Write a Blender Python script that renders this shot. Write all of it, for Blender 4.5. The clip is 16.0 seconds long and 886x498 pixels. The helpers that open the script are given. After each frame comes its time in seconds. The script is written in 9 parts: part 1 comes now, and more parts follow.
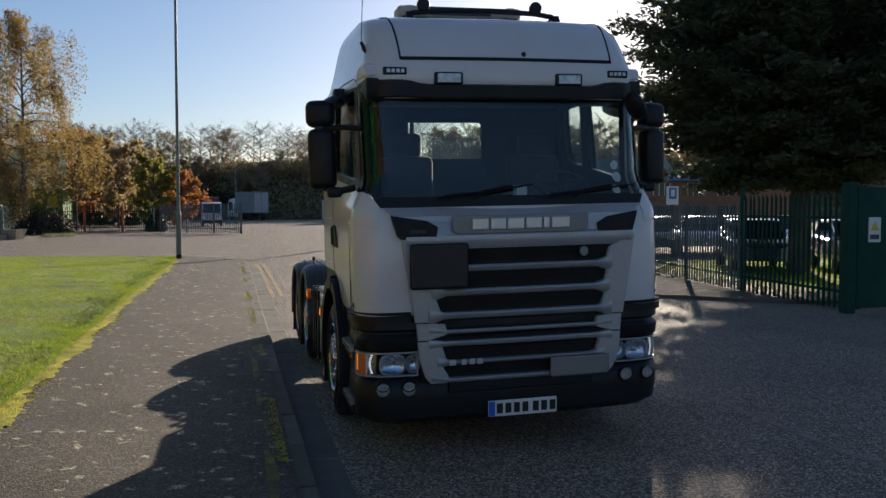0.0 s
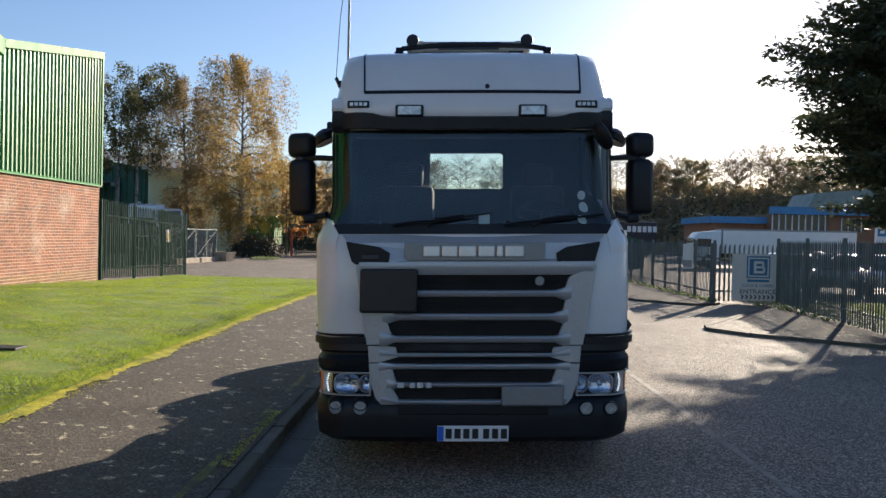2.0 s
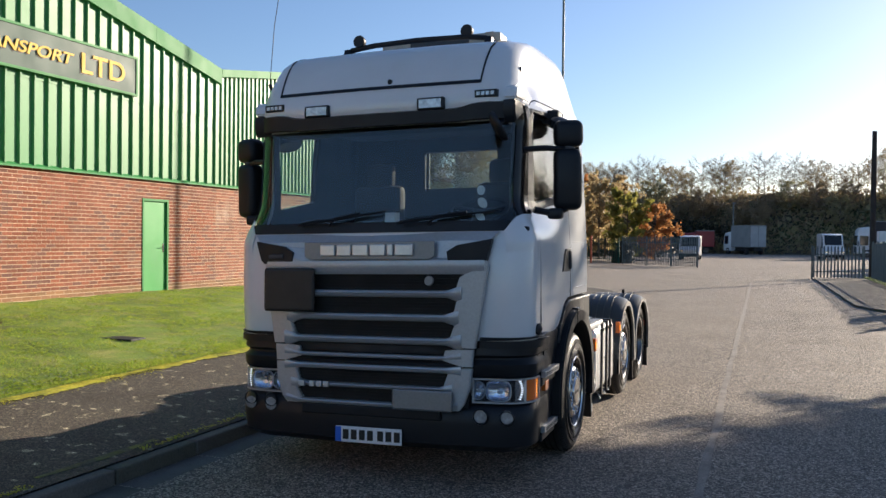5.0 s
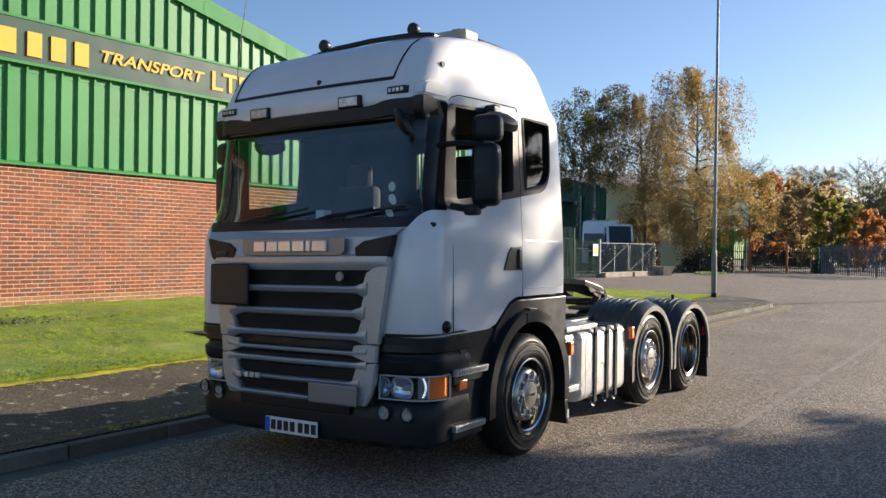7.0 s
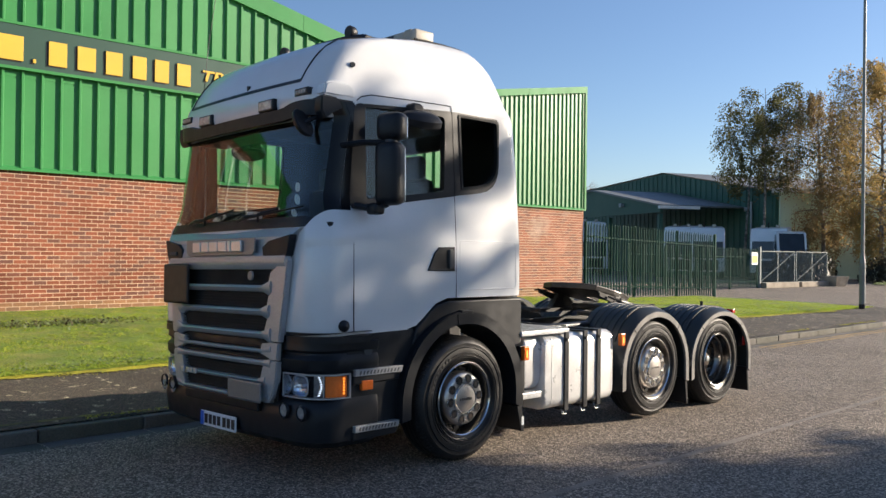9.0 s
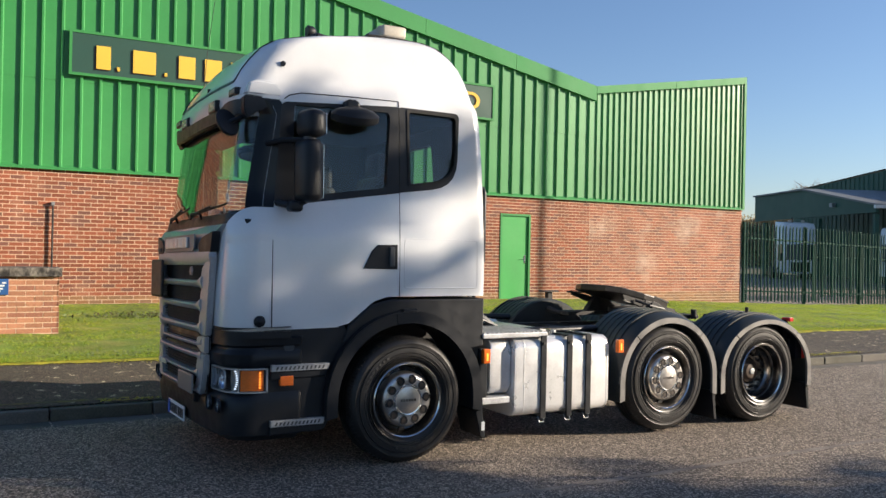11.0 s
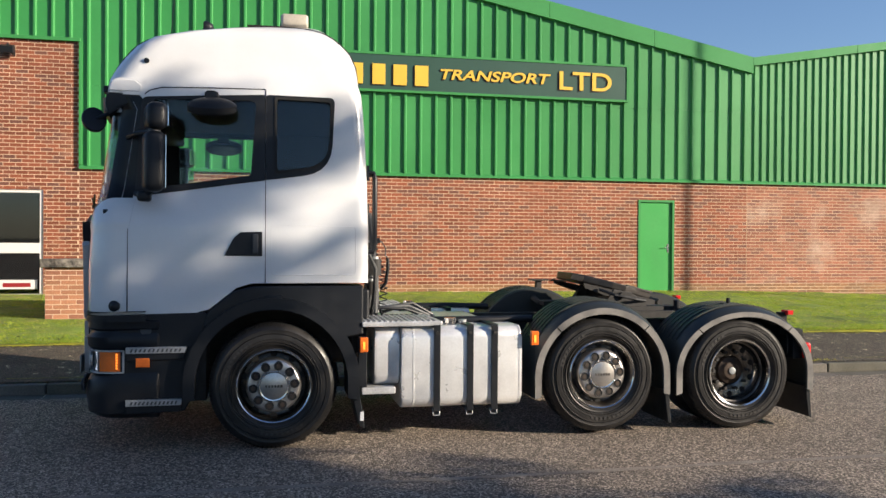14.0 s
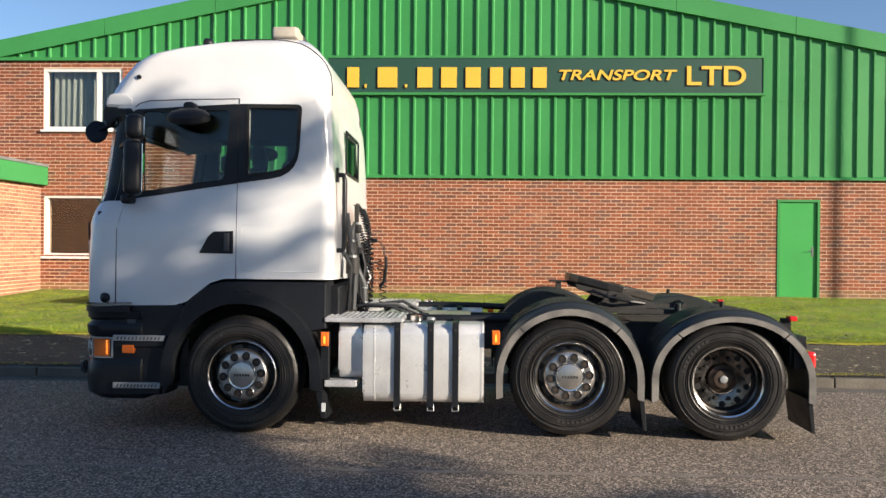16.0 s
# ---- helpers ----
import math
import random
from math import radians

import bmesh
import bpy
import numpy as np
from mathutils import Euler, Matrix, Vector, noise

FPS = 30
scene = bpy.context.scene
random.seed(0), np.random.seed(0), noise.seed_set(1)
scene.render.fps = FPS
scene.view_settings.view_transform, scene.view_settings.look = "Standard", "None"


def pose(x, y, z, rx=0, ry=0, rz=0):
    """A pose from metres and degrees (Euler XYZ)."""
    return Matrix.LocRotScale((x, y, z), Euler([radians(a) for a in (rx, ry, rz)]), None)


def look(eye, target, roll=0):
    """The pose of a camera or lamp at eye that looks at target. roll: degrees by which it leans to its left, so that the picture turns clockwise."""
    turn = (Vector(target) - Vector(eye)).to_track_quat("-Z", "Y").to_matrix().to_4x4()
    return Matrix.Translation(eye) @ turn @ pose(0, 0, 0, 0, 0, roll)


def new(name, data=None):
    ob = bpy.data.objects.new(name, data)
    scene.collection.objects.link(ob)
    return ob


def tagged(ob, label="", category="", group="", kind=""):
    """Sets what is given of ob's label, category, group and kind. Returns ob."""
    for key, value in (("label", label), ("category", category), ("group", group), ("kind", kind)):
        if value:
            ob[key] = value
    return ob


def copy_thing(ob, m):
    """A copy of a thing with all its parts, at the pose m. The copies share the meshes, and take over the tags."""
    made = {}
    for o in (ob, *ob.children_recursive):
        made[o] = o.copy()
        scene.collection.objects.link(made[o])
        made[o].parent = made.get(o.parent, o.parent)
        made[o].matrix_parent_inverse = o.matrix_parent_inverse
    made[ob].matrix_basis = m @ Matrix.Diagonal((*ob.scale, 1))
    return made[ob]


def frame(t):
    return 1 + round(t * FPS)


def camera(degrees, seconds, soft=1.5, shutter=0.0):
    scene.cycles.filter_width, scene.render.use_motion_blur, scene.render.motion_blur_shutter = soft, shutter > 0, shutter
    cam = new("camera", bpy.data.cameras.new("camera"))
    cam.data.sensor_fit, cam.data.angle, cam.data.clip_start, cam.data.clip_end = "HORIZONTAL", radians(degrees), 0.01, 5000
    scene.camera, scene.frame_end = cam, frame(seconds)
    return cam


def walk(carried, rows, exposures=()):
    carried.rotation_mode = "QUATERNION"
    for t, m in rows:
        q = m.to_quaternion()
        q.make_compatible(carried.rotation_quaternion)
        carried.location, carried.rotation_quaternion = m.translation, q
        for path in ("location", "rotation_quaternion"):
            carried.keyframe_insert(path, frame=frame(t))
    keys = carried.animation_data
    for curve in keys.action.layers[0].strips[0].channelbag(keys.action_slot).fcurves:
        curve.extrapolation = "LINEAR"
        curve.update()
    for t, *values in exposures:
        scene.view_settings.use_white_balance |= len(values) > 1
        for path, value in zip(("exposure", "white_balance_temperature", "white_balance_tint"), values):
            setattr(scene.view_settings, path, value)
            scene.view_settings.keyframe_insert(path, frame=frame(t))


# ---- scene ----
cam = camera(54.5, 16.0)
EXPOSURES = [(t, e, 6480, 10) for t, e in ((0.0, 0.45), (0.25, 0.8), (0.5, 1.12), (1.0, 1.12), (2.5, 0.98), (4.0, 1.02), (8.0, 1.12), (16.0, 1.04))]
PATH = [
    (0, (-2.051, -5.892, 1.766), (-1.573, -3.953, 1.671), 0.0),
    (0.5, (-1.617, -6.122, 1.773), (-1.299, -4.148, 1.715), 0.2),
    (1, (-1.203, -6.224, 1.759), (-0.985, -4.236, 1.719), 1.3),
    (1.5, (-0.731, -6.258, 1.737), (-0.606, -4.262, 1.701), 1.5),
    (2, (-0.222, -6.294, 1.756), (-0.23, -4.295, 1.729), 1.2),
    (2.5, (0.248, -6.221, 1.754), (0.145, -4.224, 1.722), 1.4),
    (3, (0.757, -6.181, 1.76), (0.529, -4.195, 1.726), 1.6),
    (3.5, (1.226, -6.072, 1.763), (0.87, -4.104, 1.738), 1.3),
    (4, (1.694, -5.948, 1.766), (1.236, -4.001, 1.74), 0.9),
    (6.5, (4.05, -4.952, 1.695), (3.011, -3.243, 1.685), 0.8),
    (7, (4.49, -4.672, 1.685), (3.371, -3.014, 1.676), 0.8),
    (7.5, (4.872, -4.372, 1.669), (3.686, -2.761, 1.66), 0.8),
    (8, (5.282, -4.085, 1.656), (4.014, -2.538, 1.64), 0.7),
    (8.5, (5.609, -3.72, 1.639), (4.265, -2.239, 1.637), 1.0),
    (9, (5.963, -3.353, 1.635), (4.52, -1.968, 1.644), 0.7),
    (11.5, (7.284, -1.106, 1.642), (5.496, -0.21, 1.641), 1.3),
    (12, (7.455, -0.62, 1.644), (5.626, 0.189, 1.638), 1.1),
    (12.5, (7.591, -0.143, 1.648), (5.73, 0.589, 1.633), 0.4),
    (13, (7.732, 0.344, 1.644), (5.825, 0.948, 1.617), 0.2),
    (13.5, (7.809, 0.853, 1.639), (5.875, 1.361, 1.616), 0.1),
    (14, (7.967, 1.337, 1.625), (6.013, 1.759, 1.605), 0.4),
    (14.5, (8.074, 1.826, 1.613), (6.097, 2.126, 1.592), 0.7),
    (15, (8.172, 2.334, 1.607), (6.18, 2.513, 1.596), 0.9),
    (15.5, (8.259, 2.864, 1.604), (6.259, 2.89, 1.593), 0.9),
    (16, (8.26, 3.39, 1.598), (6.261, 3.315, 1.584), 0.5),
]
walk(cam, [(t, look(eye, target, roll)) for t, eye, target, roll in PATH], EXPOSURES)

# ---- world and sun ----
SUN_AZ, SUN_EL = radians(28.0), radians(15.5)
TO_SUN = Vector((math.sin(SUN_AZ) * math.cos(SUN_EL), math.cos(SUN_AZ) * math.cos(SUN_EL), math.sin(SUN_EL)))
world = bpy.data.worlds.new("world")
world.use_nodes = True
scene.world = world
wn = world.node_tree
sky = wn.nodes.new("ShaderNodeTexSky")
sky.sky_type = "NISHITA"
sky.sun_disc = False
sky.sun_elevation, sky.sun_rotation = SUN_EL, SUN_AZ
sky.air_density, sky.dust_density, sky.ozone_density = 1.0, 0.5, 4.0
wn.nodes["Background"].inputs["Strength"].default_value = 0.080
hazy = wn.nodes.new("ShaderNodeMixRGB")
hazy.blend_type = "MULTIPLY"
hazy.inputs[0].default_value, hazy.inputs[2].default_value = 1.0, (1.075, 0.985, 1.0, 1.0)
wn.links.new(sky.outputs[0], hazy.inputs[1])
wn.links.new(hazy.outputs[0], wn.nodes["Background"].inputs["Color"])
sun_data = bpy.data.lights.new("sun", "SUN")
sun_data.energy, sun_data.angle, sun_data.color = 4.7, radians(0.53), (1.0, 0.86, 0.69)
sun = new("sun", sun_data)
sun.matrix_world = look(TO_SUN * 60, (0, 0, 0))


# ---- materials ----
def pbr(name, base, rough=0.6, metal=0.0, var=0.18, vscale=2.0, grain=0.08, gscale=60.0, bump=0.15, bscale=120.0, bdist=0.004,
        second=None, mix_at=0.55, mix_soft=0.12, mscale=1.2, rand=0.0, rvar=0.1, coat=0.0, spec=0.5, chips=0.0, cscale=80.0, bloom=None, bloom_at=0.62):
    """Base colour with soft blotches, fine grain, an optional second colour in patches, and a fine bump."""
    m = bpy.data.materials.new(name)
    m.use_nodes = True
    nt = m.node_tree
    n, k = nt.nodes, nt.links
    bs = n["Principled BSDF"]
    geo = n.new("ShaderNodeNewGeometry")

    def noisy(scale, detail=4.0):
        t = n.new("ShaderNodeTexNoise")
        t.inputs["Scale"].default_value, t.inputs["Detail"].default_value = scale, detail
        k.new(geo.outputs["Position"], t.inputs["Vector"])
        return t.outputs["Fac"]

    def ramp(fac, a, b):
        r = n.new("ShaderNodeMapRange")
        r.inputs["To Min"].default_value, r.inputs["To Max"].default_value = a, b
        r.inputs["From Min"].default_value, r.inputs["From Max"].default_value = 0.25, 0.75
        k.new(fac, r.inputs["Value"])
        return r.outputs["Result"]

    def mul(a, b):
        q = n.new("ShaderNodeMath")
        q.operation = "MULTIPLY"
        k.new(a, q.inputs[0])
        k.new(b, q.inputs[1])
        return q.outputs[0]

    big = noisy(vscale)
    value = mul(ramp(big, 1 - var, 1 + var), ramp(noisy(gscale, 3.0), 1 - grain, 1 + grain))
    if rand:
        info, add = n.new("ShaderNodeObjectInfo"), n.new("ShaderNodeMath")
        add.operation = "ADD"
        k.new(info.outputs["Random"], add.inputs[0])
        k.new(geo.outputs["Random Per Island"], add.inputs[1])
        fr = n.new("ShaderNodeMath")
        fr.operation = "FRACT"
        k.new(add.outputs[0], fr.inputs[0])
        rr = n.new("ShaderNodeMapRange")
        rr.inputs["To Min"].default_value, rr.inputs["To Max"].default_value = 1 - rand, 1 + rand
        k.new(fr.outputs[0], rr.inputs["Value"])
        value = mul(value, rr.outputs["Result"])
    if chips:
        vo = n.new("ShaderNodeTexVoronoi")
        vo.inputs["Scale"].default_value = cscale
        k.new(geo.outputs["Position"], vo.inputs["Vector"])
        sx, pw, cm = n.new("ShaderNodeSeparateColor"), n.new("ShaderNodeMath"), n.new("ShaderNodeMapRange")
        k.new(vo.outputs["Color"], sx.inputs[0])
        pw.operation = "POWER"
        pw.inputs[1].default_value = 2.6
        k.new(sx.outputs[0], pw.inputs[0])
        cm.inputs["To Min"].default_value, cm.inputs["To Max"].default_value = 1 - chips * 0.5, 1 + chips * 1.6
        k.new(pw.outputs[0], cm.inputs["Value"])
        value = mul(value, cm.outputs["Result"])
    col = n.new("ShaderNodeMix")
    col.data_type = "RGBA"
    col.inputs[6].default_value = (*base, 1)
    col.inputs[7].default_value = (*(second or base), 1)
    if second:
        r = n.new("ShaderNodeMapRange")
        r.inputs["From Min"].default_value, r.inputs["From Max"].default_value = mix_at - mix_soft, mix_at + mix_soft
        if rand:
            k.new(fr.outputs[0], r.inputs["Value"])
        else:
            k.new(noisy(mscale, 6.0), r.inputs["Value"])
        k.new(r.outputs["Result"], col.inputs[0])
    else:
        col.inputs[0].default_value = 0.0
    colour = col.outputs[2]
    if bloom:
        chalk, br = n.new("ShaderNodeMix"), n.new("ShaderNodeMapRange")
        chalk.data_type = "RGBA"
        br.inputs["From Min"].default_value, br.inputs["From Max"].default_value, br.inputs["To Max"].default_value = bloom_at - 0.06, bloom_at + 0.10, 0.75
        k.new(noisy(1.1, 8.0), br.inputs["Value"])
        k.new(br.outputs["Result"], chalk.inputs[0])
        k.new(colour, chalk.inputs[6])
        chalk.inputs[7].default_value = (*bloom, 1)
        colour = chalk.outputs[2]
    vm = n.new("ShaderNodeVectorMath")
    vm.operation = "SCALE"
    k.new(colour, vm.inputs[0])
    k.new(value, vm.inputs["Scale"])
    k.new(vm.outputs[0], bs.inputs["Base Color"])
    k.new(ramp(noisy(vscale * 3.0), max(0.02, rough * (1 - rvar)), min(1.0, rough * (1 + rvar))), bs.inputs["Roughness"])
    bs.inputs["Metallic"].default_value = metal
    bs.inputs["Specular IOR Level"].default_value = spec
    bs.inputs["Coat Weight"].default_value = coat
    bs.inputs["Coat Roughness"].default_value = 0.06
    if bump:
        b = n.new("ShaderNodeBump")
        b.inputs["Strength"].default_value, b.inputs["Distance"].default_value = bump, bdist
        k.new(noisy(bscale, 4.0), b.inputs["Height"])
        k.new(b.outputs[0], bs.inputs["Normal"])
    return m


def glass(name, tint=(1, 1, 1), clear=0.85, rough=0.02, ior=1.85):
    """A thin pane: clear, with the gloss that Fresnel gives."""
    m = bpy.data.materials.new(name)
    m.use_nodes = True
    n, k = m.node_tree.nodes, m.node_tree.links
    n.remove(n["Principled BSDF"])
    tr, gl, mx, lw = n.new("ShaderNodeBsdfTransparent"), n.new("ShaderNodeBsdfGlossy"), n.new("ShaderNodeMixShader"), n.new("ShaderNodeLayerWeight")
    pw, fr = n.new("ShaderNodeMath"), n.new("ShaderNodeMapRange")
    tr.inputs[0].default_value = (*[clear * c for c in tint], 1)
    gl.inputs["Roughness"].default_value = rough
    lw.inputs["Blend"].default_value = 0.5
    pw.operation = "POWER"
    pw.inputs[1].default_value = 5.0
    fr.inputs["To Min"].default_value, fr.inputs["To Max"].default_value = ((ior - 1) / (ior + 1)) ** 2, 1.0
    k.new(lw.outputs["Facing"], pw.inputs[0])
    k.new(pw.outputs[0], fr.inputs["Value"])
    k.new(fr.outputs[0], mx.inputs[0])
    k.new(tr.outputs[0], mx.inputs[1])
    k.new(gl.outputs[0], mx.inputs[2])
    k.new(mx.outputs[0], n["Material Output"].inputs["Surface"])
    return m


def glow(name, colour, strength):
    m = bpy.data.materials.new(name)
    m.use_nodes = True
    b = m.node_tree.nodes["Principled BSDF"]
    b.inputs["Base Color"].default_value = (*colour, 1)
    b.inputs["Emission Color"].default_value = (*colour, 1)
    b.inputs["Emission Strength"].default_value = strength
    return m


def leafy(name, a, b, through_light=0.35):
    """Leaves: two colours by leaf, some light passing through."""
    m = bpy.data.materials.new(name)
    m.use_nodes = True
    n, k = m.node_tree.nodes, m.node_tree.links
    bs = n["Principled BSDF"]
    geo, mix = n.new("ShaderNodeNewGeometry"), n.new("ShaderNodeMix")
    mix.data_type = "RGBA"
    mix.inputs[6].default_value, mix.inputs[7].default_value = (*a, 1), (*b, 1)
    k.new(geo.outputs["Random Per Island"], mix.inputs[0])
    k.new(mix.outputs[2], bs.inputs["Base Color"])
    bs.inputs["Roughness"].default_value = 0.6
    tl, ms = n.new("ShaderNodeBsdfTranslucent"), n.new("ShaderNodeMixShader")
    k.new(mix.outputs[2], tl.inputs["Color"])
    ms.inputs[0].default_value = through_light
    k.new(bs.outputs[0], ms.inputs[1])
    k.new(tl.outputs[0], ms.inputs[2])
    k.new(ms.outputs[0], n["Material Output"].inputs["Surface"])
    return m


M = dict(
    asphalt=pbr("asphalt", (0.2109, 0.1736, 0.1373), 0.8, var=0.18, vscale=0.45, grain=0.5, gscale=70, bump=1.0, bscale=75, bdist=0.022, second=(0.218, 0.182, 0.147), mscale=0.35, spec=0.42, chips=1.15, cscale=76),
    road_line=pbr("worn_line", (0.255, 0.222, 0.184), 0.75, var=0.3, vscale=3, grain=0.4, gscale=70, bump=0.5, bscale=90, bdist=0.01, second=(0.19, 0.159, 0.13), mix_at=0.46, mscale=4),
    yellow_line=pbr("worn_yellow_line", (0.42, 0.27, 0.08), 0.75, var=0.25, vscale=3, grain=0.3, bump=0.5, bscale=90, second=(0.12, 0.10, 0.08), mix_at=0.56, mscale=6),
    pavement=pbr("pavement_asphalt", (0.07632, 0.06138, 0.04368), 0.8, var=0.28, vscale=0.9, grain=0.5, gscale=100, bump=0.9, bscale=100, bdist=0.010, second=(0.3604, 0.3119, 0.21), mix_at=0.645, mix_soft=0.025, mscale=8.0, chips=1.0, cscale=95),
    moss=pbr("moss", (0.52, 0.46, 0.035), 0.95, var=0.4, vscale=4, grain=0.4, gscale=80, bump=1.0, bscale=60, bdist=0.02, second=(0.26, 0.27, 0.03), mscale=5),
    kerb=pbr("kerb_concrete", (0.135, 0.121, 0.102), 0.85, var=0.28, vscale=2, grain=0.25, bump=0.6, bscale=70, second=(0.085, 0.080, 0.060), mscale=2.5, rand=0.12),
    grass=pbr("lawn", (0.16, 0.235, 0.026), 0.95, var=0.4, vscale=0.9, grain=0.55, gscale=60, bump=1.0, bscale=50, bdist=0.02, second=(0.27, 0.27, 0.06), mix_at=0.57, mscale=2.2),
    blade=leafy("grass_blade", (0.21, 0.37, 0.030), (0.52, 0.54, 0.085), 0.5),
    moss_tuft=leafy("moss_tuft", (0.40, 0.40, 0.03), (0.62, 0.54, 0.05), 0.3),
    earth=pbr("earth", (0.10, 0.085, 0.06), 0.95, var=0.3, vscale=0.3, grain=0.4, bump=0.8, bscale=30, bdist=0.02, second=(0.08, 0.10, 0.03), mscale=0.2),
    brick=pbr("red_brick", (0.262, 0.077, 0.037), 0.85, var=0.22, vscale=0.55, grain=0.22, gscale=50, bump=0.6, bscale=80, bdist=0.006, second=(0.125, 0.050, 0.035), mix_at=0.77, mix_soft=0.08, rand=0.34, bloom=(0.32, 0.15, 0.09), bloom_at=0.66),
    # lighter copy of the brick for porch and store, sunshine held in its colour
    lit_brick=pbr("sunlit_brick", (0.42, 0.19, 0.105), 0.85, var=0.22, vscale=0.8, grain=0.2, gscale=50, bump=0.6, bscale=80, second=(0.24, 0.10, 0.06), mix_at=0.66, mix_soft=0.08, rand=0.30),
    wing_brick=pbr("paler_brick", (0.33, 0.122, 0.070), 0.85, var=0.2, vscale=0.7, grain=0.2, gscale=50, bump=0.6, bscale=80, bdist=0.006, second=(0.17, 0.072, 0.050), mix_at=0.80, mix_soft=0.08, rand=0.26, bloom=(0.46, 0.32, 0.25), bloom_at=0.60),
    stained_brick=pbr("ochre_stained_brick", (0.30, 0.150, 0.070), 0.85, var=0.22, vscale=0.8, grain=0.2, gscale=50, bump=0.6, bscale=80, bdist=0.006, second=(0.19, 0.105, 0.055), mix_at=0.72, mix_soft=0.1, rand=0.26),
    mortar=pbr("mortar", (0.64, 0.47, 0.33), 0.95, var=0.2, vscale=1.0, grain=0.2, bump=0.5, bscale=90),
    green_sheet=pbr("green_sheet", (0.034, 0.232, 0.056), 0.45, var=0.08, vscale=0.5, grain=0.04, gscale=20, bump=0.05, bscale=9, bdist=0.01, second=(0.046, 0.258, 0.070), mscale=0.25, spec=0.5),
    green_trim=pbr("green_trim", (0.045, 0.24, 0.07), 0.6, var=0.1, vscale=0.7, bump=0.05, bscale=20, spec=0.25),
    green_door=pbr("green_door_paint", (0.045, 0.32, 0.07), 0.4, var=0.08, vscale=1.0, bump=0.06, bscale=25),
    sign_green=pbr("dark_green_board", (0.012, 0.060, 0.042), 0.6, var=0.12, vscale=0.8, bump=0.03),
    gold=pbr("yellow_letter", (0.70, 0.44, 0.045), 0.65, var=0.06, bump=0.0),
    black_letter=pbr("letter_shadow", (0.01, 0.01, 0.01), 0.5, bump=0.0),
    roof_sheet=pbr("roof_sheet", (0.16, 0.17, 0.17), 0.6, var=0.2),
    white_frame=pbr("white_upvc", (0.72, 0.72, 0.70), 0.35, var=0.06, bump=0.0),
    shaded_room=pbr("shaded_interior", (0.03, 0.03, 0.03), 0.9),
    curtain=pbr("pale_curtain", (0.62, 0.62, 0.55), 0.9, var=0.1, vscale=4),
    pane=glass("window_pane", (0.9, 0.95, 0.95), 0.8),
    concrete=pbr("concrete", (0.30, 0.28, 0.25), 0.85, var=0.2, bump=0.5),
    timber=pbr("weathered_timber", (0.21, 0.185, 0.155), 0.95, var=0.5, vscale=6, grain=0.45, gscale=30, bump=1.0, bscale=30, bdist=0.02, second=(0.045, 0.040, 0.036), mix_at=0.5, mscale=9),
    galv=pbr("galvanised_steel", (0.30, 0.32, 0.33), 0.5, 0.6, var=0.2, vscale=4),
    lamp_grey=pbr("grey_column_paint", (0.20, 0.21, 0.21), 0.5, 0.2, var=0.15),
    fence_green=pbr("dark_green_fence_paint", (0.014, 0.058, 0.042), 0.75, var=0.2, rand=0.15, spec=0.15),
    fence_grey=pbr("weathered_grey_green_fence", (0.1148, 0.1418, 0.1418), 0.65, 0.1, var=0.2, rand=0.2),
    orange=pbr("orange_post", (0.55, 0.10, 0.03), 0.5),
    pole_wood=pbr("dark_pole_timber", (0.035, 0.03, 0.027), 0.9, var=0.3, vscale=3),
    warehouse=pbr("warehouse_dark_green", (0.020, 0.085, 0.055), 0.55, var=0.12, vscale=0.3),
    warehouse_pale=pbr("warehouse_pale_green", (0.651, 0.754, 0.54), 0.6, var=0.1, vscale=0.3),
    box_green=pbr("box_body_green", (0.08316, 0.2138, 0.0297), 0.5, var=0.1),
    white_paint=pbr("white_vehicle_paint", (0.74, 0.74, 0.73), 0.3, var=0.05, bump=0.0, coat=0.3),
    grey_box=pbr("grey_box_body", (0.275, 0.275, 0.2625), 0.55, var=0.12, vscale=1),
    dark_side=pbr("dark_curtain_side", (0.02, 0.022, 0.026), 0.55, var=0.1),
    red_paint=pbr("red_vehicle_paint", (0.30, 0.02, 0.025), 0.35),
    blue_paint=pbr("blue_paint", (0.03, 0.10, 0.28), 0.4),
    blue_roof=pbr("blue_fascia", (0.06, 0.22, 0.42), 0.5, var=0.15),
    teal_roof=pbr("pale_roof_sheet", (0.22, 0.27, 0.24), 0.55, var=0.2),
    brown_brick=pbr("brown_brick_far", (0.26, 0.13, 0.075), 0.85, var=0.2),
    sign_white=pbr("white_sign", (0.68, 0.70, 0.70), 0.5, var=0.05, bump=0),
    sign_blue=pbr("sign_blue", (0.03, 0.18, 0.36), 0.5, var=0.05, bump=0),
    sign_dark=pbr("sign_dark_ink", (0.03, 0.05, 0.05), 0.5, bump=0),
    sign_yellow=pbr("sign_yellow", (0.62, 0.50, 0.06), 0.5, bump=0),
    car_silver=pbr("silver_car_paint", (0.38, 0.40, 0.42), 0.2, 0.7, bump=0.0, coat=0.5),
    car_dark=pbr("dark_car_paint", (0.03, 0.035, 0.05), 0.2, 0.3, bump=0.0, coat=0.6),
    car_glass=pbr("car_glass", (0.02, 0.025, 0.03), 0.05, bump=0.0),
    bark=pbr("bark", (0.11, 0.085, 0.065), 0.95, var=0.4, vscale=3, bump=0.8, bscale=25, bdist=0.02),
    birch_bark=pbr("birch_bark", (0.26, 0.24, 0.21), 0.9, var=0.4, vscale=3, bump=0.6, bscale=25, second=(0.07, 0.06, 0.05), mix_at=0.52, mscale=4),
    twig=pbr("bare_twigs", (0.24, 0.185, 0.145), 0.95),
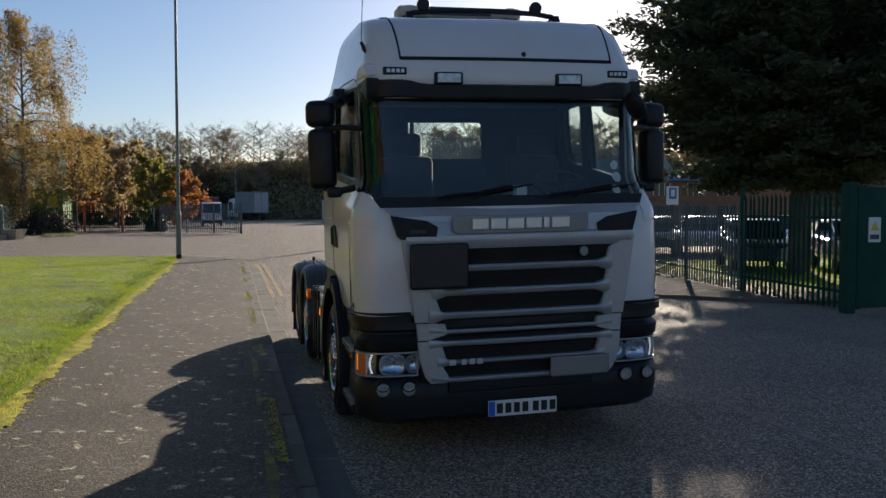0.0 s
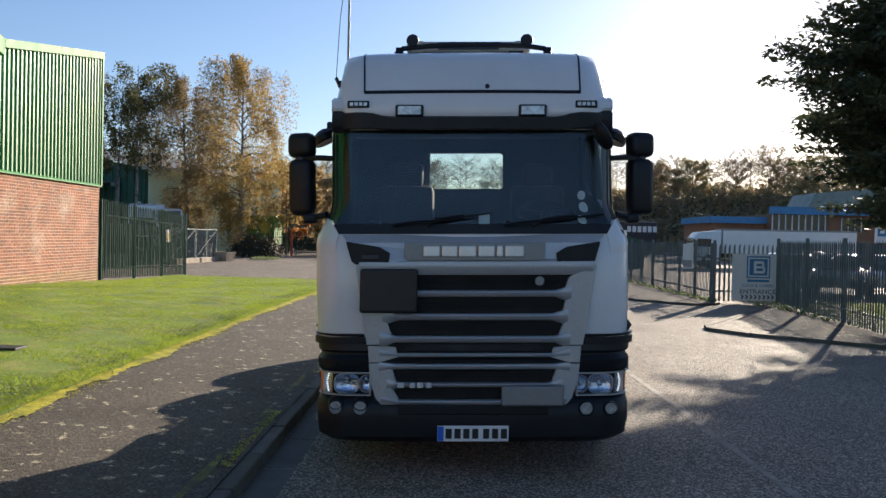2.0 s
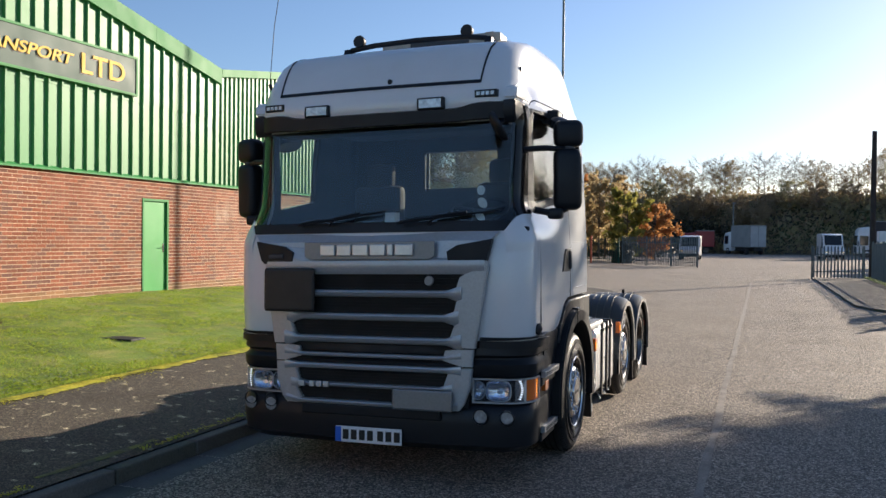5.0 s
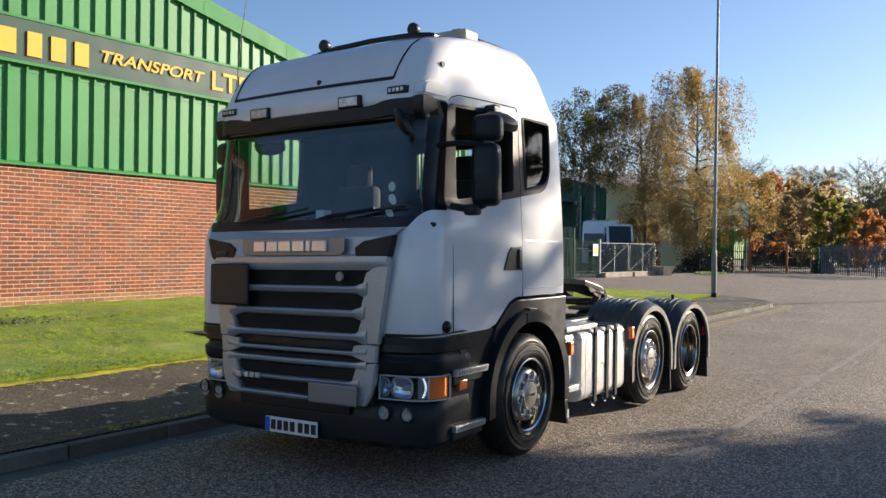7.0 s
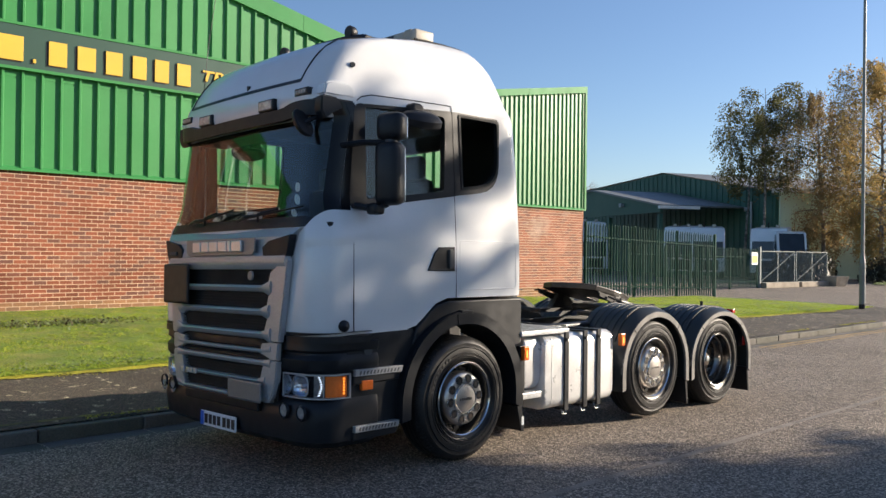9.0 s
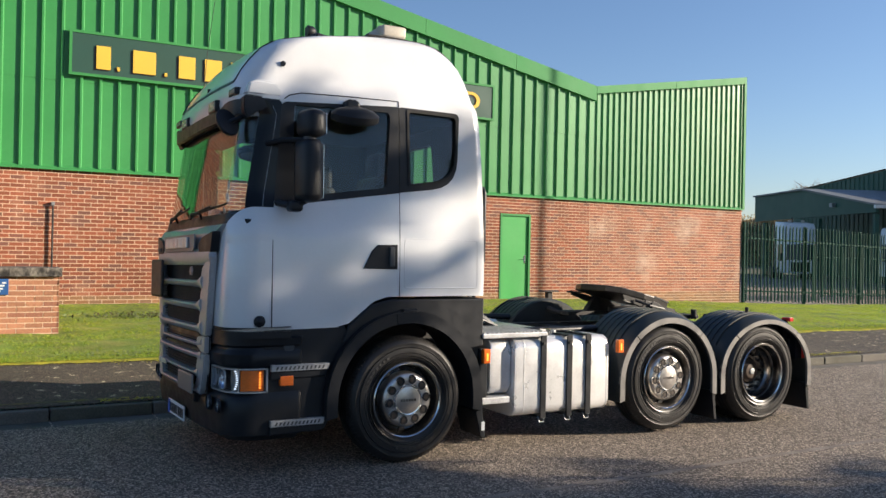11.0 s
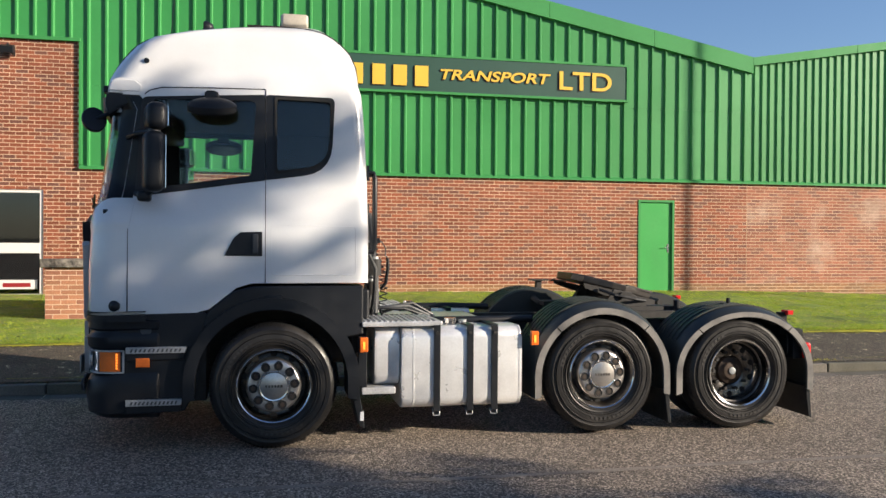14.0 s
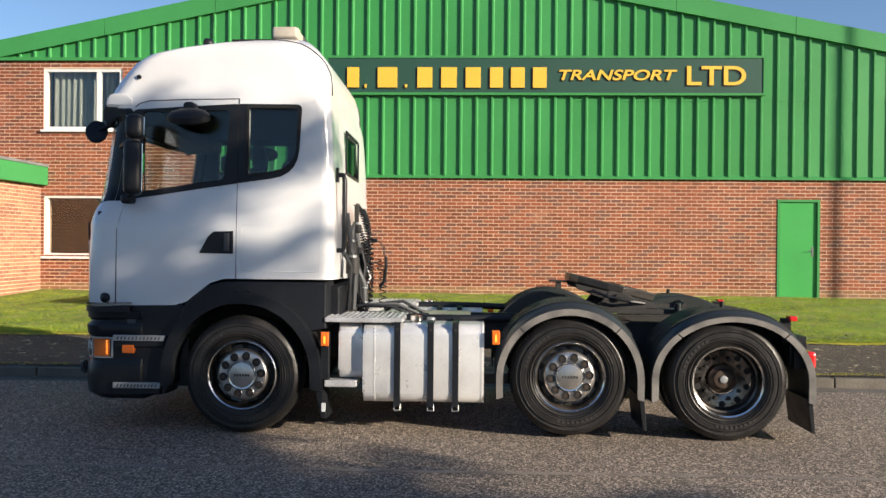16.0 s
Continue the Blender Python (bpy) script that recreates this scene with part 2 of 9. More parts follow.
    leaf_gold=leafy("birch_leaf_gold", (0.46, 0.29, 0.095), (0.32, 0.27, 0.11), 0.55),
    leaf_bronze=leafy("birch_leaf_bronze", (0.32, 0.21, 0.10), (0.22, 0.19, 0.09), 0.5),
    leaf_dark=leafy("dark_green_leaf", (0.09, 0.10, 0.035), (0.16, 0.14, 0.05), 0.5),
    leaf_green=leafy("yellow_green_leaf", (0.204, 0.221, 0.051), (0.32, 0.27, 0.07), 0.6),
    leaf_rust=leafy("rust_leaf", (0.442, 0.1785, 0.0595), (0.42, 0.23, 0.09), 0.6),
    leaf_olive=leafy("olive_leaf", (0.40, 0.33, 0.17), (0.46, 0.33, 0.18), 0.65),
    needle=leafy("dark_conifer_spray", (0.040, 0.058, 0.030), (0.080, 0.092, 0.045), 0.3),
    leaf_bank=leafy("pale_dry_leaf", (0.42, 0.3325, 0.171), (0.33, 0.30, 0.15), 0.5),
    scrub=leafy("brown_scrub", (0.32, 0.23, 0.14), (0.38, 0.29, 0.17), 0.5),
    moss_dim=pbr("thin_moss", (0.20, 0.19, 0.04), 0.95, var=0.4, vscale=5, grain=0.5, gscale=60, bump=0.8, bscale=60, second=(0.11, 0.10, 0.06), mix_at=0.5, mscale=7),
    bush=leafy("dark_shrub_leaf", (0.03, 0.032, 0.018), (0.06, 0.05, 0.025), 0.2),
    plastic=pbr("black_plastic", (0.0095, 0.011, 0.014), 0.44, var=0.2, vscale=3, bump=0.12, bscale=300, bdist=0.001, spec=0.3, rvar=0.25),
    plastic_grey=pbr("grey_faded_plastic", (0.045, 0.048, 0.052), 0.55, var=0.15, vscale=3, bump=0.12, bscale=300, bdist=0.001),
    mudguard=pbr("dark_mudguard_plastic", (0.0208, 0.0247, 0.0247), 0.42, var=0.2, vscale=2.5),
    truck_white=pbr("truck_white_paint", (0.705, 0.712, 0.716), 0.2, var=0.04, vscale=1.5, grain=0.012, bump=0.02, bscale=4, bdist=0.003, coat=0.4, second=(0.665, 0.663, 0.65), mscale=1.1),
    seam=pbr("black_gap", (0.008, 0.008, 0.008), 0.8, bump=0.0),
    silver=pbr("satin_silver_grille", (0.42, 0.43, 0.44), 0.34, 0.35, var=0.06, vscale=3, bump=0.03),
    letter_silver=pbr("raised_silver_letter", (0.62, 0.63, 0.64), 0.3, 0.6, bump=0.0),
    chrome=pbr("polished_metal", (0.70, 0.69, 0.67), 0.16, 1.0, var=0.12, vscale=8, bump=0.05, bscale=60),
    alu=pbr("brushed_aluminium_tank", (0.66, 0.66, 0.65), 0.33, 0.85, var=0.12, vscale=3, grain=0.06, bump=0.06, bscale=70, rvar=0.25),
    steel_dark=pbr("dirty_dark_steel", (0.030, 0.029, 0.028), 0.65, 0.3, var=0.35, vscale=6),
    rim_dark=pbr("dirty_grey_rim", (0.17, 0.16, 0.15), 0.36, 0.75, var=0.45, vscale=8, second=(0.06, 0.052, 0.045), mix_at=0.52, mscale=6),
    rim_barrel=pbr("oily_steel_rim", (0.20, 0.19, 0.18), 0.22, 0.9, var=0.5, vscale=5, grain=0.15, bump=0.1, bscale=60, second=(0.05, 0.045, 0.042), mix_at=0.5, mscale=4),
    hub_rust=pbr("rusty_hub", (0.060, 0.040, 0.028), 0.6, 0.3, var=0.4, vscale=8, second=(0.022, 0.019, 0.017), mscale=7),
    grease=pbr("greasy_fifth_wheel", (0.035, 0.032, 0.03), 0.35, 0.5, var=0.4, vscale=9),
    rubber=pbr("tyre_rubber", (0.01418, 0.0135, 0.0135), 0.42, var=0.35, vscale=5, grain=0.25, gscale=90, bump=0.25, bscale=90, second=(0.026, 0.024, 0.022), mix_at=0.62, mscale=3.2, spec=0.4, rvar=0.3),
    rubber_worn=pbr("worn_rubber", (0.030, 0.028, 0.027), 0.5, var=0.3, vscale=5, bump=0.0),
    dark_plate=pbr("dark_brown_plate", (0.020, 0.016, 0.014), 0.5, var=0.3, vscale=5, bump=0.2, bscale=60),
    silver_dark=pbr("shaded_silver", (0.24, 0.245, 0.25), 0.4, 0.5, var=0.08, bump=0.03),
    lamp_inner=pbr("bright_lamp_reflector", (0.72, 0.74, 0.77), 0.14, 0.95, var=0.1, vscale=20, bump=0.5, bscale=55, bdist=0.008),
    plate_blue=pbr("plate_blue_band", (0.02, 0.12, 0.55), 0.4, bump=0.0),
    tread=pbr("bright_tread_plate", (0.48, 0.485, 0.49), 0.42, 0.35, var=0.2, vscale=6, grain=0.2, bump=0.3, bscale=90),
    step_tread=pbr("dull_step_tread", (0.33, 0.335, 0.34), 0.45, 0.35, var=0.25, vscale=7, grain=0.2, bump=0.3, bscale=90),
    stained_block=pbr("stained_concrete", (0.33, 0.28, 0.22), 0.9, var=0.3, vscale=2.5),
    plastic_pale=pbr("pale_grey_door", (0.45, 0.45, 0.44), 0.5, var=0.15, vscale=1),
    pillar_black=pbr("black_pillar_glass", (0.008, 0.009, 0.011), 0.12, var=0.05, bump=0.0, spec=0.22),
    clover=leafy("dull_weed_leaf", (0.17, 0.23, 0.085), (0.30, 0.34, 0.16), 0.35),
    litter=leafy("dark_leaf_litter", (0.045, 0.040, 0.022), (0.12, 0.085, 0.04), 0.2),
    tank_alu=pbr("brushed_tank_sheet", (0.78, 0.78, 0.77), 0.33, 0.45, var=0.10, vscale=2.5, grain=0.05, bump=0.14, bscale=14, bdist=0.004, rvar=0.3, second=(0.62, 0.61, 0.60), mscale=2.6),
    rim_black=pbr("dark_rim_paint", (0.060, 0.056, 0.052), 0.20, 0.75, var=0.5, vscale=9, coat=0.4),
    cover_satin=pbr("satin_grey_cover", (0.5084, 0.4838, 0.4592), 0.30, 0.9, var=0.2, vscale=9, grain=0.1),
    lamp_face=pbr("pale_lamp_glass", (0.42, 0.44, 0.46), 0.18, 0.55, var=0.3, vscale=30, bump=0.5, bscale=70),
    bowl=pbr("lamp_reflector", (0.82, 0.86, 0.93), 0.08, 1.0, var=0.05, vscale=20, bump=0.7, bscale=28, bdist=0.010),
    # guard lips: paler than the guard, with the sun they catch in the colour
    guard_edge=pbr("sunlit_guard_edge", (0.1836, 0.1734, 0.1598), 0.5, var=0.3, vscale=4, bump=0.12, bscale=200, bdist=0.001, second=(0.10, 0.097, 0.094), mix_at=0.55, mscale=5),
    amber=pbr("amber_lens", (0.75, 0.16, 0.02), 0.25, bump=0.0, coat=0.5),
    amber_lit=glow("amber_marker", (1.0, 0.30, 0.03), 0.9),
    white_lit=glow("daylight_lamp", (0.9, 0.95, 1.0), 0.55),
    red_lens=pbr("red_lens", (0.60, 0.02, 0.02), 0.25, bump=0.0, coat=0.5),
    lens=glass("lamp_lens", (0.95, 0.97, 1.0), 0.95, ior=1.5),
    plate_white=pbr("plate_white", (0.72, 0.73, 0.74), 0.35, bump=0.0, var=0.04),
    plate_ink=pbr("plate_ink", (0.01, 0.01, 0.01), 0.4, bump=0.0),
    screen=glass("windscreen_glass", (0.93, 0.98, 0.97), 0.92, ior=1.52),
    quarter_glass=glass("dark_quarter_glass", (0.90, 0.97, 0.96), 0.80, ior=1.55),
    side_glass=glass("cab_side_glass", (0.92, 0.97, 0.95), 0.95, ior=1.5),
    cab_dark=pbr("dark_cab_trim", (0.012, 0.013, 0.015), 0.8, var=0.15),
    cab_grey=pbr("grey_cab_trim", (0.03, 0.03, 0.032), 0.85, var=0.12),
    cab_pale=pbr("pale_headlining", (0.06, 0.06, 0.06), 0.9, var=0.1),
    beige=pbr("beige_light_bar", (0.43, 0.39, 0.32), 0.5, var=0.2, vscale=6),
    mirror=pbr("mirror_face", (0.8, 0.8, 0.8), 0.03, 1.0, var=0.0, grain=0.0, bump=0.0),
)


# ---- mesh helpers ----
def finish(bm, name):
    me = bpy.data.meshes.new(name)
    bm.to_mesh(me)
    bm.free()
    return me


def part(name, bm, material, parent=None, label="", smooth=False):
    """Links a bmesh, or a mesh, as one object under a thing or a part."""
    me = bm if isinstance(bm, bpy.types.Mesh) else finish(bm, name)
    if not me.materials:
        me.materials.append(material)
    if smooth:
        me.shade_smooth()
        me.set_sharp_from_angle(angle=radians(38))
    ob = new(name, me)
    ob.parent = parent
    if label:
        tagged(ob, label)
    return ob


def thing(name, label, category, at=(0, 0, 0), turn=0.0, group="", kind=""):
    e = new(name)
    e.empty_display_size = 0.2
    e.location, e.rotation_euler = at, (0, 0, radians(turn))
    return tagged(e, label, category, group, kind)


def structure(name, bm, material, label, category, smooth=False):
    return tagged(part(name, bm, material, None, smooth=smooth), label, category, kind="structure")


def bm_box(x0, x1, y0, y1, z0, z1, bevel=0.0, seg=2, into=None):
    bm = into or bmesh.new()
    v = [bm.verts.new((x, y, z)) for x in (x0, x1) for y in (y0, y1) for z in (z0, z1)]
    fs = [bm.faces.new([v[i] for i in q]) for q in ((0, 1, 3, 2), (4, 6, 7, 5), (0, 4, 5, 1), (2, 3, 7, 6), (0, 2, 6, 4), (1, 5, 7, 3))]
    if bevel:
        es = list({e for f in fs for e in f.edges})
        bmesh.ops.bevel(bm, geom=es, offset=bevel, segments=seg, profile=0.5, affect="EDGES")
    return bm


def ring(bm, centre, u, w, r, n, start=0.0, arc=2 * math.pi):
    """A ring of points round centre, in the plane of u and w."""
    return [bm.verts.new(centre + u * (r * math.cos(start + arc * i / n)) + w * (r * math.sin(start + arc * i / n))) for i in range(n)]


def skin(bm, a, b, closed=True):
    n = len(a)
    for i in range(n if closed else n - 1):
        j = (i + 1) % n
        bm.faces.new((a[i], a[j], b[j], b[i]))


def bm_cyl(p0, p1, r0, r1=None, n=12, caps=True, into=None):
    bm = into or bmesh.new()
    p0, p1 = Vector(p0), Vector(p1)
    r1 = r0 if r1 is None else r1
    d = (p1 - p0).normalized()
    u = d.orthogonal().normalized()
    w = d.cross(u)
    a, b = ring(bm, p0, u, w, r0, n), ring(bm, p1, u, w, r1, n)
    skin(bm, a, b)
    if caps:
        bm.faces.new(list(reversed(a)))
        bm.faces.new(b)
    return bm


def bm_tube(points, r, n=8, into=None, taper=None):
    """A round bar along points; taper gives a radius for each."""
    bm = into or bmesh.new()
    ps = [Vector(p) for p in points]
    last, u = None, None
    for i, p in enumerate(ps):
        d = (ps[min(i + 1, len(ps) - 1)] - ps[max(i - 1, 0)]).normalized()
        u = d.orthogonal().normalized() if u is None else (u - d * u.dot(d)).normalized()
        w = d.cross(u)
        now = ring(bm, p, u, w, taper[i] if taper else r, n)
        if last:
            skin(bm, last, now)
        else:
            bm.faces.new(list(reversed(now)))
        last = now
    bm.faces.new(last)
    return bm


def bm_prism(poly, axis, a0, a1, bevel=0.0, into=None, seg=2):
    """A polygon pushed along an axis. axis x: points (y, z); y: (x, z); z: (x, y)."""
    bm = into or bmesh.new()

    def at(p, a):
        return (a, p[0], p[1]) if axis == "x" else (p[0], a, p[1]) if axis == "y" else (p[0], p[1], a)

    lo, hi = [bm.verts.new(at(p, a0)) for p in poly], [bm.verts.new(at(p, a1)) for p in poly]
    skin(bm, lo, hi)
    f0, f1 = bm.faces.new(list(reversed(lo))), bm.faces.new(hi)
    if bevel:
        bmesh.ops.bevel(bm, geom=list(set(f0.edges) | set(f1.edges)), offset=bevel, segments=seg, profile=0.5, affect="EDGES")
    bmesh.ops.recalc_face_normals(bm, faces=bm.faces)
    return bm


def bm_ringplate(outer, inner, axis, a0, a1):
    """A plate with a hole: outer and inner polygons with the same number of points."""
    bm = bmesh.new()

    def at(p, a):
        return (a, p[0], p[1]) if axis == "x" else (p[0], a, p[1]) if axis == "y" else (p[0], p[1], a)

    o0, o1 = [bm.verts.new(at(p, a0)) for p in outer], [bm.verts.new(at(p, a1)) for p in outer]
    i0, i1 = [bm.verts.new(at(p, a0)) for p in inner], [bm.verts.new(at(p, a1)) for p in inner]
    for a, b in ((o0, o1), (o1, i1), (i1, i0), (i0, o0)):
        skin(bm, a, b)
    bmesh.ops.recalc_face_normals(bm, faces=bm.faces)
    return bm


def bm_revolve(profile, centre, axis=(1, 0, 0), n=40, into=None):
    """Profile of (along, radius) turned round an axis through centre."""
    bm = into or bmesh.new()
    ax = Vector(axis).normalized()
    u = Vector((0, 0, 1)) if abs(ax.z) < 0.9 else Vector((1, 0, 0))
    u = (u - ax * u.dot(ax)).normalized()
    w = ax.cross(u)
    rings = [ring(bm, Vector(centre) + ax * a, u, w, max(r, 1e-4), n) for a, r in profile]
    for a, b in zip(rings, rings[1:]):
        skin(bm, a, b)
    return bm


def cut(ob, cutters):
    """Cuts closed meshes out of a closed mesh and keeps the result as its mesh."""
    for c in cutters:
        tool = new("cutter", finish(c, "cutter"))
        mod = ob.modifiers.new("cut", "BOOLEAN")
        mod.operation, mod.solver, mod.object = "DIFFERENCE", "EXACT", tool
        bpy.context.view_layer.update()
        me = bpy.data.meshes.new_from_object(ob.evaluated_get(bpy.context.evaluated_depsgraph_get()))
        ob.modifiers.clear()
        ob.data = me
        bpy.data.objects.remove(tool)
    return ob


def letters(text, size, depth, material, name, parent, m, label="", width=None, shear=0.0, weight=0.0):
    """Text from the built-in font as a mesh, stretched to a width."""
    cu = bpy.data.curves.new(name, "FONT")
    cu.body, cu.size, cu.extrude, cu.shear, cu.offset = text, size, depth, shear, weight
    tmp = new("text", cu)
    bpy.context.view_layer.update()
    me = bpy.data.meshes.new_from_object(tmp.evaluated_get(bpy.context.evaluated_depsgraph_get()))
    bpy.data.objects.remove(tmp)
    xs = [v.co.x for v in me.vertices]
    if width:
        me.transform(Matrix.Translation((0, 0, 0)) @ Matrix.Diagonal((width / (max(xs) - min(xs)), 1, 1, 1)) @ Matrix.Translation((-min(xs), 0, 0)))
    me.transform(m)
    me.materials.clear()
    return part(name, me, material, parent, label)


def quads(name, centres, us, ws, material, parent=None):
    """Many small leaves: one mesh of quads from arrays."""
    c, u, w = (np.asarray(a, dtype=float) for a in (centres, us, ws))
    n = len(c)
    co = np.stack([c - u, c + w * 0.9, c + u, c - w], axis=1).reshape(-1, 3)
    me = bpy.data.meshes.new(name)
    me.from_pydata(co.tolist(), [], np.arange(n * 4).reshape(-1, 4).tolist())
    me.update()
    return part(name, me, material, parent)


def smooth01(a, b, v):
    t = min(1.0, max(0.0, (v - a) / (b - a)))
    return t * t * (3 - 2 * t)


# ---- ground ----
def fall(y):
    return 1.0 - 0.8 * smooth01(10.0, 24.0, y)


KERB_X, EDGE_X, WALL_X = -1.57, -3.75, -10.05


def pave_z(x, y):
    return 0.115 + max(0.0, (KERB_X - x) / 2.18) * 0.15 * fall(y)


def lawn_z(x, y):
    return pave_z(EDGE_X, y) + max(0.0, (EDGE_X - x) / 6.3) * 0.24 * fall(y)


def sheet(name, xs, ys, zf, material, label, category, kind="structure"):
    """A height field over a grid."""
    verts = [(x, y, zf(x, y)) for y in ys for x in xs]
    n = len(xs)
    faces = [(j * n + i, j * n + i + 1, (j + 1) * n + i + 1, (j + 1) * n + i) for j in range(len(ys) - 1) for i in range(n - 1)]
    me = bpy.data.meshes.new(name)
    me.from_pydata(verts, [], faces)
    me.shade_smooth()
    return tagged(part(name, me, material), label, category, kind=kind)


def span(a, b, n):
    return [a + (b - a) * i / n for i in range(n + 1)]


structure("ground", bm_prism([(-1500, -1500), (1500, -1500), (1500, 1500), (-1500, 1500)], "z", -0.6, -0.06), M["earth"],
          "bare earth and rough ground reaching the horizon", "ground")
structure("road", bm_prism([(-45, -30), (60, -30), (60, 131), (-45, 131)], "z", -0.05, 0.0), M["asphalt"],
          "worn dark grey asphalt road with pale stone chips", "road")

# pavement, with its rounded corner
CORNER = (-5.2, 21.2, 3.63)


def pave_outline(inset=0.0):
    r = CORNER[2] - inset
    arc = [(CORNER[0] + r * math.cos(a), CORNER[1] + r * math.sin(a)) for a in span(0, math.pi / 2, 14)]
    return [(KERB_X - inset, -14.0)] + arc + [(-9.9, CORNER[1] + r), ]


bm = bmesh.new()
edge = pave_outline(0.104)
rows_y = span(-14.0, 21.2, 44)
for y0, y1 in zip(rows_y, rows_y[1:]):
    xs = span(KERB_X - 0.104, EDGE_X - 0.1, 6)
    for xa, xb in zip(xs, xs[1:]):
        bm.faces.new([bm.verts.new((x, y, pave_z(x, y))) for x, y in ((xa, y0), (xa, y1), (xb, y1), (xb, y0))])
fan = [(EDGE_X - 0.1, 21.2)] + edge[1:-1] + [(CORNER[0], 21.2)]
bm.faces.new([bm.verts.new((x, y, pave_z(x, y))) for x, y in fan])
bmesh.ops.remove_doubles(bm, verts=bm.verts, dist=0.001)
bmesh.ops.recalc_face_normals(bm, faces=bm.faces)
structure("pavement", bm, M["pavement"], "dark asphalt footpath with pale lichen spots beside the verge", "pavement")

# lawn, with an uneven edge along the path
bm = bmesh.new()
ys = span(-14.0, 24.6, 150)
cols = 16
grid = []
for y in ys:
    wob = 0.10 * noise.noise(Vector((0.0, y * 0.9, 3.0))) + 0.05 * noise.noise(Vector((4.0, y * 3.1, 1.0)))
    x_in = EDGE_X + wob - max(0.0, y - 21.2) ** 2 * 0.14
    row = []
    for i in range(cols + 1):
        x = x_in + (WALL_X - x_in) * (i / cols)
        lump = 0.02 * noise.noise(Vector((x * 1.3, y * 1.3, 0))) + 0.012 * noise.noise(Vector((x * 5, y * 5, 2)))
        row.append(bm.verts.new((x, y, lawn_z(x, y) + (0.02 + lump if i else 0.012))))
    grid.append(row)
for a, b in zip(grid, grid[1:]):
    for i in range(cols):
        bm.faces.new((a[i], b[i], b[i + 1], a[i + 1]))
bmesh.ops.recalc_face_normals(bm, faces=bm.faces)
lawn = structure("lawn", bm, M["grass"], "short green grass verge sloping up to the building", "lawn", smooth=True)

# moss along both edges of the path
for name, x_mid, wide, zoff in (("moss_strip", EDGE_X + 0.05, 0.32, 0.010), ("moss_strip", KERB_X - 0.22, 0.13, 0.004)):
    bm = bmesh.new()
    prev = None
    for y in span(-14.0, 20.9, 900):
        a = x_mid - wide * 0.5
        b = x_mid + wide * (0.36 + 0.40 * noise.noise(Vector((x_mid, y * 0.9, 5))) + 0.16 * noise.noise(Vector((x_mid, y * 4.0, 8))) + 0.16 * noise.noise(Vector((x_mid, y * 13.0, 2))))
        if wide < 0.2:
            b = a + max(0.004, wide * (0.25 + 0.9 * noise.noise(Vector((1, y * 0.8, 5)))))
        b = max(b, a + 0.004)
        now = [bm.verts.new((x, y, pave_z(x, y) + zoff)) for x in (a, (a + b) / 2, b)]
        if prev:
            for i in (0, 1):
                if wide > 0.2 or b - a > 0.035:
                    bm.faces.new((prev[i], prev[i + 1], now[i + 1], now[i]))
        prev = now
    structure(name, bm, M["moss"] if wide > 0.2 else M["moss_dim"], "yellow-green moss growing along the path edge", "moss")

# kerb stones and channel blocks
kerb_mesh = finish(bm_box(-0.125, 0.0, 0.006, 0.909, -0.12, 0.0, 0.014, 2), "kerb_stone")
kerb_mesh.materials.append(M["kerb"])
channel_mesh = finish(bm_box(0.0, 0.25, 0.006, 0.909, -0.03, 0.006, 0.004, 1), "channel_block")
channel_mesh.materials.append(M["kerb"])
kerb_left = thing("kerb", "worn grey concrete kerb along the footpath", "kerb", kind="structure")
for i in range(38):
    y = -13.6 + i * 0.915
    k = part("kerb_stone", kerb_mesh, None, kerb_left)
    k.location = (KERB_X + random.uniform(-0.006, 0.006), y, 0.113 + random.uniform(-0.004, 0.004))
    k = part("channel_block", channel_mesh, None, kerb_left)
    k.location = (KERB_X + 0.004, y, -0.004 + random.uniform(-0.002, 0.002))
for i in range(8):
    a0, a1 = math.pi / 2 * i / 8 + 0.008, math.pi / 2 * (i + 1) / 8 - 0.008
    poly = [(CORNER[0] + r * math.cos(a), CORNER[1] + r * math.sin(a)) for r, a in ((3.63, a0), (3.63, (a0 + a1) / 2), (3.63, a1), (3.505, a1), (3.505, (a0 + a1) / 2), (3.505, a0))]
    part("kerb_stone", bm_prism(poly, "z", -0.1, 0.11, 0.012), M["kerb"], kerb_left)
for i in range(5):
    part("kerb_stone", bm_box(CORNER[0] - 0.91 * (i + 1), CORNER[0] - 0.91 * i - 0.01, 24.7, 24.83, -0.1, 0.10, 0.012), M["kerb"], kerb_left)

# double yellow lines round the corner, and the worn middle line
for off in (0.32, 0.50):
    bm = bmesh.new()
    pts = [(KERB_X + off, y) for y in span(11.5, 21.2, 20)] + [(CORNER[0] + (3.63 + off) * math.cos(a), CORNER[1] + (3.63 + off) * math.sin(a)) for a in span(0.05, math.pi / 2, 14)] + [(-9.0, 24.83 + off)]
    prev = None
    for i, p in enumerate(pts):
        q0, q1 = pts[max(i - 1, 0)], pts[min(i + 1, len(pts) - 1)]
        d = Vector((q1[0] - q0[0], q1[1] - q0[1])).normalized() * 0.04
        now = [bm.verts.new((p[0] + d.y, p[1] - d.x, 0.004)), bm.verts.new((p[0] - d.y, p[1] + d.x, 0.004))]
        if prev:
            bm.faces.new((prev[0], now[0], now[1], prev[1]))
        prev = now
    bmesh.ops.recalc_face_normals(bm, faces=bm.faces)
    structure("road_marking", bm, M["yellow_line"], "worn double yellow line beside the kerb", "road marking")
bm = bmesh.new()
prev = None
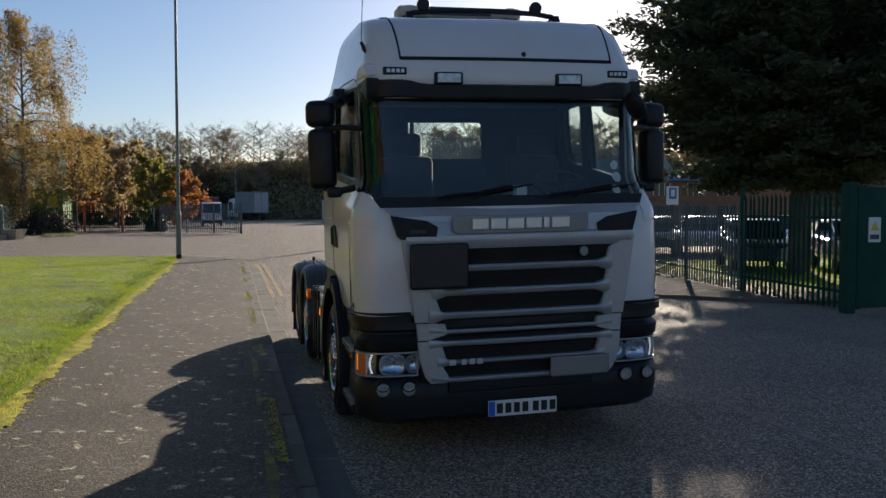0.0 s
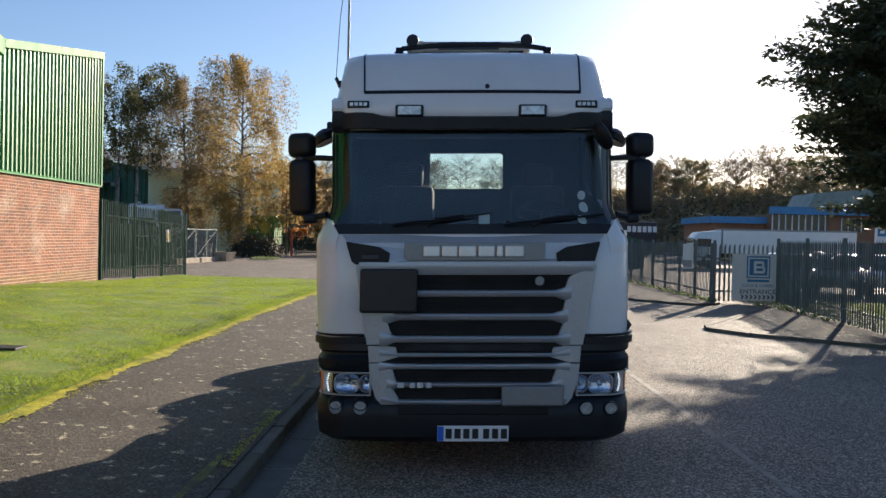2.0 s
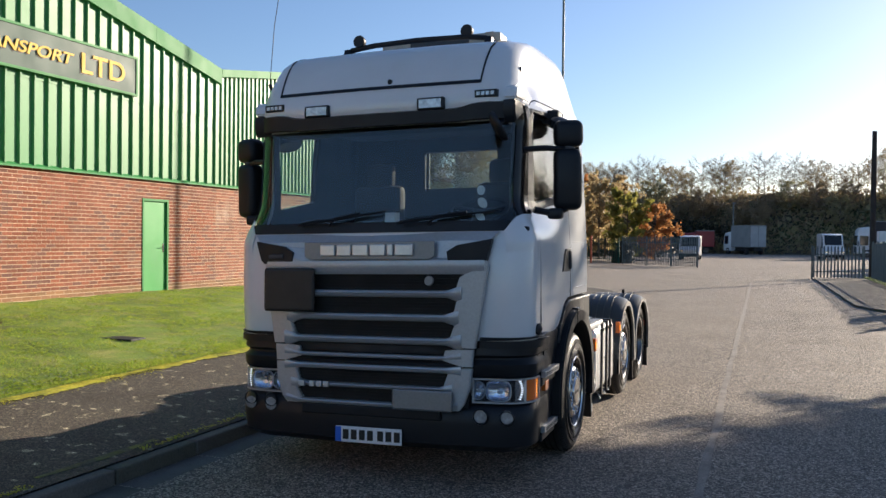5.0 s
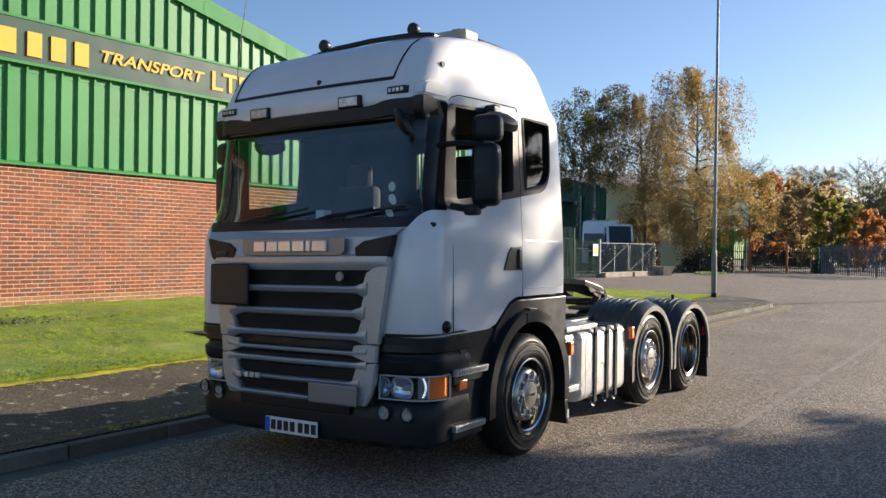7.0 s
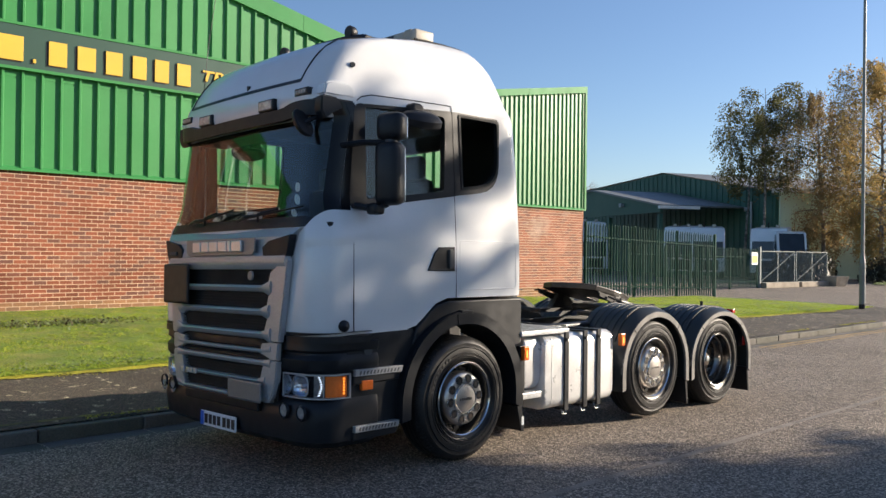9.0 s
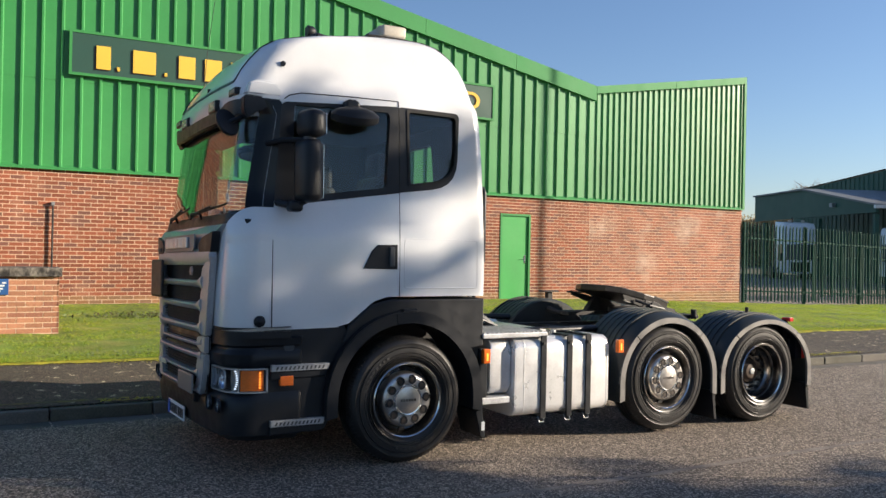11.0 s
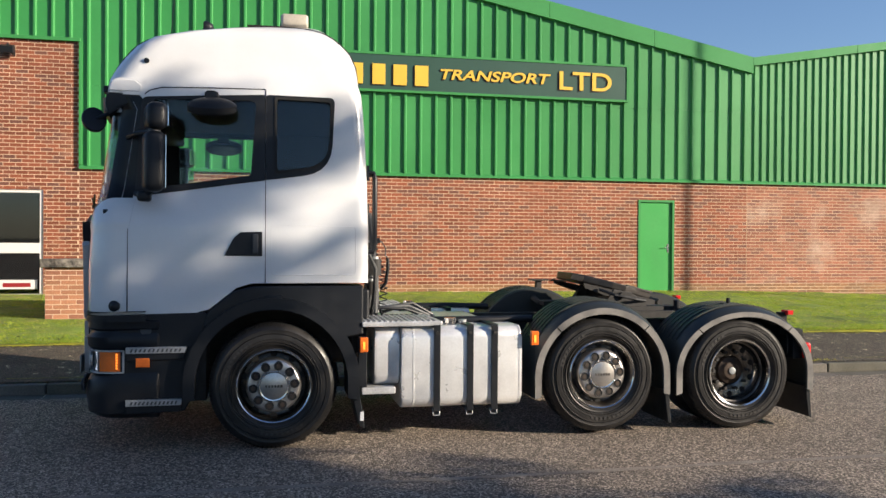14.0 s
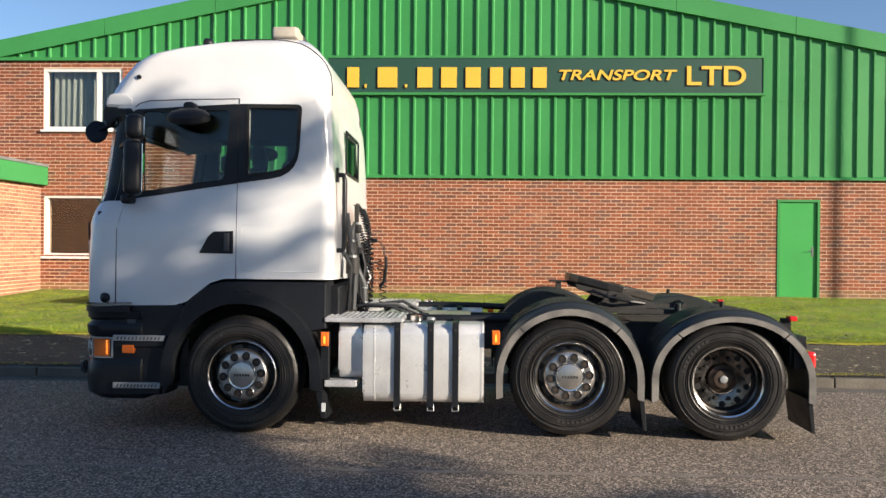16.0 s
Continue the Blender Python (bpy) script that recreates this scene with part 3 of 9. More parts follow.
for y in span(-8, 34, 160):
    x = 2.26 + 0.04 * noise.noise(Vector((0, y * 0.5, 9)))
    w = 0.035 + 0.02 * noise.noise(Vector((3, y * 2.0, 9)))
    now = [bm.verts.new((x - w, y, 0.003)), bm.verts.new((x + w, y, 0.003))]
    if prev:
        bm.faces.new((prev[0], prev[1], now[1], now[0]))
    prev = now
structure("road_seam", bm, M["road_line"], "pale worn seam along the road", "road marking")

# ---- transport depot ----
EAVE_L, APEX, VALLEY, END = (-7.3, 5.78), (2.6, 7.80), (12.5, 5.865), (17.95, 6.73)
SPLIT = -2.08


def roof_z(y):
    pts = [(-14.0, 4.4), EAVE_L, APEX, VALLEY, END]
    for (a, za), (b, zb) in zip(pts, pts[1:]):
        if y <= b:
            return za + (zb - za) * (y - a) / (b - a)
    return END[1]


def bricks(name, y0, y1, z0, z1, x, holes, material, parent, own=None, axis="x", seed=1):
    """Stretcher courses as real blocks on a mortar face; those inside 'own' become objects of their own."""
    rnd = random.Random(seed)
    verts, faces = [], []
    shared = {}
    L, H = 0.225, 0.075
    rows = int(round((z1 - z0) / H))
    for r in range(rows):
        za, zb = z0 + r * H + 0.0065, z0 + (r + 1) * H - 0.0065
        y = y0 - (L / 2 if r % 2 else 0)
        while y < y1 - 0.01:
            a, b = max(y + 0.006, y0), min(y + L - 0.006, y1)
            y += L
            if b - a < 0.03:
                continue
            zm = (za + zb) / 2
            runs = [(a, b)]
            for (ha, hb, hz0, hz1) in holes:
                if hz0 < zm < hz1:
                    runs = [r for p, q in runs for r in ((p, min(q, ha)), (max(p, hb), q)) if r[1] - r[0] > 0.012]
            for a, b in runs:
                ym = (a + b) / 2
                d = 0.0026 + rnd.uniform(-0.001, 0.001)
                if own and own[0] < ym < own[1] and own[2] < zm < own[3] and b - a > 0.21:
                    if "m" not in shared:
                        q = bm_box(-0.01, 0.0026, -0.1065, 0.1065, -0.031, 0.031)
                        q.faces.ensure_lookup_table()
                        shared["m"] = finish(q, "brick")
                        shared["m"].materials.append(material)
                    ob = part("brick", shared["m"], None, parent)
                    ob.location = (x + (d - 0.0026), ym, zm)
                    continue
                i = len(verts)
                if axis == "x":
                    verts += [(x - 0.01, a, za), (x - 0.01, b, za), (x - 0.01, b, zb), (x - 0.01, a, zb), (x + d, a, za), (x + d, b, za), (x + d, b, zb), (x + d, a, zb)]
                else:
                    verts += [(a, x - 0.01, za), (b, x - 0.01, za), (b, x - 0.01, zb), (a, x - 0.01, zb), (a, x + d, za), (b, x + d, za), (b, x + d, zb), (a, x + d, zb)]
                faces += [(i + 4, i + 5, i + 6, i + 7), (i, i + 1, i + 5, i + 4), (i + 1, i + 2, i + 6, i + 5), (i + 2, i + 3, i + 7, i + 6), (i + 3, i, i + 4, i + 7)]
    me = bpy.data.meshes.new(name)
    me.from_pydata(verts, [], faces)
    me.update()
    ob = part(name, me, material, parent)
    ob["kind"] = "stuff"
    return ob


DOOR = (9.72, 10.60, 0.48, 2.57)
WIN_UP, WIN_LOW, GLASS_DOOR = (-5.98, -4.25, 3.98, 5.30), (-5.96, -4.22, 1.24, 2.57), (-3.68, -2.74, 0.46, 2.56)


def walling(name, y0, y1, z0, z1, holes, label):
    """A thick mortar-faced wall of blocks round its openings."""
    bm = bmesh.new()
    ys = sorted({y0, y1, *[v for h in holes for v in h[:2]]})
    for a, b in zip(ys, ys[1:]):
        zs = [z0]
        for h in sorted(holes, key=lambda q: q[2]):
            if h[0] <= a and b <= h[1]:
                zs += [h[2], h[3]]
        zs.append(z1)
        for c, d in zip(zs[::2], zs[1::2]):
            bm_box(WALL_X - 0.34, WALL_X - 0.0008, a, b, c, d, into=bm)
    bmesh.ops.remove_doubles(bm, verts=bm.verts, dist=0.0005)
    return structure(name, bm, M["mortar"], label, "wall")


wall_depot = walling("wall_depot", SPLIT, 17.95, 0.05, 3.0, [DOOR], "red brick depot wall with pale mortar joints, stained near the grass")
wall_office = walling("wall_office", -14.0, SPLIT, 0.05, 5.46, [WIN_UP, WIN_LOW, GLASS_DOOR], "two-storey red brick office wall of the depot")
bricks("brickwork", SPLIT, 12.42, 0.675, 3.0, WALL_X, [DOOR], M["brick"], wall_depot, own=(4.6, 7.0, 1.0, 2.75), seed=3)
tagged(bricks("brickwork", SPLIT, 17.95, 0.225, 0.675, WALL_X, [DOOR], M["stained_brick"], wall_depot, seed=8), "ochre-stained lowest courses")
tagged(bricks("brickwork", 12.43, 17.95, 0.675, 3.0, WALL_X, [], M["wing_brick"], wall_depot, seed=5), "paler brickwork with chalky bloom")
bricks("brickwork", -11.0, SPLIT, 0.675, 5.475, WALL_X, [WIN_UP, WIN_LOW, GLASS_DOOR], M["brick"], wall_office, seed=4)
tagged(bricks("brickwork", -11.0, SPLIT, 0.225, 0.675, WALL_X, [GLASS_DOOR], M["stained_brick"], wall_office, seed=12), "ochre-stained lowest courses")


def cladding(name, y0, y1, z0, z1f, pitch, parent, rib=0.045, top=0.035, foot=0.075, proud=0.0):
    """A ribbed steel sheet with sloping top."""
    bm = bmesh.new()
    prof = []
    n = max(1, int(round((y1 - y0) / pitch)))
    p = (y1 - y0) / n
    for i in range(n):
        c = y0 + p * (i + 0.5)
        prof += [(c - p / 2, 0), (c - foot / 2, 0), (c - top / 2, rib), (c + top / 2, rib), (c + foot / 2, 0)]
    prof.append((y1, 0))
    x = WALL_X + 0.012 + proud
    lo = [bm.verts.new((x + d, y, z0)) for y, d in prof]
    hi = [bm.verts.new((x + d, y, z1f(y))) for y, d in prof]
    skin(bm, lo, hi, False)
    back = [bm.verts.new((x - 0.02, y, z)) for y, z in ((y0, z0), (y1, z0))]
    bm.faces.new((lo[0], back[0], back[1], lo[-1]))
    bmesh.ops.recalc_face_normals(bm, faces=bm.faces)
    return part(name, bm, M["green_sheet"], parent)


gable = thing("wall_gable", "bright green ribbed steel cladding of the depot gable", "wall", kind="structure")
LAP = 4.62
ys = span(SPLIT, VALLEY[0], 11)
for a, b in zip(ys, ys[1:]):
    cladding("cladding_sheet", a, b, 3.03, lambda y: LAP + 0.03, 0.335, gable)
    cladding("cladding_sheet", a, b, LAP, lambda y: roof_z(y) - 0.02, 0.335, gable, proud=0.006)
ys = span(-7.3, SPLIT, 4)
for a, b in zip(ys, ys[1:]):
    cladding("cladding_sheet", a, b, 5.50, lambda y: roof_z(y) - 0.02, 0.335, gable, proud=0.006)
wing = thing("wall_wing", "bright green finely ribbed cladding of the second bay", "wall", kind="structure")
ys = span(VALLEY[0], END[0], 4)
for a, b in zip(ys, ys[1:]):
    cladding("cladding_sheet", a, b, 3.03, lambda y: roof_z(y) - 0.02, 0.19, wing, rib=0.035, top=0.04, foot=0.085)
# trims: drip flashing, barge boards, corner flashing
structure("trim", bm_prism([(WALL_X - 0.02, 2.985), (WALL_X + 0.075, 2.975), (WALL_X + 0.075, 3.01), (WALL_X + 0.01, 3.06), (WALL_X - 0.02, 3.06)], "y", SPLIT, 17.97), M["green_trim"], "green drip flashing under the cladding", "trim")
structure("trim", bm_box(WALL_X - 0.02, WALL_X + 0.07, -7.3, SPLIT + 0.02, 5.46, 5.53, 0.005), M["green_trim"], "green drip flashing over the office wall", "trim")
structure("trim", bm_box(WALL_X - 0.01, WALL_X + 0.06, SPLIT - 0.005, SPLIT + 0.05, 3.06, 5.47), M["green_trim"], "green edge flashing beside the office wall", "trim")
structure("trim", bm_box(WALL_X - 0.05, WALL_X + 0.075, 17.90, 17.99, 3.0, 6.74, 0.004), M["green_trim"], "pale green corner flashing", "trim")


def barge(a, b, deep):
    bm = bmesh.new()
    x0, x1 = WALL_X - 0.10, WALL_X + 0.11
    v = [bm.verts.new((x, y, z)) for x in (x0, x1) for y, z in ((a[0], a[1] - deep), (b[0], b[1] - deep), (b[0], b[1] + 0.03), (a[0], a[1] + 0.03))]
    for q in ((0, 1, 2, 3), (7, 6, 5, 4), (0, 4, 5, 1), (1, 5, 6, 2), (2, 6, 7, 3), (3, 7, 4, 0)):
        bm.faces.new([v[i] for i in q])
    return structure("barge_board", bm, M["green_trim"], "folded green steel barge along the roof edge", "trim")


def cuts(a, b, n):
    return [(a[0] + (b[0] - a[0]) * i / n, a[1] + (b[1] - a[1]) * i / n) for i in range(n + 1)]


for a, b, n, deep in (((-9.4, 5.355), APEX, 5, 0.34), (APEX, VALLEY, 4, 0.34), (VALLEY, END, 2, 0.16)):
    ps = cuts(a, b, n)
    for p, q in zip(ps, ps[1:]):
        barge((p[0] + 0.004, p[1]), (q[0] - 0.004, q[1]), deep)
bm = bmesh.new()
prof = [(-11.0, 4.98), APEX, VALLEY, (17.95, 6.72), (24.0, 7.6)]
a = [bm.verts.new((WALL_X - 0.08, y, z)) for y, z in prof[:4]]
b = [bm.verts.new((-42.0, y, z)) for y, z in prof[:4]]
skin(bm, a, b, False)
structure("roof_depot", bm, M["roof_sheet"], "grey pitched sheet roof of the depot", "roof")
structure("wall_side", bm_box(-42, WALL_X - 0.35, 17.6, 17.9, 0.0, 6.7), M["warehouse"], "plain side wall of the depot", "wall")
structure("wall_back", bm_box(-42.3, -42, -11, 17.9, 0.0, 5.6), M["warehouse"], "plain back wall of the depot", "wall")

# green steel door
door = thing("door_1", "plain bright green steel door with a lever handle, shut", "door", kind="structure")
part("door_leaf", bm_box(WALL_X - 0.07, WALL_X - 0.025, DOOR[0] + 0.05, DOOR[1] - 0.05, DOOR[2] + 0.02, DOOR[3] - 0.05, 0.004), M["green_door"], door)
o = [(DOOR[0], DOOR[2]), (DOOR[1], DOOR[2]), (DOOR[1], DOOR[3]), (DOOR[0], DOOR[3])]
i = [(DOOR[0] + 0.05, DOOR[2] + 0.015), (DOOR[1] - 0.05, DOOR[2] + 0.015), (DOOR[1] - 0.05, DOOR[3] - 0.05), (DOOR[0] + 0.05, DOOR[3] - 0.05)]
part("door_frame", bm_ringplate(o, i, "x", WALL_X - 0.12, WALL_X + 0.016), M["green_trim"], door)
h = part("door_handle", bm_box(WALL_X - 0.03, WALL_X - 0.017, DOOR[1] - 0.16, DOOR[1] - 0.12, 1.38, 1.58, 0.003), M["chrome"], door, "worn steel lever handle")
part("lever", bm_tube([(WALL_X - 0.02, DOOR[1] - 0.14, 1.50), (WALL_X + 0.02, DOOR[1] - 0.14, 1.50), (WALL_X + 0.022, DOOR[1] - 0.25, 1.495)], 0.009, 8), M["chrome"], h)
part("threshold", bm_box(WALL_X - 0.1, WALL_X + 0.28, DOOR[0] - 0.25, DOOR[1] + 0.1, 0.30, 0.455, 0.015), M["concrete"], door, "worn concrete step")


def window(name, hole, mullions, label, sill=True, transoms=(), curtains=False):
    w = thing(name, label, "window", kind="structure")
    y0, y1, z0, z1 = hole
    f = 0.065
    part("window_frame", bm_ringplate([(y0, z0), (y1, z0), (y1, z1), (y0, z1)], [(y0 + f, z0 + f), (y1 - f, z0 + f), (y1 - f, z1 - f), (y0 + f, z1 - f)], "x", WALL_X - 0.12, WALL_X - 0.02), M["white_frame"], w)
    for m in mullions:
        part("mullion", bm_box(WALL_X - 0.115, WALL_X - 0.022, m - 0.045, m + 0.045, z0 + f, z1 - f, 0.004), M["white_frame"], w)
    for tz in transoms:
        part("transom", bm_box(WALL_X - 0.113, WALL_X - 0.018, y0 + f, y1 - f, tz - 0.10, tz + 0.10, 0.004), M["white_frame"], w)
    edges = [y0 + f, *mullions, y1 - f]
    for a, b in zip(edges, edges[1:]):
        p = part("pane", bm_box(WALL_X - 0.085, WALL_X - 0.079, a + 0.03, b - 0.03, z0 + f, z1 - f), M["pane"], w)
        p.visible_shadow = False
    if sill:
        part("window_sill", bm_box(WALL_X - 0.05, WALL_X + 0.07, y0 - 0.04, y1 + 0.04, z0 - 0.055, z0 - 0.002, 0.008), M["white_frame"], w)
    return w


window("window_1", WIN_UP, [-4.78], "white-framed upstairs office window with drawn pale curtains")
window("window_2", WIN_LOW, [-4.62], "white-framed ground-floor office window, dark inside")
window("door_2", GLASS_DOOR, [], "white-framed glazed office door with two panes", sill=False, transoms=(1.42,))
structure("threshold", bm_box(WALL_X - 0.1, WALL_X + 0.35, GLASS_DOOR[0] - 0.15, GLASS_DOOR[1] + 0.15, 0.25, 0.45, 0.015), M["concrete"], "worn concrete step at the office door", "step")
part("door_notice", bm_box(WALL_X - 0.077, WALL_X - 0.073, -3.55, -2.86, 0.62, 0.80), M["sign_white"], bpy.data.objects["door_2"], "white notice with red lettering, unreadable")
part("notice_bar", bm_box(WALL_X - 0.072, WALL_X - 0.069, -3.48, -2.98, 0.66, 0.74), M["red_paint"], bpy.data.objects["door_2"])
# rooms behind the panes, near black: the indoor shade is in the colour
structure("office_floor", bm_box(-16, WALL_X - 0.35, -13.9, SPLIT - 0.1, 3.0, 3.2), M["shaded_room"], "floor between the office storeys, coloured as if in shade", "floor")
structure("office_wall", bm_box(-16.2, -16, -13.9, SPLIT - 0.1, 0.0, 5.4), M["shaded_room"], "back wall of the office, coloured as if in shade", "wall")
structure("office_wall", bm_box(-16, WALL_X - 0.35, SPLIT - 0.2, SPLIT - 0.1, 0.0, 5.4), M["shaded_room"], "side wall of the office, coloured as if in shade", "wall")
structure("office_ceiling", bm_box(-16.2, WALL_X - 0.35, -13.9, SPLIT, 5.42, 5.5), M["shaded_room"], "office ceiling, coloured as if in shade", "ceiling")
for y0, y1, lean in ((-5.86, -4.95, 0.0), (-4.70, -4.48, 0.10)):
    bm = bmesh.new()
    n = 46
    lo, hi = [], []
    for k in range(n + 1):
        f = k / n
        y = y0 + (y1 - y0) * f
        d = 0.035 * math.sin(f * (y1 - y0) * 46) + 0.012 * math.sin(f * 31)
        lo.append(bm.verts.new((WALL_X - 0.24 + d, y - lean * f, 4.02)))
        hi.append(bm.verts.new((WALL_X - 0.24 + d * 0.6, y, 5.27)))
    skin(bm, lo, hi, False)
    bmesh.ops.solidify(bm, geom=bm.faces, thickness=0.004)
    tagged(part("curtain", bm, M["curtain"], None, smooth=True), "pale green-white curtain hanging in folds behind the window", "curtain", "office curtains")
# projecting porch wing with a green fascia
porch = structure("wall_porch", bm_box(WALL_X + 0.02, -5.6, -9.0, -6.02, 0.1, 2.78), M["mortar"], "sunlit brick wall of the projecting porch", "wall")
bricks("brickwork", WALL_X + 0.03, -5.6, 0.225, 2.775, -6.019, [], M["lit_brick"], porch, axis="y", seed=6)
structure("fascia", bm_box(WALL_X + 0.02, -5.4, -9.2, -5.86, 2.77, 3.16, 0.008), M["green_trim"], "bright green fascia round the flat porch roof", "fascia")
structure("roof_porch", bm_box(WALL_X + 0.02, -5.3, -9.3, -5.84, 3.16, 3.22, 0.01), M["roof_sheet"], "grey flat porch roof edge", "roof")

# floodlight and wall pipe
flood = thing("floodlight", "black security floodlight fixed to the office wall", "lamp", (WALL_X, -3.36, 5.25))
part("bracket", bm_box(0.0, 0.10, -0.02, 0.02, -0.02, 0.10, 0.004), M["plastic"], flood)
part("housing", bm_prism([(0.06, -0.14), (0.20, -0.10), (0.22, 0.02), (0.10, 0.07), (0.05, 0.0)], "y", -0.13, 0.13, 0.01), M["plastic"], flood)
part("lamp_glass", bm_box(0.09, 0.2, -0.11, 0.11, -0.142, -0.128), M["lens"], flood)
pipe = thing("wall_pipe", "thin rusty steel pipe standing against the brick wall", "pipe", (WALL_X + 0.05, -0.03, 0.45))
part("tube", bm_cyl((0, 0, 0), (0, 0, 1.92), 0.017, n=10), M["steel_dark"], pipe)
part("clip", bm_box(-0.05, 0.025, -0.03, 0.03, 1.88, 1.94, 0.004), M["galv"], pipe)

# name board of the depot
board = thing("name_board", "dark green name board with raised yellow lettering", "sign", (WALL_X, 0, 0))
SY0, SY1, SZ0, SZ1 = 0.21, 9.38, 4.76, 5.53
part("panel", bm_box(0.06, 0.11, SY0, SY1, SZ0, SZ1), M["sign_green"], board)
part("panel_frame", bm_ringplate([(SY0 - 0.03, SZ0 - 0.03), (SY1 + 0.03, SZ0 - 0.03), (SY1 + 0.03, SZ1 + 0.03), (SY0 - 0.03, SZ1 + 0.03)], [(SY0 + 0.02, SZ0 + 0.02), (SY1 - 0.02, SZ0 + 0.02), (SY1 - 0.02, SZ1 - 0.02), (SY0 + 0.02, SZ1 - 0.02)], "x", 0.055, 0.125), M["green_trim"], board, "bright green edge frame")
# lettering is read from the street, so it runs along +y
face = Matrix(((0, 0, 1, 0.125), (1, 0, 0, 0), (0, 1, 0, 0), (0, 0, 0, 1)))
letters("TRANSPORT", 0.30, 0.008, M["gold"], "lettering", board, Matrix.Translation((0, 5.12, 5.05)) @ face, "yellow raised capitals", width=2.46, shear=0.22, weight=0.006)
letters("TRANSPORT", 0.30, 0.003, M["black_letter"], "letter_shadow", board, Matrix.Translation((-0.012, 5.09, 5.025)) @ face, width=2.46, shear=0.22, weight=0.006)
letters("LTD", 0.56, 0.008, M["gold"], "lettering", board, Matrix.Translation((0, 7.78, 4.95)) @ face, "yellow raised capitals", width=1.22, weight=0.008)
letters("LTD", 0.56, 0.003, M["black_letter"], "letter_shadow", board, Matrix.Translation((-0.012, 7.74, 4.92)) @ face, width=1.22, weight=0.008)
for a, b in ((0.60, 0.95), (1.00, 1.07), (1.22, 1.80), (1.86, 1.93), (2.08, 2.52), (2.58, 3.04), (3.10, 3.54), (3.62, 4.00), (4.06, 4.46), (4.52, 4.92)):
    top = 5.31 if b - a > 0.2 else 4.95
    a, b = a + 0.12 * (b - a), b - 0.16 * (b - a)
    part("name_bar", bm_box(0.112, 0.135, a, b, 4.88, top, 0.004), M["gold"], board, "plain yellow bar")
    part("bar_shadow", bm_box(0.111, 0.116, a - 0.04, b - 0.03, 4.855, top - 0.025), M["black_letter"], board)

# brick store with a timber top
store = thing("brick_store", "low brick store with a weathered timber top on the verge", "enclosure")
part("wall", bm_box(-7.6, -6.15, -1.83, -0.28, 0.2, 1.16), M["mortar"], store)
bricks("brickwork", -1.83, -0.28, 0.30, 1.20, -6.149, [], M["lit_brick"], store, seed=9)
bricks("brickwork", -7.6, -6.14, 0.30, 1.20, -0.279, [], M["lit_brick"], store, axis="y", seed=10)
for k in range(5):
    x = -6.08 - k * 0.31
    part("plank", bm_box(x - 0.30, x, -1.92 + random.uniform(-0.03, 0.03), -0.25 + random.uniform(-0.03, 0.03), 1.17, 1.29 + random.uniform(-0.02, 0.02), 0.012), M["timber"], store)
part("sign_plate", bm_box(-6.135, -6.12, -1.20, -0.92, 0.92, 1.14, 0.003), M["blue_paint"], store, "small blue notice with white lettering, unreadable")
for z, a, b in ((1.085, -1.0, -0.95), (1.045, -1.17, -0.97), (1.005, -1.14, -0.99), (0.97, -1.10, -1.02)):
    part("notice_bar", bm_box(-6.1205, -6.117, a, b, z - 0.012, z + 0.012), M["sign_white"], store)


# ---- tractor unit: nose at y 0, kerb side at -x, rear at +y ----
truck = thing("tractor_unit", "white three-axle articulated lorry tractor unit parked at the kerb", "lorry")


def outline(yf, w, yr, rf, rr, bow, z):
    """A rounded rectangle seen from above: front, sides and rear."""
    pts = []
    for i in range(9):
        x = (w - rf) * i / 8
        pts.append((x, yf))
    for i in range(1, 8):
        a = math.pi / 2 * i / 8
        pts.append((w - rf + rf * math.sin(a), yf + rf - rf * math.cos(a)))
    for i in range(15):
        pts.append((w, yf + rf + (yr - rr - yf - rf) * i / 14))
    for i in range(1, 7):
        a = math.pi / 2 * i / 7
        pts.append((w - rr + rr * math.cos(a), yr - rr + rr * math.sin(a)))
    for i in range(7):
        pts.append(((w - rr) * (1 - i / 6), yr))
    out = []
    for x, y in pts:
        out.append((x, y + bow * (x / w) ** 2 * max(0.0, 1 - (y - yf) / 0.6), z))
    left = [(-x, y, zz) for x, y, zz in reversed(out[1:-1])]
    return out + left


def loft(levels, inset=0.0):
    bm = bmesh.new()
    last = None
    for z, yf, w, yr, rf, rr, bow in levels:
        now = [bm.verts.new(p) for p in outline(yf + inset, w - inset, yr - inset, max(0.03, rf - inset), max(0.03, rr - inset), bow, z)]
        if last:
            skin(bm, last, now)
        else:
            bm.faces.new(list(reversed(now)))
        last = now
    bm.faces.new(last)
    bmesh.ops.recalc_face_normals(bm, faces=bm.faces)
    return bm


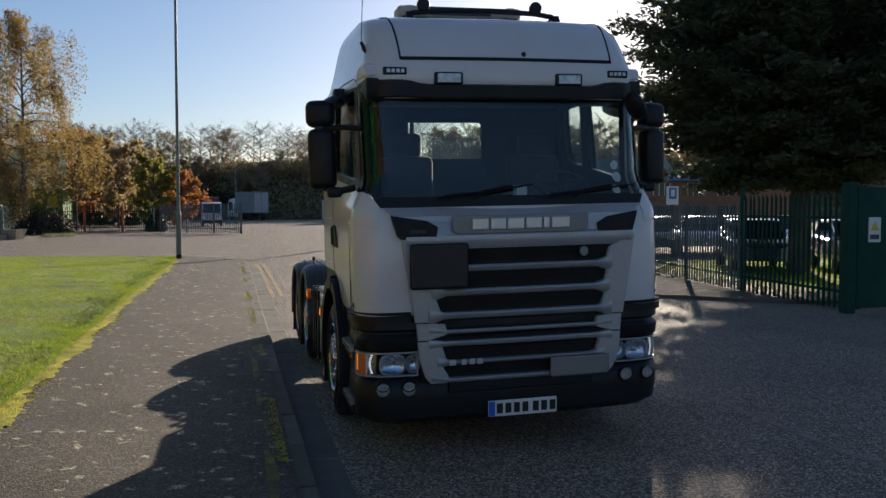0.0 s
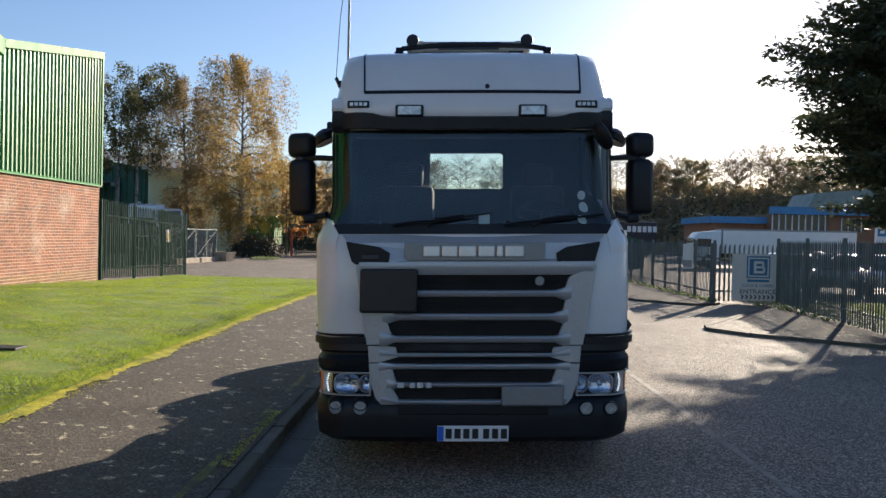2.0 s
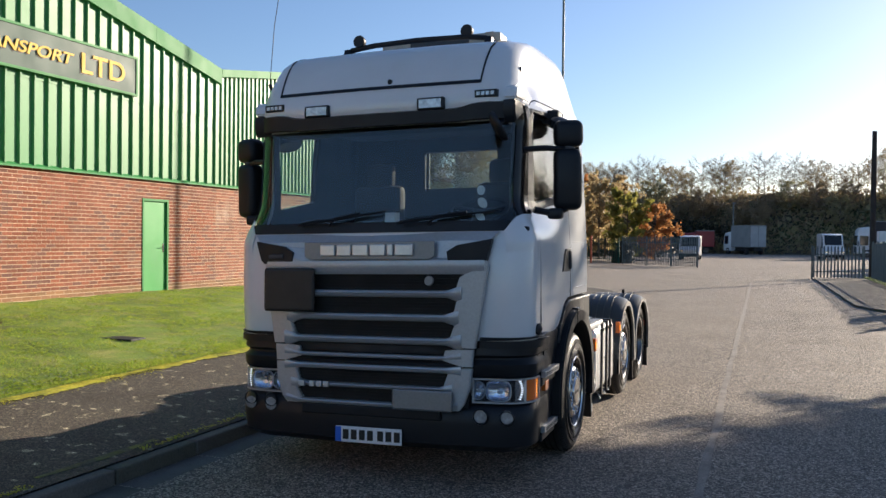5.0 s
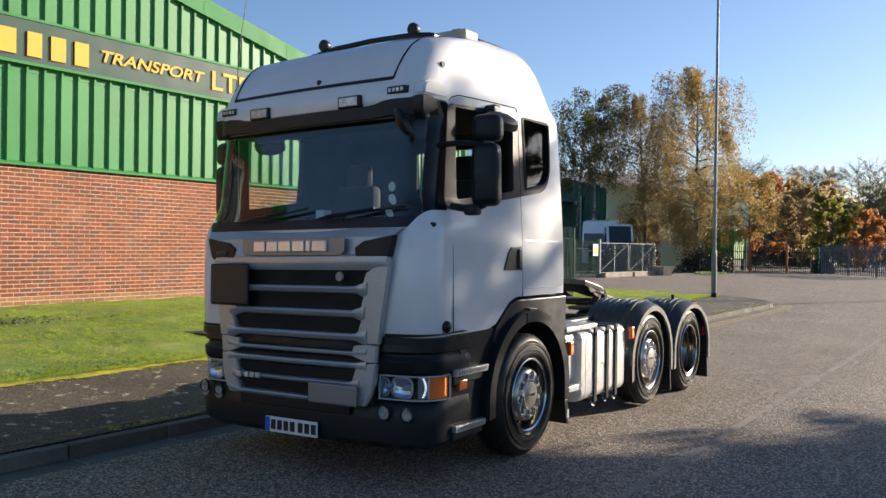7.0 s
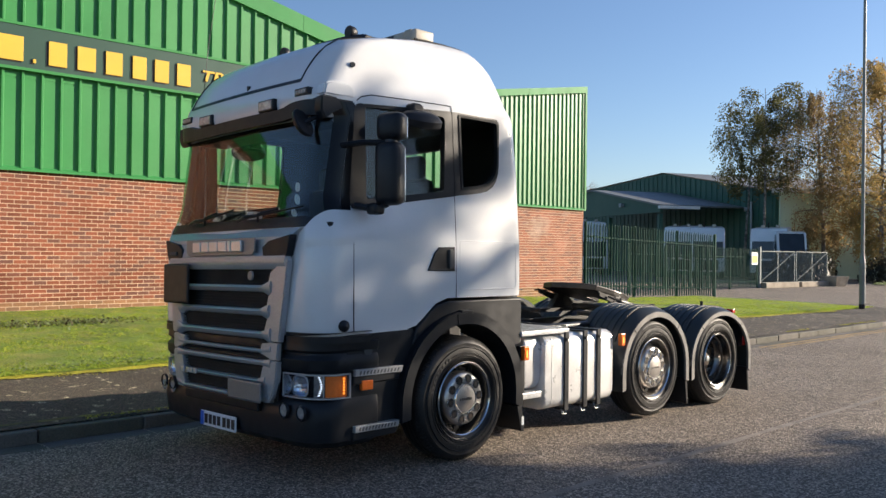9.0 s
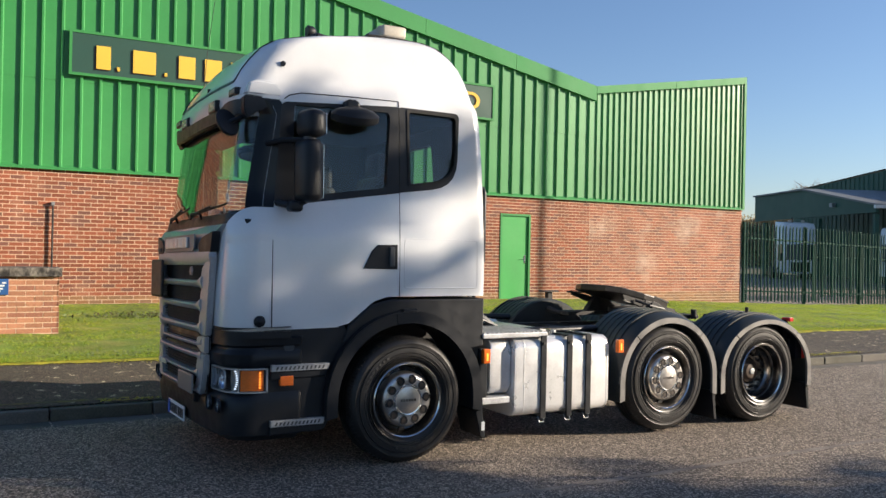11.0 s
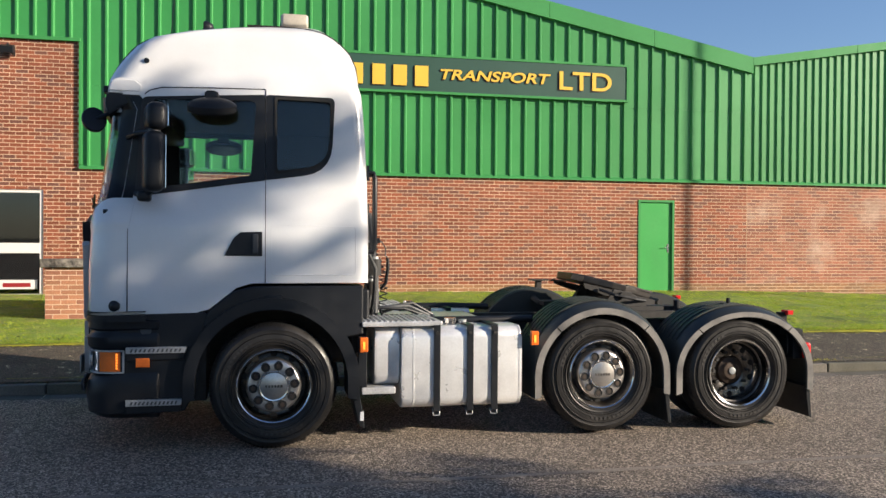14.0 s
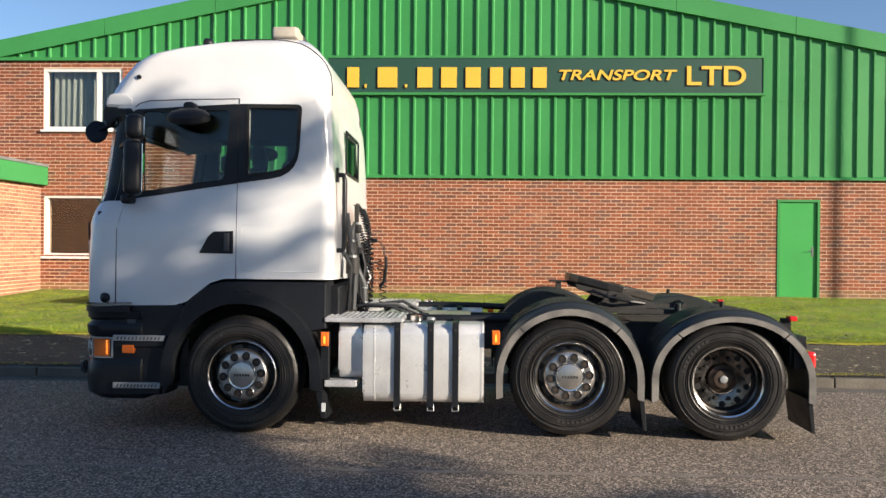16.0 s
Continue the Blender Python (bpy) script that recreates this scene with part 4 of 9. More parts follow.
CAB = [
    (1.035, 0.050, 1.195, 2.20, 0.20, 0.10, 0.05),
    (1.10, 0.045, 1.203, 2.205, 0.20, 0.10, 0.05),
    (1.40, 0.045, 1.210, 2.21, 0.20, 0.10, 0.05),
    (1.70, 0.060, 1.210, 2.21, 0.20, 0.10, 0.05),
    (1.83, 0.080, 1.210, 2.205, 0.20, 0.10, 0.05),
    (2.00, 0.110, 1.210, 2.20, 0.20, 0.10, 0.05),
    (2.30, 0.155, 1.210, 2.19, 0.20, 0.10, 0.05),
    (2.60, 0.200, 1.210, 2.17, 0.20, 0.10, 0.05),
    (2.66, 0.160, 1.210, 2.165, 0.20, 0.10, 0.05),
    (2.72, 0.145, 1.210, 2.16, 0.20, 0.11, 0.05),
    (2.78, 0.150, 1.205, 2.155, 0.20, 0.12, 0.05),
    (2.86, 0.165, 1.168, 2.138, 0.20, 0.145, 0.05),
    (2.952, 0.212, 1.146, 2.135, 0.20, 0.19, 0.05),
    (3.046, 0.276, 1.128, 2.125, 0.21, 0.24, 0.05),
    (3.138, 0.346, 1.115, 2.100, 0.22, 0.29, 0.06),
    (3.208, 0.440, 1.100, 2.056, 0.24, 0.32, 0.07),
    (3.260, 0.636, 1.075, 2.013, 0.26, 0.335, 0.08),
    (3.307, 0.890, 1.025, 1.976, 0.30, 0.335, 0.09),
    (3.353, 1.144, 0.915, 1.934, 0.32, 0.32, 0.09),
    (3.393, 1.399, 0.771, 1.879, 0.20, 0.19, 0.05),
    (3.414, 1.613, 0.600, 1.865, 0.10, 0.08, 0.0),
]
SIDE = 1.21


def rounded(pts, radii, seg=5):
    """A polygon with rounded corners, the same number of points at each."""
    out = []
    n = len(pts)
    for i in range(n):
        p, a, b = Vector(pts[i]), Vector(pts[i - 1]), Vector(pts[(i + 1) % n])
        u, w = (a - p).normalized(), (b - p).normalized()
        for k in range(seg + 1):
            f = k / seg
            out.append(tuple(p + u * radii[i] * (1 - f) ** 2 + w * radii[i] * f ** 2))
    return out


SIDE_WIN = rounded([(0.57, 2.005), (1.285, 2.105), (1.325, 2.69), (0.56, 2.685)], [0.03, 0.03, 0.05, 0.03])
REAR_WIN = rounded([(1.488, 2.145), (1.885, 2.20), (1.902, 2.70), (1.484, 2.708)], [0.02, 0.19, 0.04, 0.02])
WHEELS = ((1.468, 0.490, 0.490), (4.17, 0.512, 0.490), (5.45, 0.490, 0.490))

shell = part("cab_shell", loft(CAB), M["truck_white"], truck, "clean white cab bodywork")
inner = loft([(z if i else 1.30, yf + 0.02, w, yr, rf, rr, b) for i, (z, yf, w, yr, rf, rr, b) in enumerate(CAB[2:-5])], 0.05)
WSX, WSZ0, WSZ1 = 1.19, 1.87, 2.585
screen_cut = bm_prism([(-WSX, WSZ0), (WSX, WSZ0), (WSX - 0.02, WSZ1), (-WSX + 0.02, WSZ1)], "y", -0.3, 0.45)
side_cuts = [bm_prism(p, "x", a, b) for p, a, b in ((SIDE_WIN, 0.9, 1.5), (SIDE_WIN, -1.5, -0.9), (REAR_WIN, 0.9, 1.5))]
back_cut = bm_prism([(-0.385, 2.25), (-0.40, 2.27), (-0.40, 2.58), (-0.37, 2.60), (0.34, 2.60), (0.37, 2.58), (0.37, 2.27), (0.355, 2.25)], "y", 1.95, 2.5)
skirt_cut = bm_prism([(0.90, 0.8), (0.90, 1.055), (0.98, 1.075), (1.18, 1.235), (1.30, 1.272), (2.6, 1.272), (2.6, 0.8)], "x", -2, 2)
cut(shell, [inner, screen_cut, *side_cuts, back_cut, skirt_cut])
shell.data.materials.clear()
shell.data.materials.append(M["truck_white"])
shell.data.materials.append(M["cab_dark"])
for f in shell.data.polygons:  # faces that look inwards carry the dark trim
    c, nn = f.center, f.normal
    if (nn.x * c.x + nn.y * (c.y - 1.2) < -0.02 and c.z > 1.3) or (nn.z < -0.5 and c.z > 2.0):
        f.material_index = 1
shell.data.shade_smooth()
shell.data.set_sharp_from_angle(angle=radians(30))
for side in (1, -1):
    # black surround of the side glass, sitting on the flat of the cab side
    part("window_surround", bm_ringplate(rounded([(0.42, 1.93), (1.394, 2.068), (1.394, 2.742), (0.47, 2.70)], [0.02, 0.01, 0.02, 0.05]), SIDE_WIN, "x", side * 1.19, side * (SIDE + 0.005)), M["plastic"], truck, "matt black window surround")
    p = part("side_pane", bm_prism(SIDE_WIN, "x", side * 1.185, side * 1.191), M["side_glass"], truck, "tinted door glass")
    p.visible_shadow = False
    if side == 1:  # the quarter window is on the offside alone
        part("window_surround", bm_ringplate(rounded([(1.402, 2.072), (1.905, 2.14), (1.935, 2.735), (1.402, 2.742)], [0.01, 0.22, 0.05, 0.02]), REAR_WIN, "x", side * 1.19, side * (SIDE + 0.006)), M["plastic"], truck, "matt black window surround")
        part("pane_edge", bm_ringplate(rounded([(1.468, 2.122), (1.902, 2.18), (1.922, 2.722), (1.464, 2.728)], [0.02, 0.20, 0.05, 0.02]), REAR_WIN, "x", side * 1.19, side * (SIDE + 0.013)), M["seam"], truck)
        p = part("rear_quarter_pane", bm_prism(REAR_WIN, "x", side * 1.185, side * 1.191), M["quarter_glass"], truck, "tinted quarter glass")
        p.visible_shadow = False
    # door shut lines
    part("door_gap", bm_tube([(side * 1.2085, 0.385, z) for z in span(1.06, 1.94, 4)], 0.004, 5), M["seam"], truck)
    part("door_gap", bm_tube([(side * (1.2085 if z < 2.07 else 1.2125), 1.398, z) for z in (1.272, 2.0, 2.06, 2.08, 2.742)] + [(side * 1.207, 1.398, 2.782)], 0.0035, 5), M["seam"], truck)
    part("door_gap", bm_tube([(side * 1.204, 1.398, 2.785), (side * 1.205, 1.0, 2.783), (side * 1.205, 0.62, 2.776), (side * 1.208, 0.53, 2.752), (side * 1.208, 0.49, 2.72)], 0.0045, 5), M["seam"], truck)
    # raised panel lines of the lower side
    for poly in ([(1.44, 1.335), (2.10, 1.335), (2.10, 1.715), (1.44, 1.72)],):
        ln = rounded(poly, [0.03, 0.03, 0.03, 0.03] if poly[0][0] > 1.2 else [0.02, 0.005, 0.005, 0.02], 4)
        part("pressing", bm_tube([(side * 1.2065, y, z) for y, z in ln + ln[:1]], 0.0055, 6), M["truck_white"], truck, smooth=True)
    # door handle in its recess
    hd = part("door_handle", bm_prism([(1.09, 1.485), (1.375, 1.48), (1.375, 1.67), (1.21, 1.665), (1.16, 1.62)], "x", side * 1.18, side * (SIDE + 0.012), 0.006), M["plastic"], truck, "black recessed door handle")
    part("grip", bm_box(side * 1.215, side * 1.24, 1.30, 1.345, 1.50, 1.65, 0.008), M["plastic_grey"], hd)
    part("side_nozzle", bm_cyl((side * 1.10, 0.50, 2.99), (side * 1.155, 0.495, 2.99), 0.02, n=14), M["plastic"], truck)

# windscreen and its black border
def front_y(x, z):
    zs = CAB
    for a, b in zip(zs, zs[1:]):
        if a[0] <= z <= b[0]:
            f = (z - a[0]) / (b[0] - a[0])
            yf, w, rf, bow = (a[i] + (b[i] - a[i]) * f for i in (1, 2, 4, 6))
            break
    ax = abs(x)
    y = yf
    if ax > w - rf:
        q = min(1.0, (ax - (w - rf)) / rf)
        y = yf + rf - rf * math.sqrt(max(0.0, 1 - q * q))
    return y + bow * (ax / w) ** 2


def rear_y(x, z):
    for a, b in zip(CAB, CAB[1:]):
        if a[0] <= z <= b[0]:
            f = (z - a[0]) / (b[0] - a[0])
            w, yr, rr = (a[i] + (b[i] - a[i]) * f for i in (2, 3, 5))
            break
    q = max(0.0, min(1.0, (abs(x) - (w - rr)) / rr))
    return yr - rr + rr * math.sqrt(1 - q * q)


def front_patch(x0, x1, z0, z1, off, nx=20, nz=6, thick=0.012, top=None):
    """A curved patch that follows the nose at an offset."""
    bm = bmesh.new()
    def corner(i, k, o):
        f = k / nz
        xa, xb = (x0, x1) if top is None else (x0 + (top[0] - x0) * f, x1 + (top[1] - x1) * f)
        x, z = xa + (xb - xa) * i / nx, z0 + (z1 - z0) * f
        return (x, front_y(x, z) - o, z)
    a = [[bm.verts.new(corner(i, k, off)) for i in range(nx + 1)] for k in range(nz + 1)]
    b = [[bm.verts.new(corner(i, k, off - thick)) for i in range(nx + 1)] for k in range(nz + 1)]
    for k in range(nz):
        for i in range(nx):
            bm.faces.new((a[k][i], a[k][i + 1], a[k + 1][i + 1], a[k + 1][i]))
            bm.faces.new((b[k][i], b[k + 1][i], b[k + 1][i + 1], b[k][i + 1]))
    rim_a = a[0] + [r[-1] for r in a[1:]] + a[-1][-2::-1] + [r[0] for r in a[-2:0:-1]]
    rim_b = b[0] + [r[-1] for r in b[1:]] + b[-1][-2::-1] + [r[0] for r in b[-2:0:-1]]
    skin(bm, rim_b, rim_a)
    bmesh.ops.recalc_face_normals(bm, faces=bm.faces)
    return bm


def wrap_patch(side, p0, p1, z0, z1, off, n=12, nz=8, thick=0.02, slope=0.0, form=None, crest=None, ease=False):
    """A patch round the front corner: p below 0 on the front, 0 to 1 round the corner, above 1 metres along the side."""
    bm = bmesh.new()

    def at(p, z, o):
        if form:
            yf, w, rf, bow = form
        else:
            for a, b in zip(CAB, CAB[1:]):
                if a[0] <= z <= b[0]:
                    f = (z - a[0]) / (b[0] - a[0])
                    yf, w, rf, bow = (a[i] + (b[i] - a[i]) * f for i in (1, 2, 4, 6))
                    break
        q = min(1.0, max(0.0, p)) * math.pi / 2
        r = rf + o
        x = w - rf + r * math.sin(q) + min(0.0, p)
        y = yf + rf - r * math.cos(q) + max(0.0, p - 1)
        return (side * x, y + bow * (x / w) ** 2 * max(0.0, 1 - (y - yf) / 0.6), z)

    grid = []
    for o in (off, off - thick):
        rows = []
        for k in range(nz + 1):
            row = []
            for i in range(n + 1):
                p = p0 + (p1 - p0) * i / n
                zt = crest(p) if crest else z1
                row.append(bm.verts.new(at(p, z0 + (zt - z0) * k / nz + slope * (1 - k / nz) * i / n, o if not ease else o - 0.012 * (1 - smooth01(0, 0.7, k / nz)))))
            rows.append(row)
        grid.append(rows)
    a, b = grid
    for k in range(nz):
        for i in range(n):
            bm.faces.new((a[k][i], a[k][i + 1], a[k + 1][i + 1], a[k + 1][i]))
            bm.faces.new((b[k][i], b[k + 1][i], b[k + 1][i + 1], b[k][i + 1]))
    rim_a = a[0] + [r[-1] for r in a[1:]] + a[-1][-2::-1] + [r[0] for r in a[-2:0:-1]]
    rim_b = b[0] + [r[-1] for r in b[1:]] + b[-1][-2::-1] + [r[0] for r in b[-2:0:-1]]
    skin(bm, rim_b, rim_a)
    bmesh.ops.recalc_face_normals(bm, faces=bm.faces)
    return bm


wind = part("windscreen", front_patch(-1.188, 1.188, 1.85, 2.60, 0.004, 72, 8, 0.006), M["screen"], truck, "wide tinted windscreen", smooth=True)
wind.visible_shadow = False
part("screen_border", front_patch(-1.12, 1.12, 1.80, 1.875, 0.008, 28, 2), M["plastic"], truck, "black lower screen border", smooth=True)
for s in (1, -1):
    part("screen_pillar", wrap_patch(s, 0.60, 1.0, 1.865, 2.70, 0.006, thick=0.065, slope=0.03), M["pillar_black"], truck, "gloss black windscreen pillar", smooth=True)
    part("pillar_cover", wrap_patch(s, 1.005, 1.09, 1.90, 2.70, 0.004, 6, slope=0.02), M["pillar_black"], truck, "black door pillar cover", smooth=True)
for s in (1, -1):
    part("corner_cap", wrap_patch(s, 0.08, 1.112, 1.62, 1.9, 0.010, 20, 8, 0.03, ease=True, crest=lambda p: 1.795 + 0.125 * math.sin(min(1.0, max(0.0, (p - 0.08) / 0.75)) * math.pi / 2)), M["truck_white"], truck, smooth=True)
part("back_pane", bm_box(-0.41, 0.38, 2.175, 2.181, 2.24, 2.61), M["side_glass"], truck).visible_shadow = False
part("back_seal", bm_ringplate([(-0.425, 2.225), (0.395, 2.225), (0.395, 2.625), (-0.425, 2.625)], [(-0.40, 2.25), (0.37, 2.25), (0.37, 2.60), (-0.40, 2.60)], "y", 2.19, 2.205), M["plastic"], truck, "black rubber window seal")

# sun visor with white end caps
def visor_patch(x0, x1, z0, z1, o0, o1, n=30):
    bm = bmesh.new()
    rows = []
    for i in range(n + 1):
        x = x0 + (x1 - x0) * i / n
        dip = 0.035 * smooth01(0.72, 0.92, abs(x))
        y0 = front_y(min(1.18, abs(x)), 2.60) - o0
        y1 = front_y(min(1.18, abs(x)), 2.68) - o1
        rows.append([bm.verts.new(p) for p in ((x, y0, z0 + dip * 0.3), (x, y1, z1 + dip), (x, y1 + 0.035, z1 + dip + 0.012), (x, y0 + 0.03, z0 + dip * 0.3 - 0.004))])
    for a, b in zip(rows, rows[1:]):
        skin(bm, a, b)
    bm.faces.new(rows[0])
    bm.faces.new(list(reversed(rows[-1])))
    bmesh.ops.recalc_face_normals(bm, faces=bm.faces)
    return bm


part("sun_visor", visor_patch(-1.17, 1.17, 2.585, 2.672, 0.075, 0.035), M["plastic"], truck, "smoked dark sun visor across the screen", smooth=True)
for s in (1, -1):
    cap = bm_prism([(0.215, 2.735), (0.475, 2.725), (0.475, 2.79), (0.42, 2.835), (0.30, 2.845), (0.235, 2.82)], "x", s * 1.06, s * 1.215)
    bmesh.ops.bevel(cap, geom=list(cap.edges), offset=0.014, segments=3, affect="EDGES")
    part("visor_cap", cap, M["truck_white"], truck, smooth=True)
    end = bm_prism([(0.20, 2.63), (0.205, 2.728), (0.475, 2.72), (0.445, 2.66), (0.31, 2.62), (0.23, 2.56)], "x", s * 1.06, s * 1.212)
    bmesh.ops.bevel(end, geom=list(end.edges), offset=0.010, segments=2, affect="EDGES")
    part("visor_end", end, M["plastic"], truck, smooth=True)

# lamps in the visor panel, roof seam, washer stud
for x in (-0.52, 0.40):
    lamp = part("spot_lamp", bm_box(x - 0.105, x + 0.105, front_y(x, 2.73) - 0.025, front_y(x, 2.73) + 0.06, 2.677, 2.767, 0.012), M["plastic"], truck, "rectangular spot lamp in a black frame")
    part("reflector", bm_box(x - 0.085, x + 0.085, front_y(x, 2.73) - 0.028, front_y(x, 2.73) - 0.020, 2.692, 2.754), M["lamp_face"], lamp)
for x in (-0.985, 0.985):
    lamp = part("marker_lamp", bm_box(x - 0.095, x + 0.095, front_y(x, 2.745) - 0.014, front_y(x, 2.745) + 0.08, 2.748, 2.801, 0.006), M["plastic"], truck, "row of small white marker lights")
    for k in range(4):
        part("led", bm_box(x - 0.075 + k * 0.04, x - 0.047 + k * 0.04, front_y(x, 2.745) - 0.018, front_y(x, 2.745) - 0.012, 2.761, 2.787), M["lamp_face"], lamp)
part("roof_seam", front_patch(-0.93, 0.93, 2.855, 2.882, 0.003, 24, 1, 0.01), M["plastic"], truck, "black seam strip across the roof front")
for s in (1, -1):
    pts = [(s * 0.93, front_y(0.93, z) - 0.001, z) for z in (2.86, 2.92, 2.98, 3.04, 3.10, 3.15, 3.19, 3.22, 3.245, 3.27, 3.295, 3.32, 3.338)]
    pts += [(s * 0.93, y, 3.349) for y in (1.25, 1.4, 1.55)] + [(s * 0.93, rear_y(0.93, z) + 0.001, z) for z in (3.338, 3.31, 3.27, 3.23, 3.18, 3.12, 3.04, 2.95, 2.86)]
    part("roof_seam", bm_tube(pts, 0.008, 6), M["seam"], truck, "thin black seam along the roof edge")
part("washer_stud", bm_cyl((0.13, front_y(0.13, 2.91) - 0.01, 2.91), (0.13, front_y(0.13, 2.91) + 0.03, 2.91), 0.02, n=14), M["plastic"], truck)

# roof bar, horns, light bar, aerial
bar = [(-0.68, 0.98, 3.32), (-0.62, 0.93, 3.355), (-0.4, 0.90, 3.37), (0, 0.89, 3.378), (0.4, 0.90, 3.37), (0.56, 0.93, 3.355), (0.62, 0.98, 3.32)]
rb = part("roof_bar", bm_tube(bar, 0.022, 10), M["plastic"], truck, "black curved roof light bar", smooth=True)
for s in (-1, 1):
    part("bracket", bm_prism([(0.86, 3.27), (1.05, 3.30), (1.02, 3.35), (0.90, 3.36)], "x", s * 0.62 - 0.06, s * 0.62 + 0.0, 0.01), M["plastic"], rb)
    sp = part("roof_lamp", bm_revolve([(-0.035, 0.0), (-0.035, 0.048), (-0.025, 0.052), (0.015, 0.047), (0.04, 0.03), (0.05, 0.0)], (s * 0.475 - 0.065, 0.92, 3.417), (0, 1, 0), 24), M["plastic"], rb, "round black roof lamp", smooth=True)
    part("stalk", bm_cyl((s * 0.475 - 0.065, 0.90, 3.36), (s * 0.475 - 0.065, 0.90, 3.385), 0.015), M["plastic"], sp)
lb = part("beacon_bar", bm_box(-0.62, 0.50, 1.53, 1.755, 3.455, 3.555, 0.022, 3), M["beige"], truck, "faded beige beacon bar on the roof", smooth=True)
part("bar_band", bm_box(-0.34, 0.22, 1.524, 1.761, 3.475, 3.545, 0.01), M["plastic_grey"], lb)
for q in (-0.56, 0.36):
    part("end_cap", bm_box(q, q + 0.09, 1.526, 1.759, 3.452, 3.558, 0.012), M["beige"], lb)
part("bar_foot", bm_box(-0.5, 0.44, 1.58, 1.70, 3.395, 3.46), M["plastic"], lb)
part("bar_lug", bm_box(0.30, 0.44, 1.44, 1.56, 3.40, 3.45, 0.01), M["plastic"], lb)
ae = part("aerial_base", bm_tube([(-1.00, 0.45, 2.92), (-1.08, 0.43, 2.95), (-1.11, 0.43, 3.02)], 0.014, 8), M["plastic"], truck)
part("aerial_whip", bm_tube([(-1.11, 0.43, 3.02), (-1.09, 0.46, 3.5), (-1.03, 0.52, 4.1)], 0.003, 6), M["plastic"], ae, "thin black aerial")

# ---- grille ----
GY = -0.005
back = part("grille_backing", bm_prism([(-0.88, 1.74), (0.88, 1.74), (0.74, 0.56), (-0.74, 0.56)], "y", 0.045, 0.055), M["seam"], truck)


def wide_bar(z0, z1, xe, depth, y=GY, tip=0.0, up=0.0):
    """A bowed horizontal bar, raised in the middle of its face."""
    bm = bmesh.new()
    n = 24
    rows = []
    for i in range(n + 1):
        x = -xe + 2 * xe * i / n
        f = abs(x) / xe
        o = y + 0.05 * (x / 1.2) ** 2
        zt, zb = z1 + tip * smooth01(0.82, 1.0, f), z0 - up * smooth01(0.82, 1.0, f)
        zm = (zt + zb) / 2
        rows.append([bm.verts.new(p) for p in ((x, o + 0.045, zb), (x, o + 0.012, zb), (x, o - depth * 0.4, zb + (zt - zb) * 0.25), (x, o - depth, zm + (zt - zb) * 0.2), (x, o - depth * 0.5, zt - 0.002), (x, o + 0.045, zt))])
    for a, b in zip(rows, rows[1:]):
        skin(bm, a, b)
    bm.faces.new(rows[0])
    bm.faces.new(list(reversed(rows[-1])))
    bmesh.ops.recalc_face_normals(bm, faces=bm.faces)
    return bm


grille = part("grille", wide_bar(1.50, 1.60, 0.86, 0.012), M["silver"], truck, "satin silver grille with dark slots", smooth=True)
for z0, z1, xe in ((1.335, 1.385, 0.70), (1.165, 1.215, 0.68), (1.000, 1.050, 0.70)):
    part("grille_bar", wide_bar(z0, z1, xe, 0.022, tip=0.035, up=0.035), M["silver"], grille, smooth=True)
part("grille_bar", wide_bar(0.895, 0.925, 0.70, 0.010, tip=0.03), M["silver"], grille, smooth=True)
part("grille_bar", wide_bar(0.805, 0.845, 0.70, 0.012, tip=0.015, up=0.03), M["silver"], grille, smooth=True)
part("grille_bar", wide_bar(0.675, 0.705, 0.64, 0.016, tip=0.03, up=0.03), M["silver"], grille, smooth=True)
part("grille_bar", wide_bar(0.545, 0.580, 0.68, 0.014, up=0.0, tip=0.03), M["silver"], grille, smooth=True)
for s in (1, -1):
    def post(poly, deep):
        q = [(s * x, z) for x, z in poly]
        bm = bm_prism(q, "y", GY + 0.045, GY - deep)
        for v in bm.verts:
            v.co.y += 0.05 * (v.co.x / 1.2) ** 2
        es = [e for e in bm.edges if abs(e.verts[0].co.y - e.verts[1].co.y) < 0.02]
        bmesh.ops.bevel(bm, geom=es, offset=0.008, segments=2, affect="EDGES")
        bmesh.ops.recalc_face_normals(bm, faces=bm.faces)
        return bm
    part("grille_post", post([(0.86, 1.60), (0.885, 1.56), (0.83, 1.20), (0.795, 0.985), (0.655, 0.985), (0.61, 1.05), (0.64, 1.13), (0.665, 1.17), (0.635, 1.22), (0.66, 1.31), (0.69, 1.335), (0.65, 1.39), (0.68, 1.48), (0.72, 1.50)], 0.004), M["silver"], grille)
    part("grille_post", post([(0.785, 0.975), (0.775, 0.855), (0.70, 0.855), (0.56, 0.895), (0.58, 0.965), (0.68, 0.975)], 0.002), M["silver"], grille)
    part("grille_post", post([(0.775, 0.845), (0.765, 0.72), (0.72, 0.59), (0.68, 0.545), (0.58, 0.545), (0.55, 0.59), (0.60, 0.665), (0.57, 0.715), (0.60, 0.80), (0.66, 0.845)], 0.004), M["silver"], grille)
for z in (1.445, 1.275, 1.105, 0.925, 0.755, 0.625):
    for k in (-0.022, 0.0, 0.022):
        part("mesh_slat", bm_box(-0.66, 0.66, 0.028, 0.036, z + k - 0.003, z + k + 0.003), M["seam"], back)
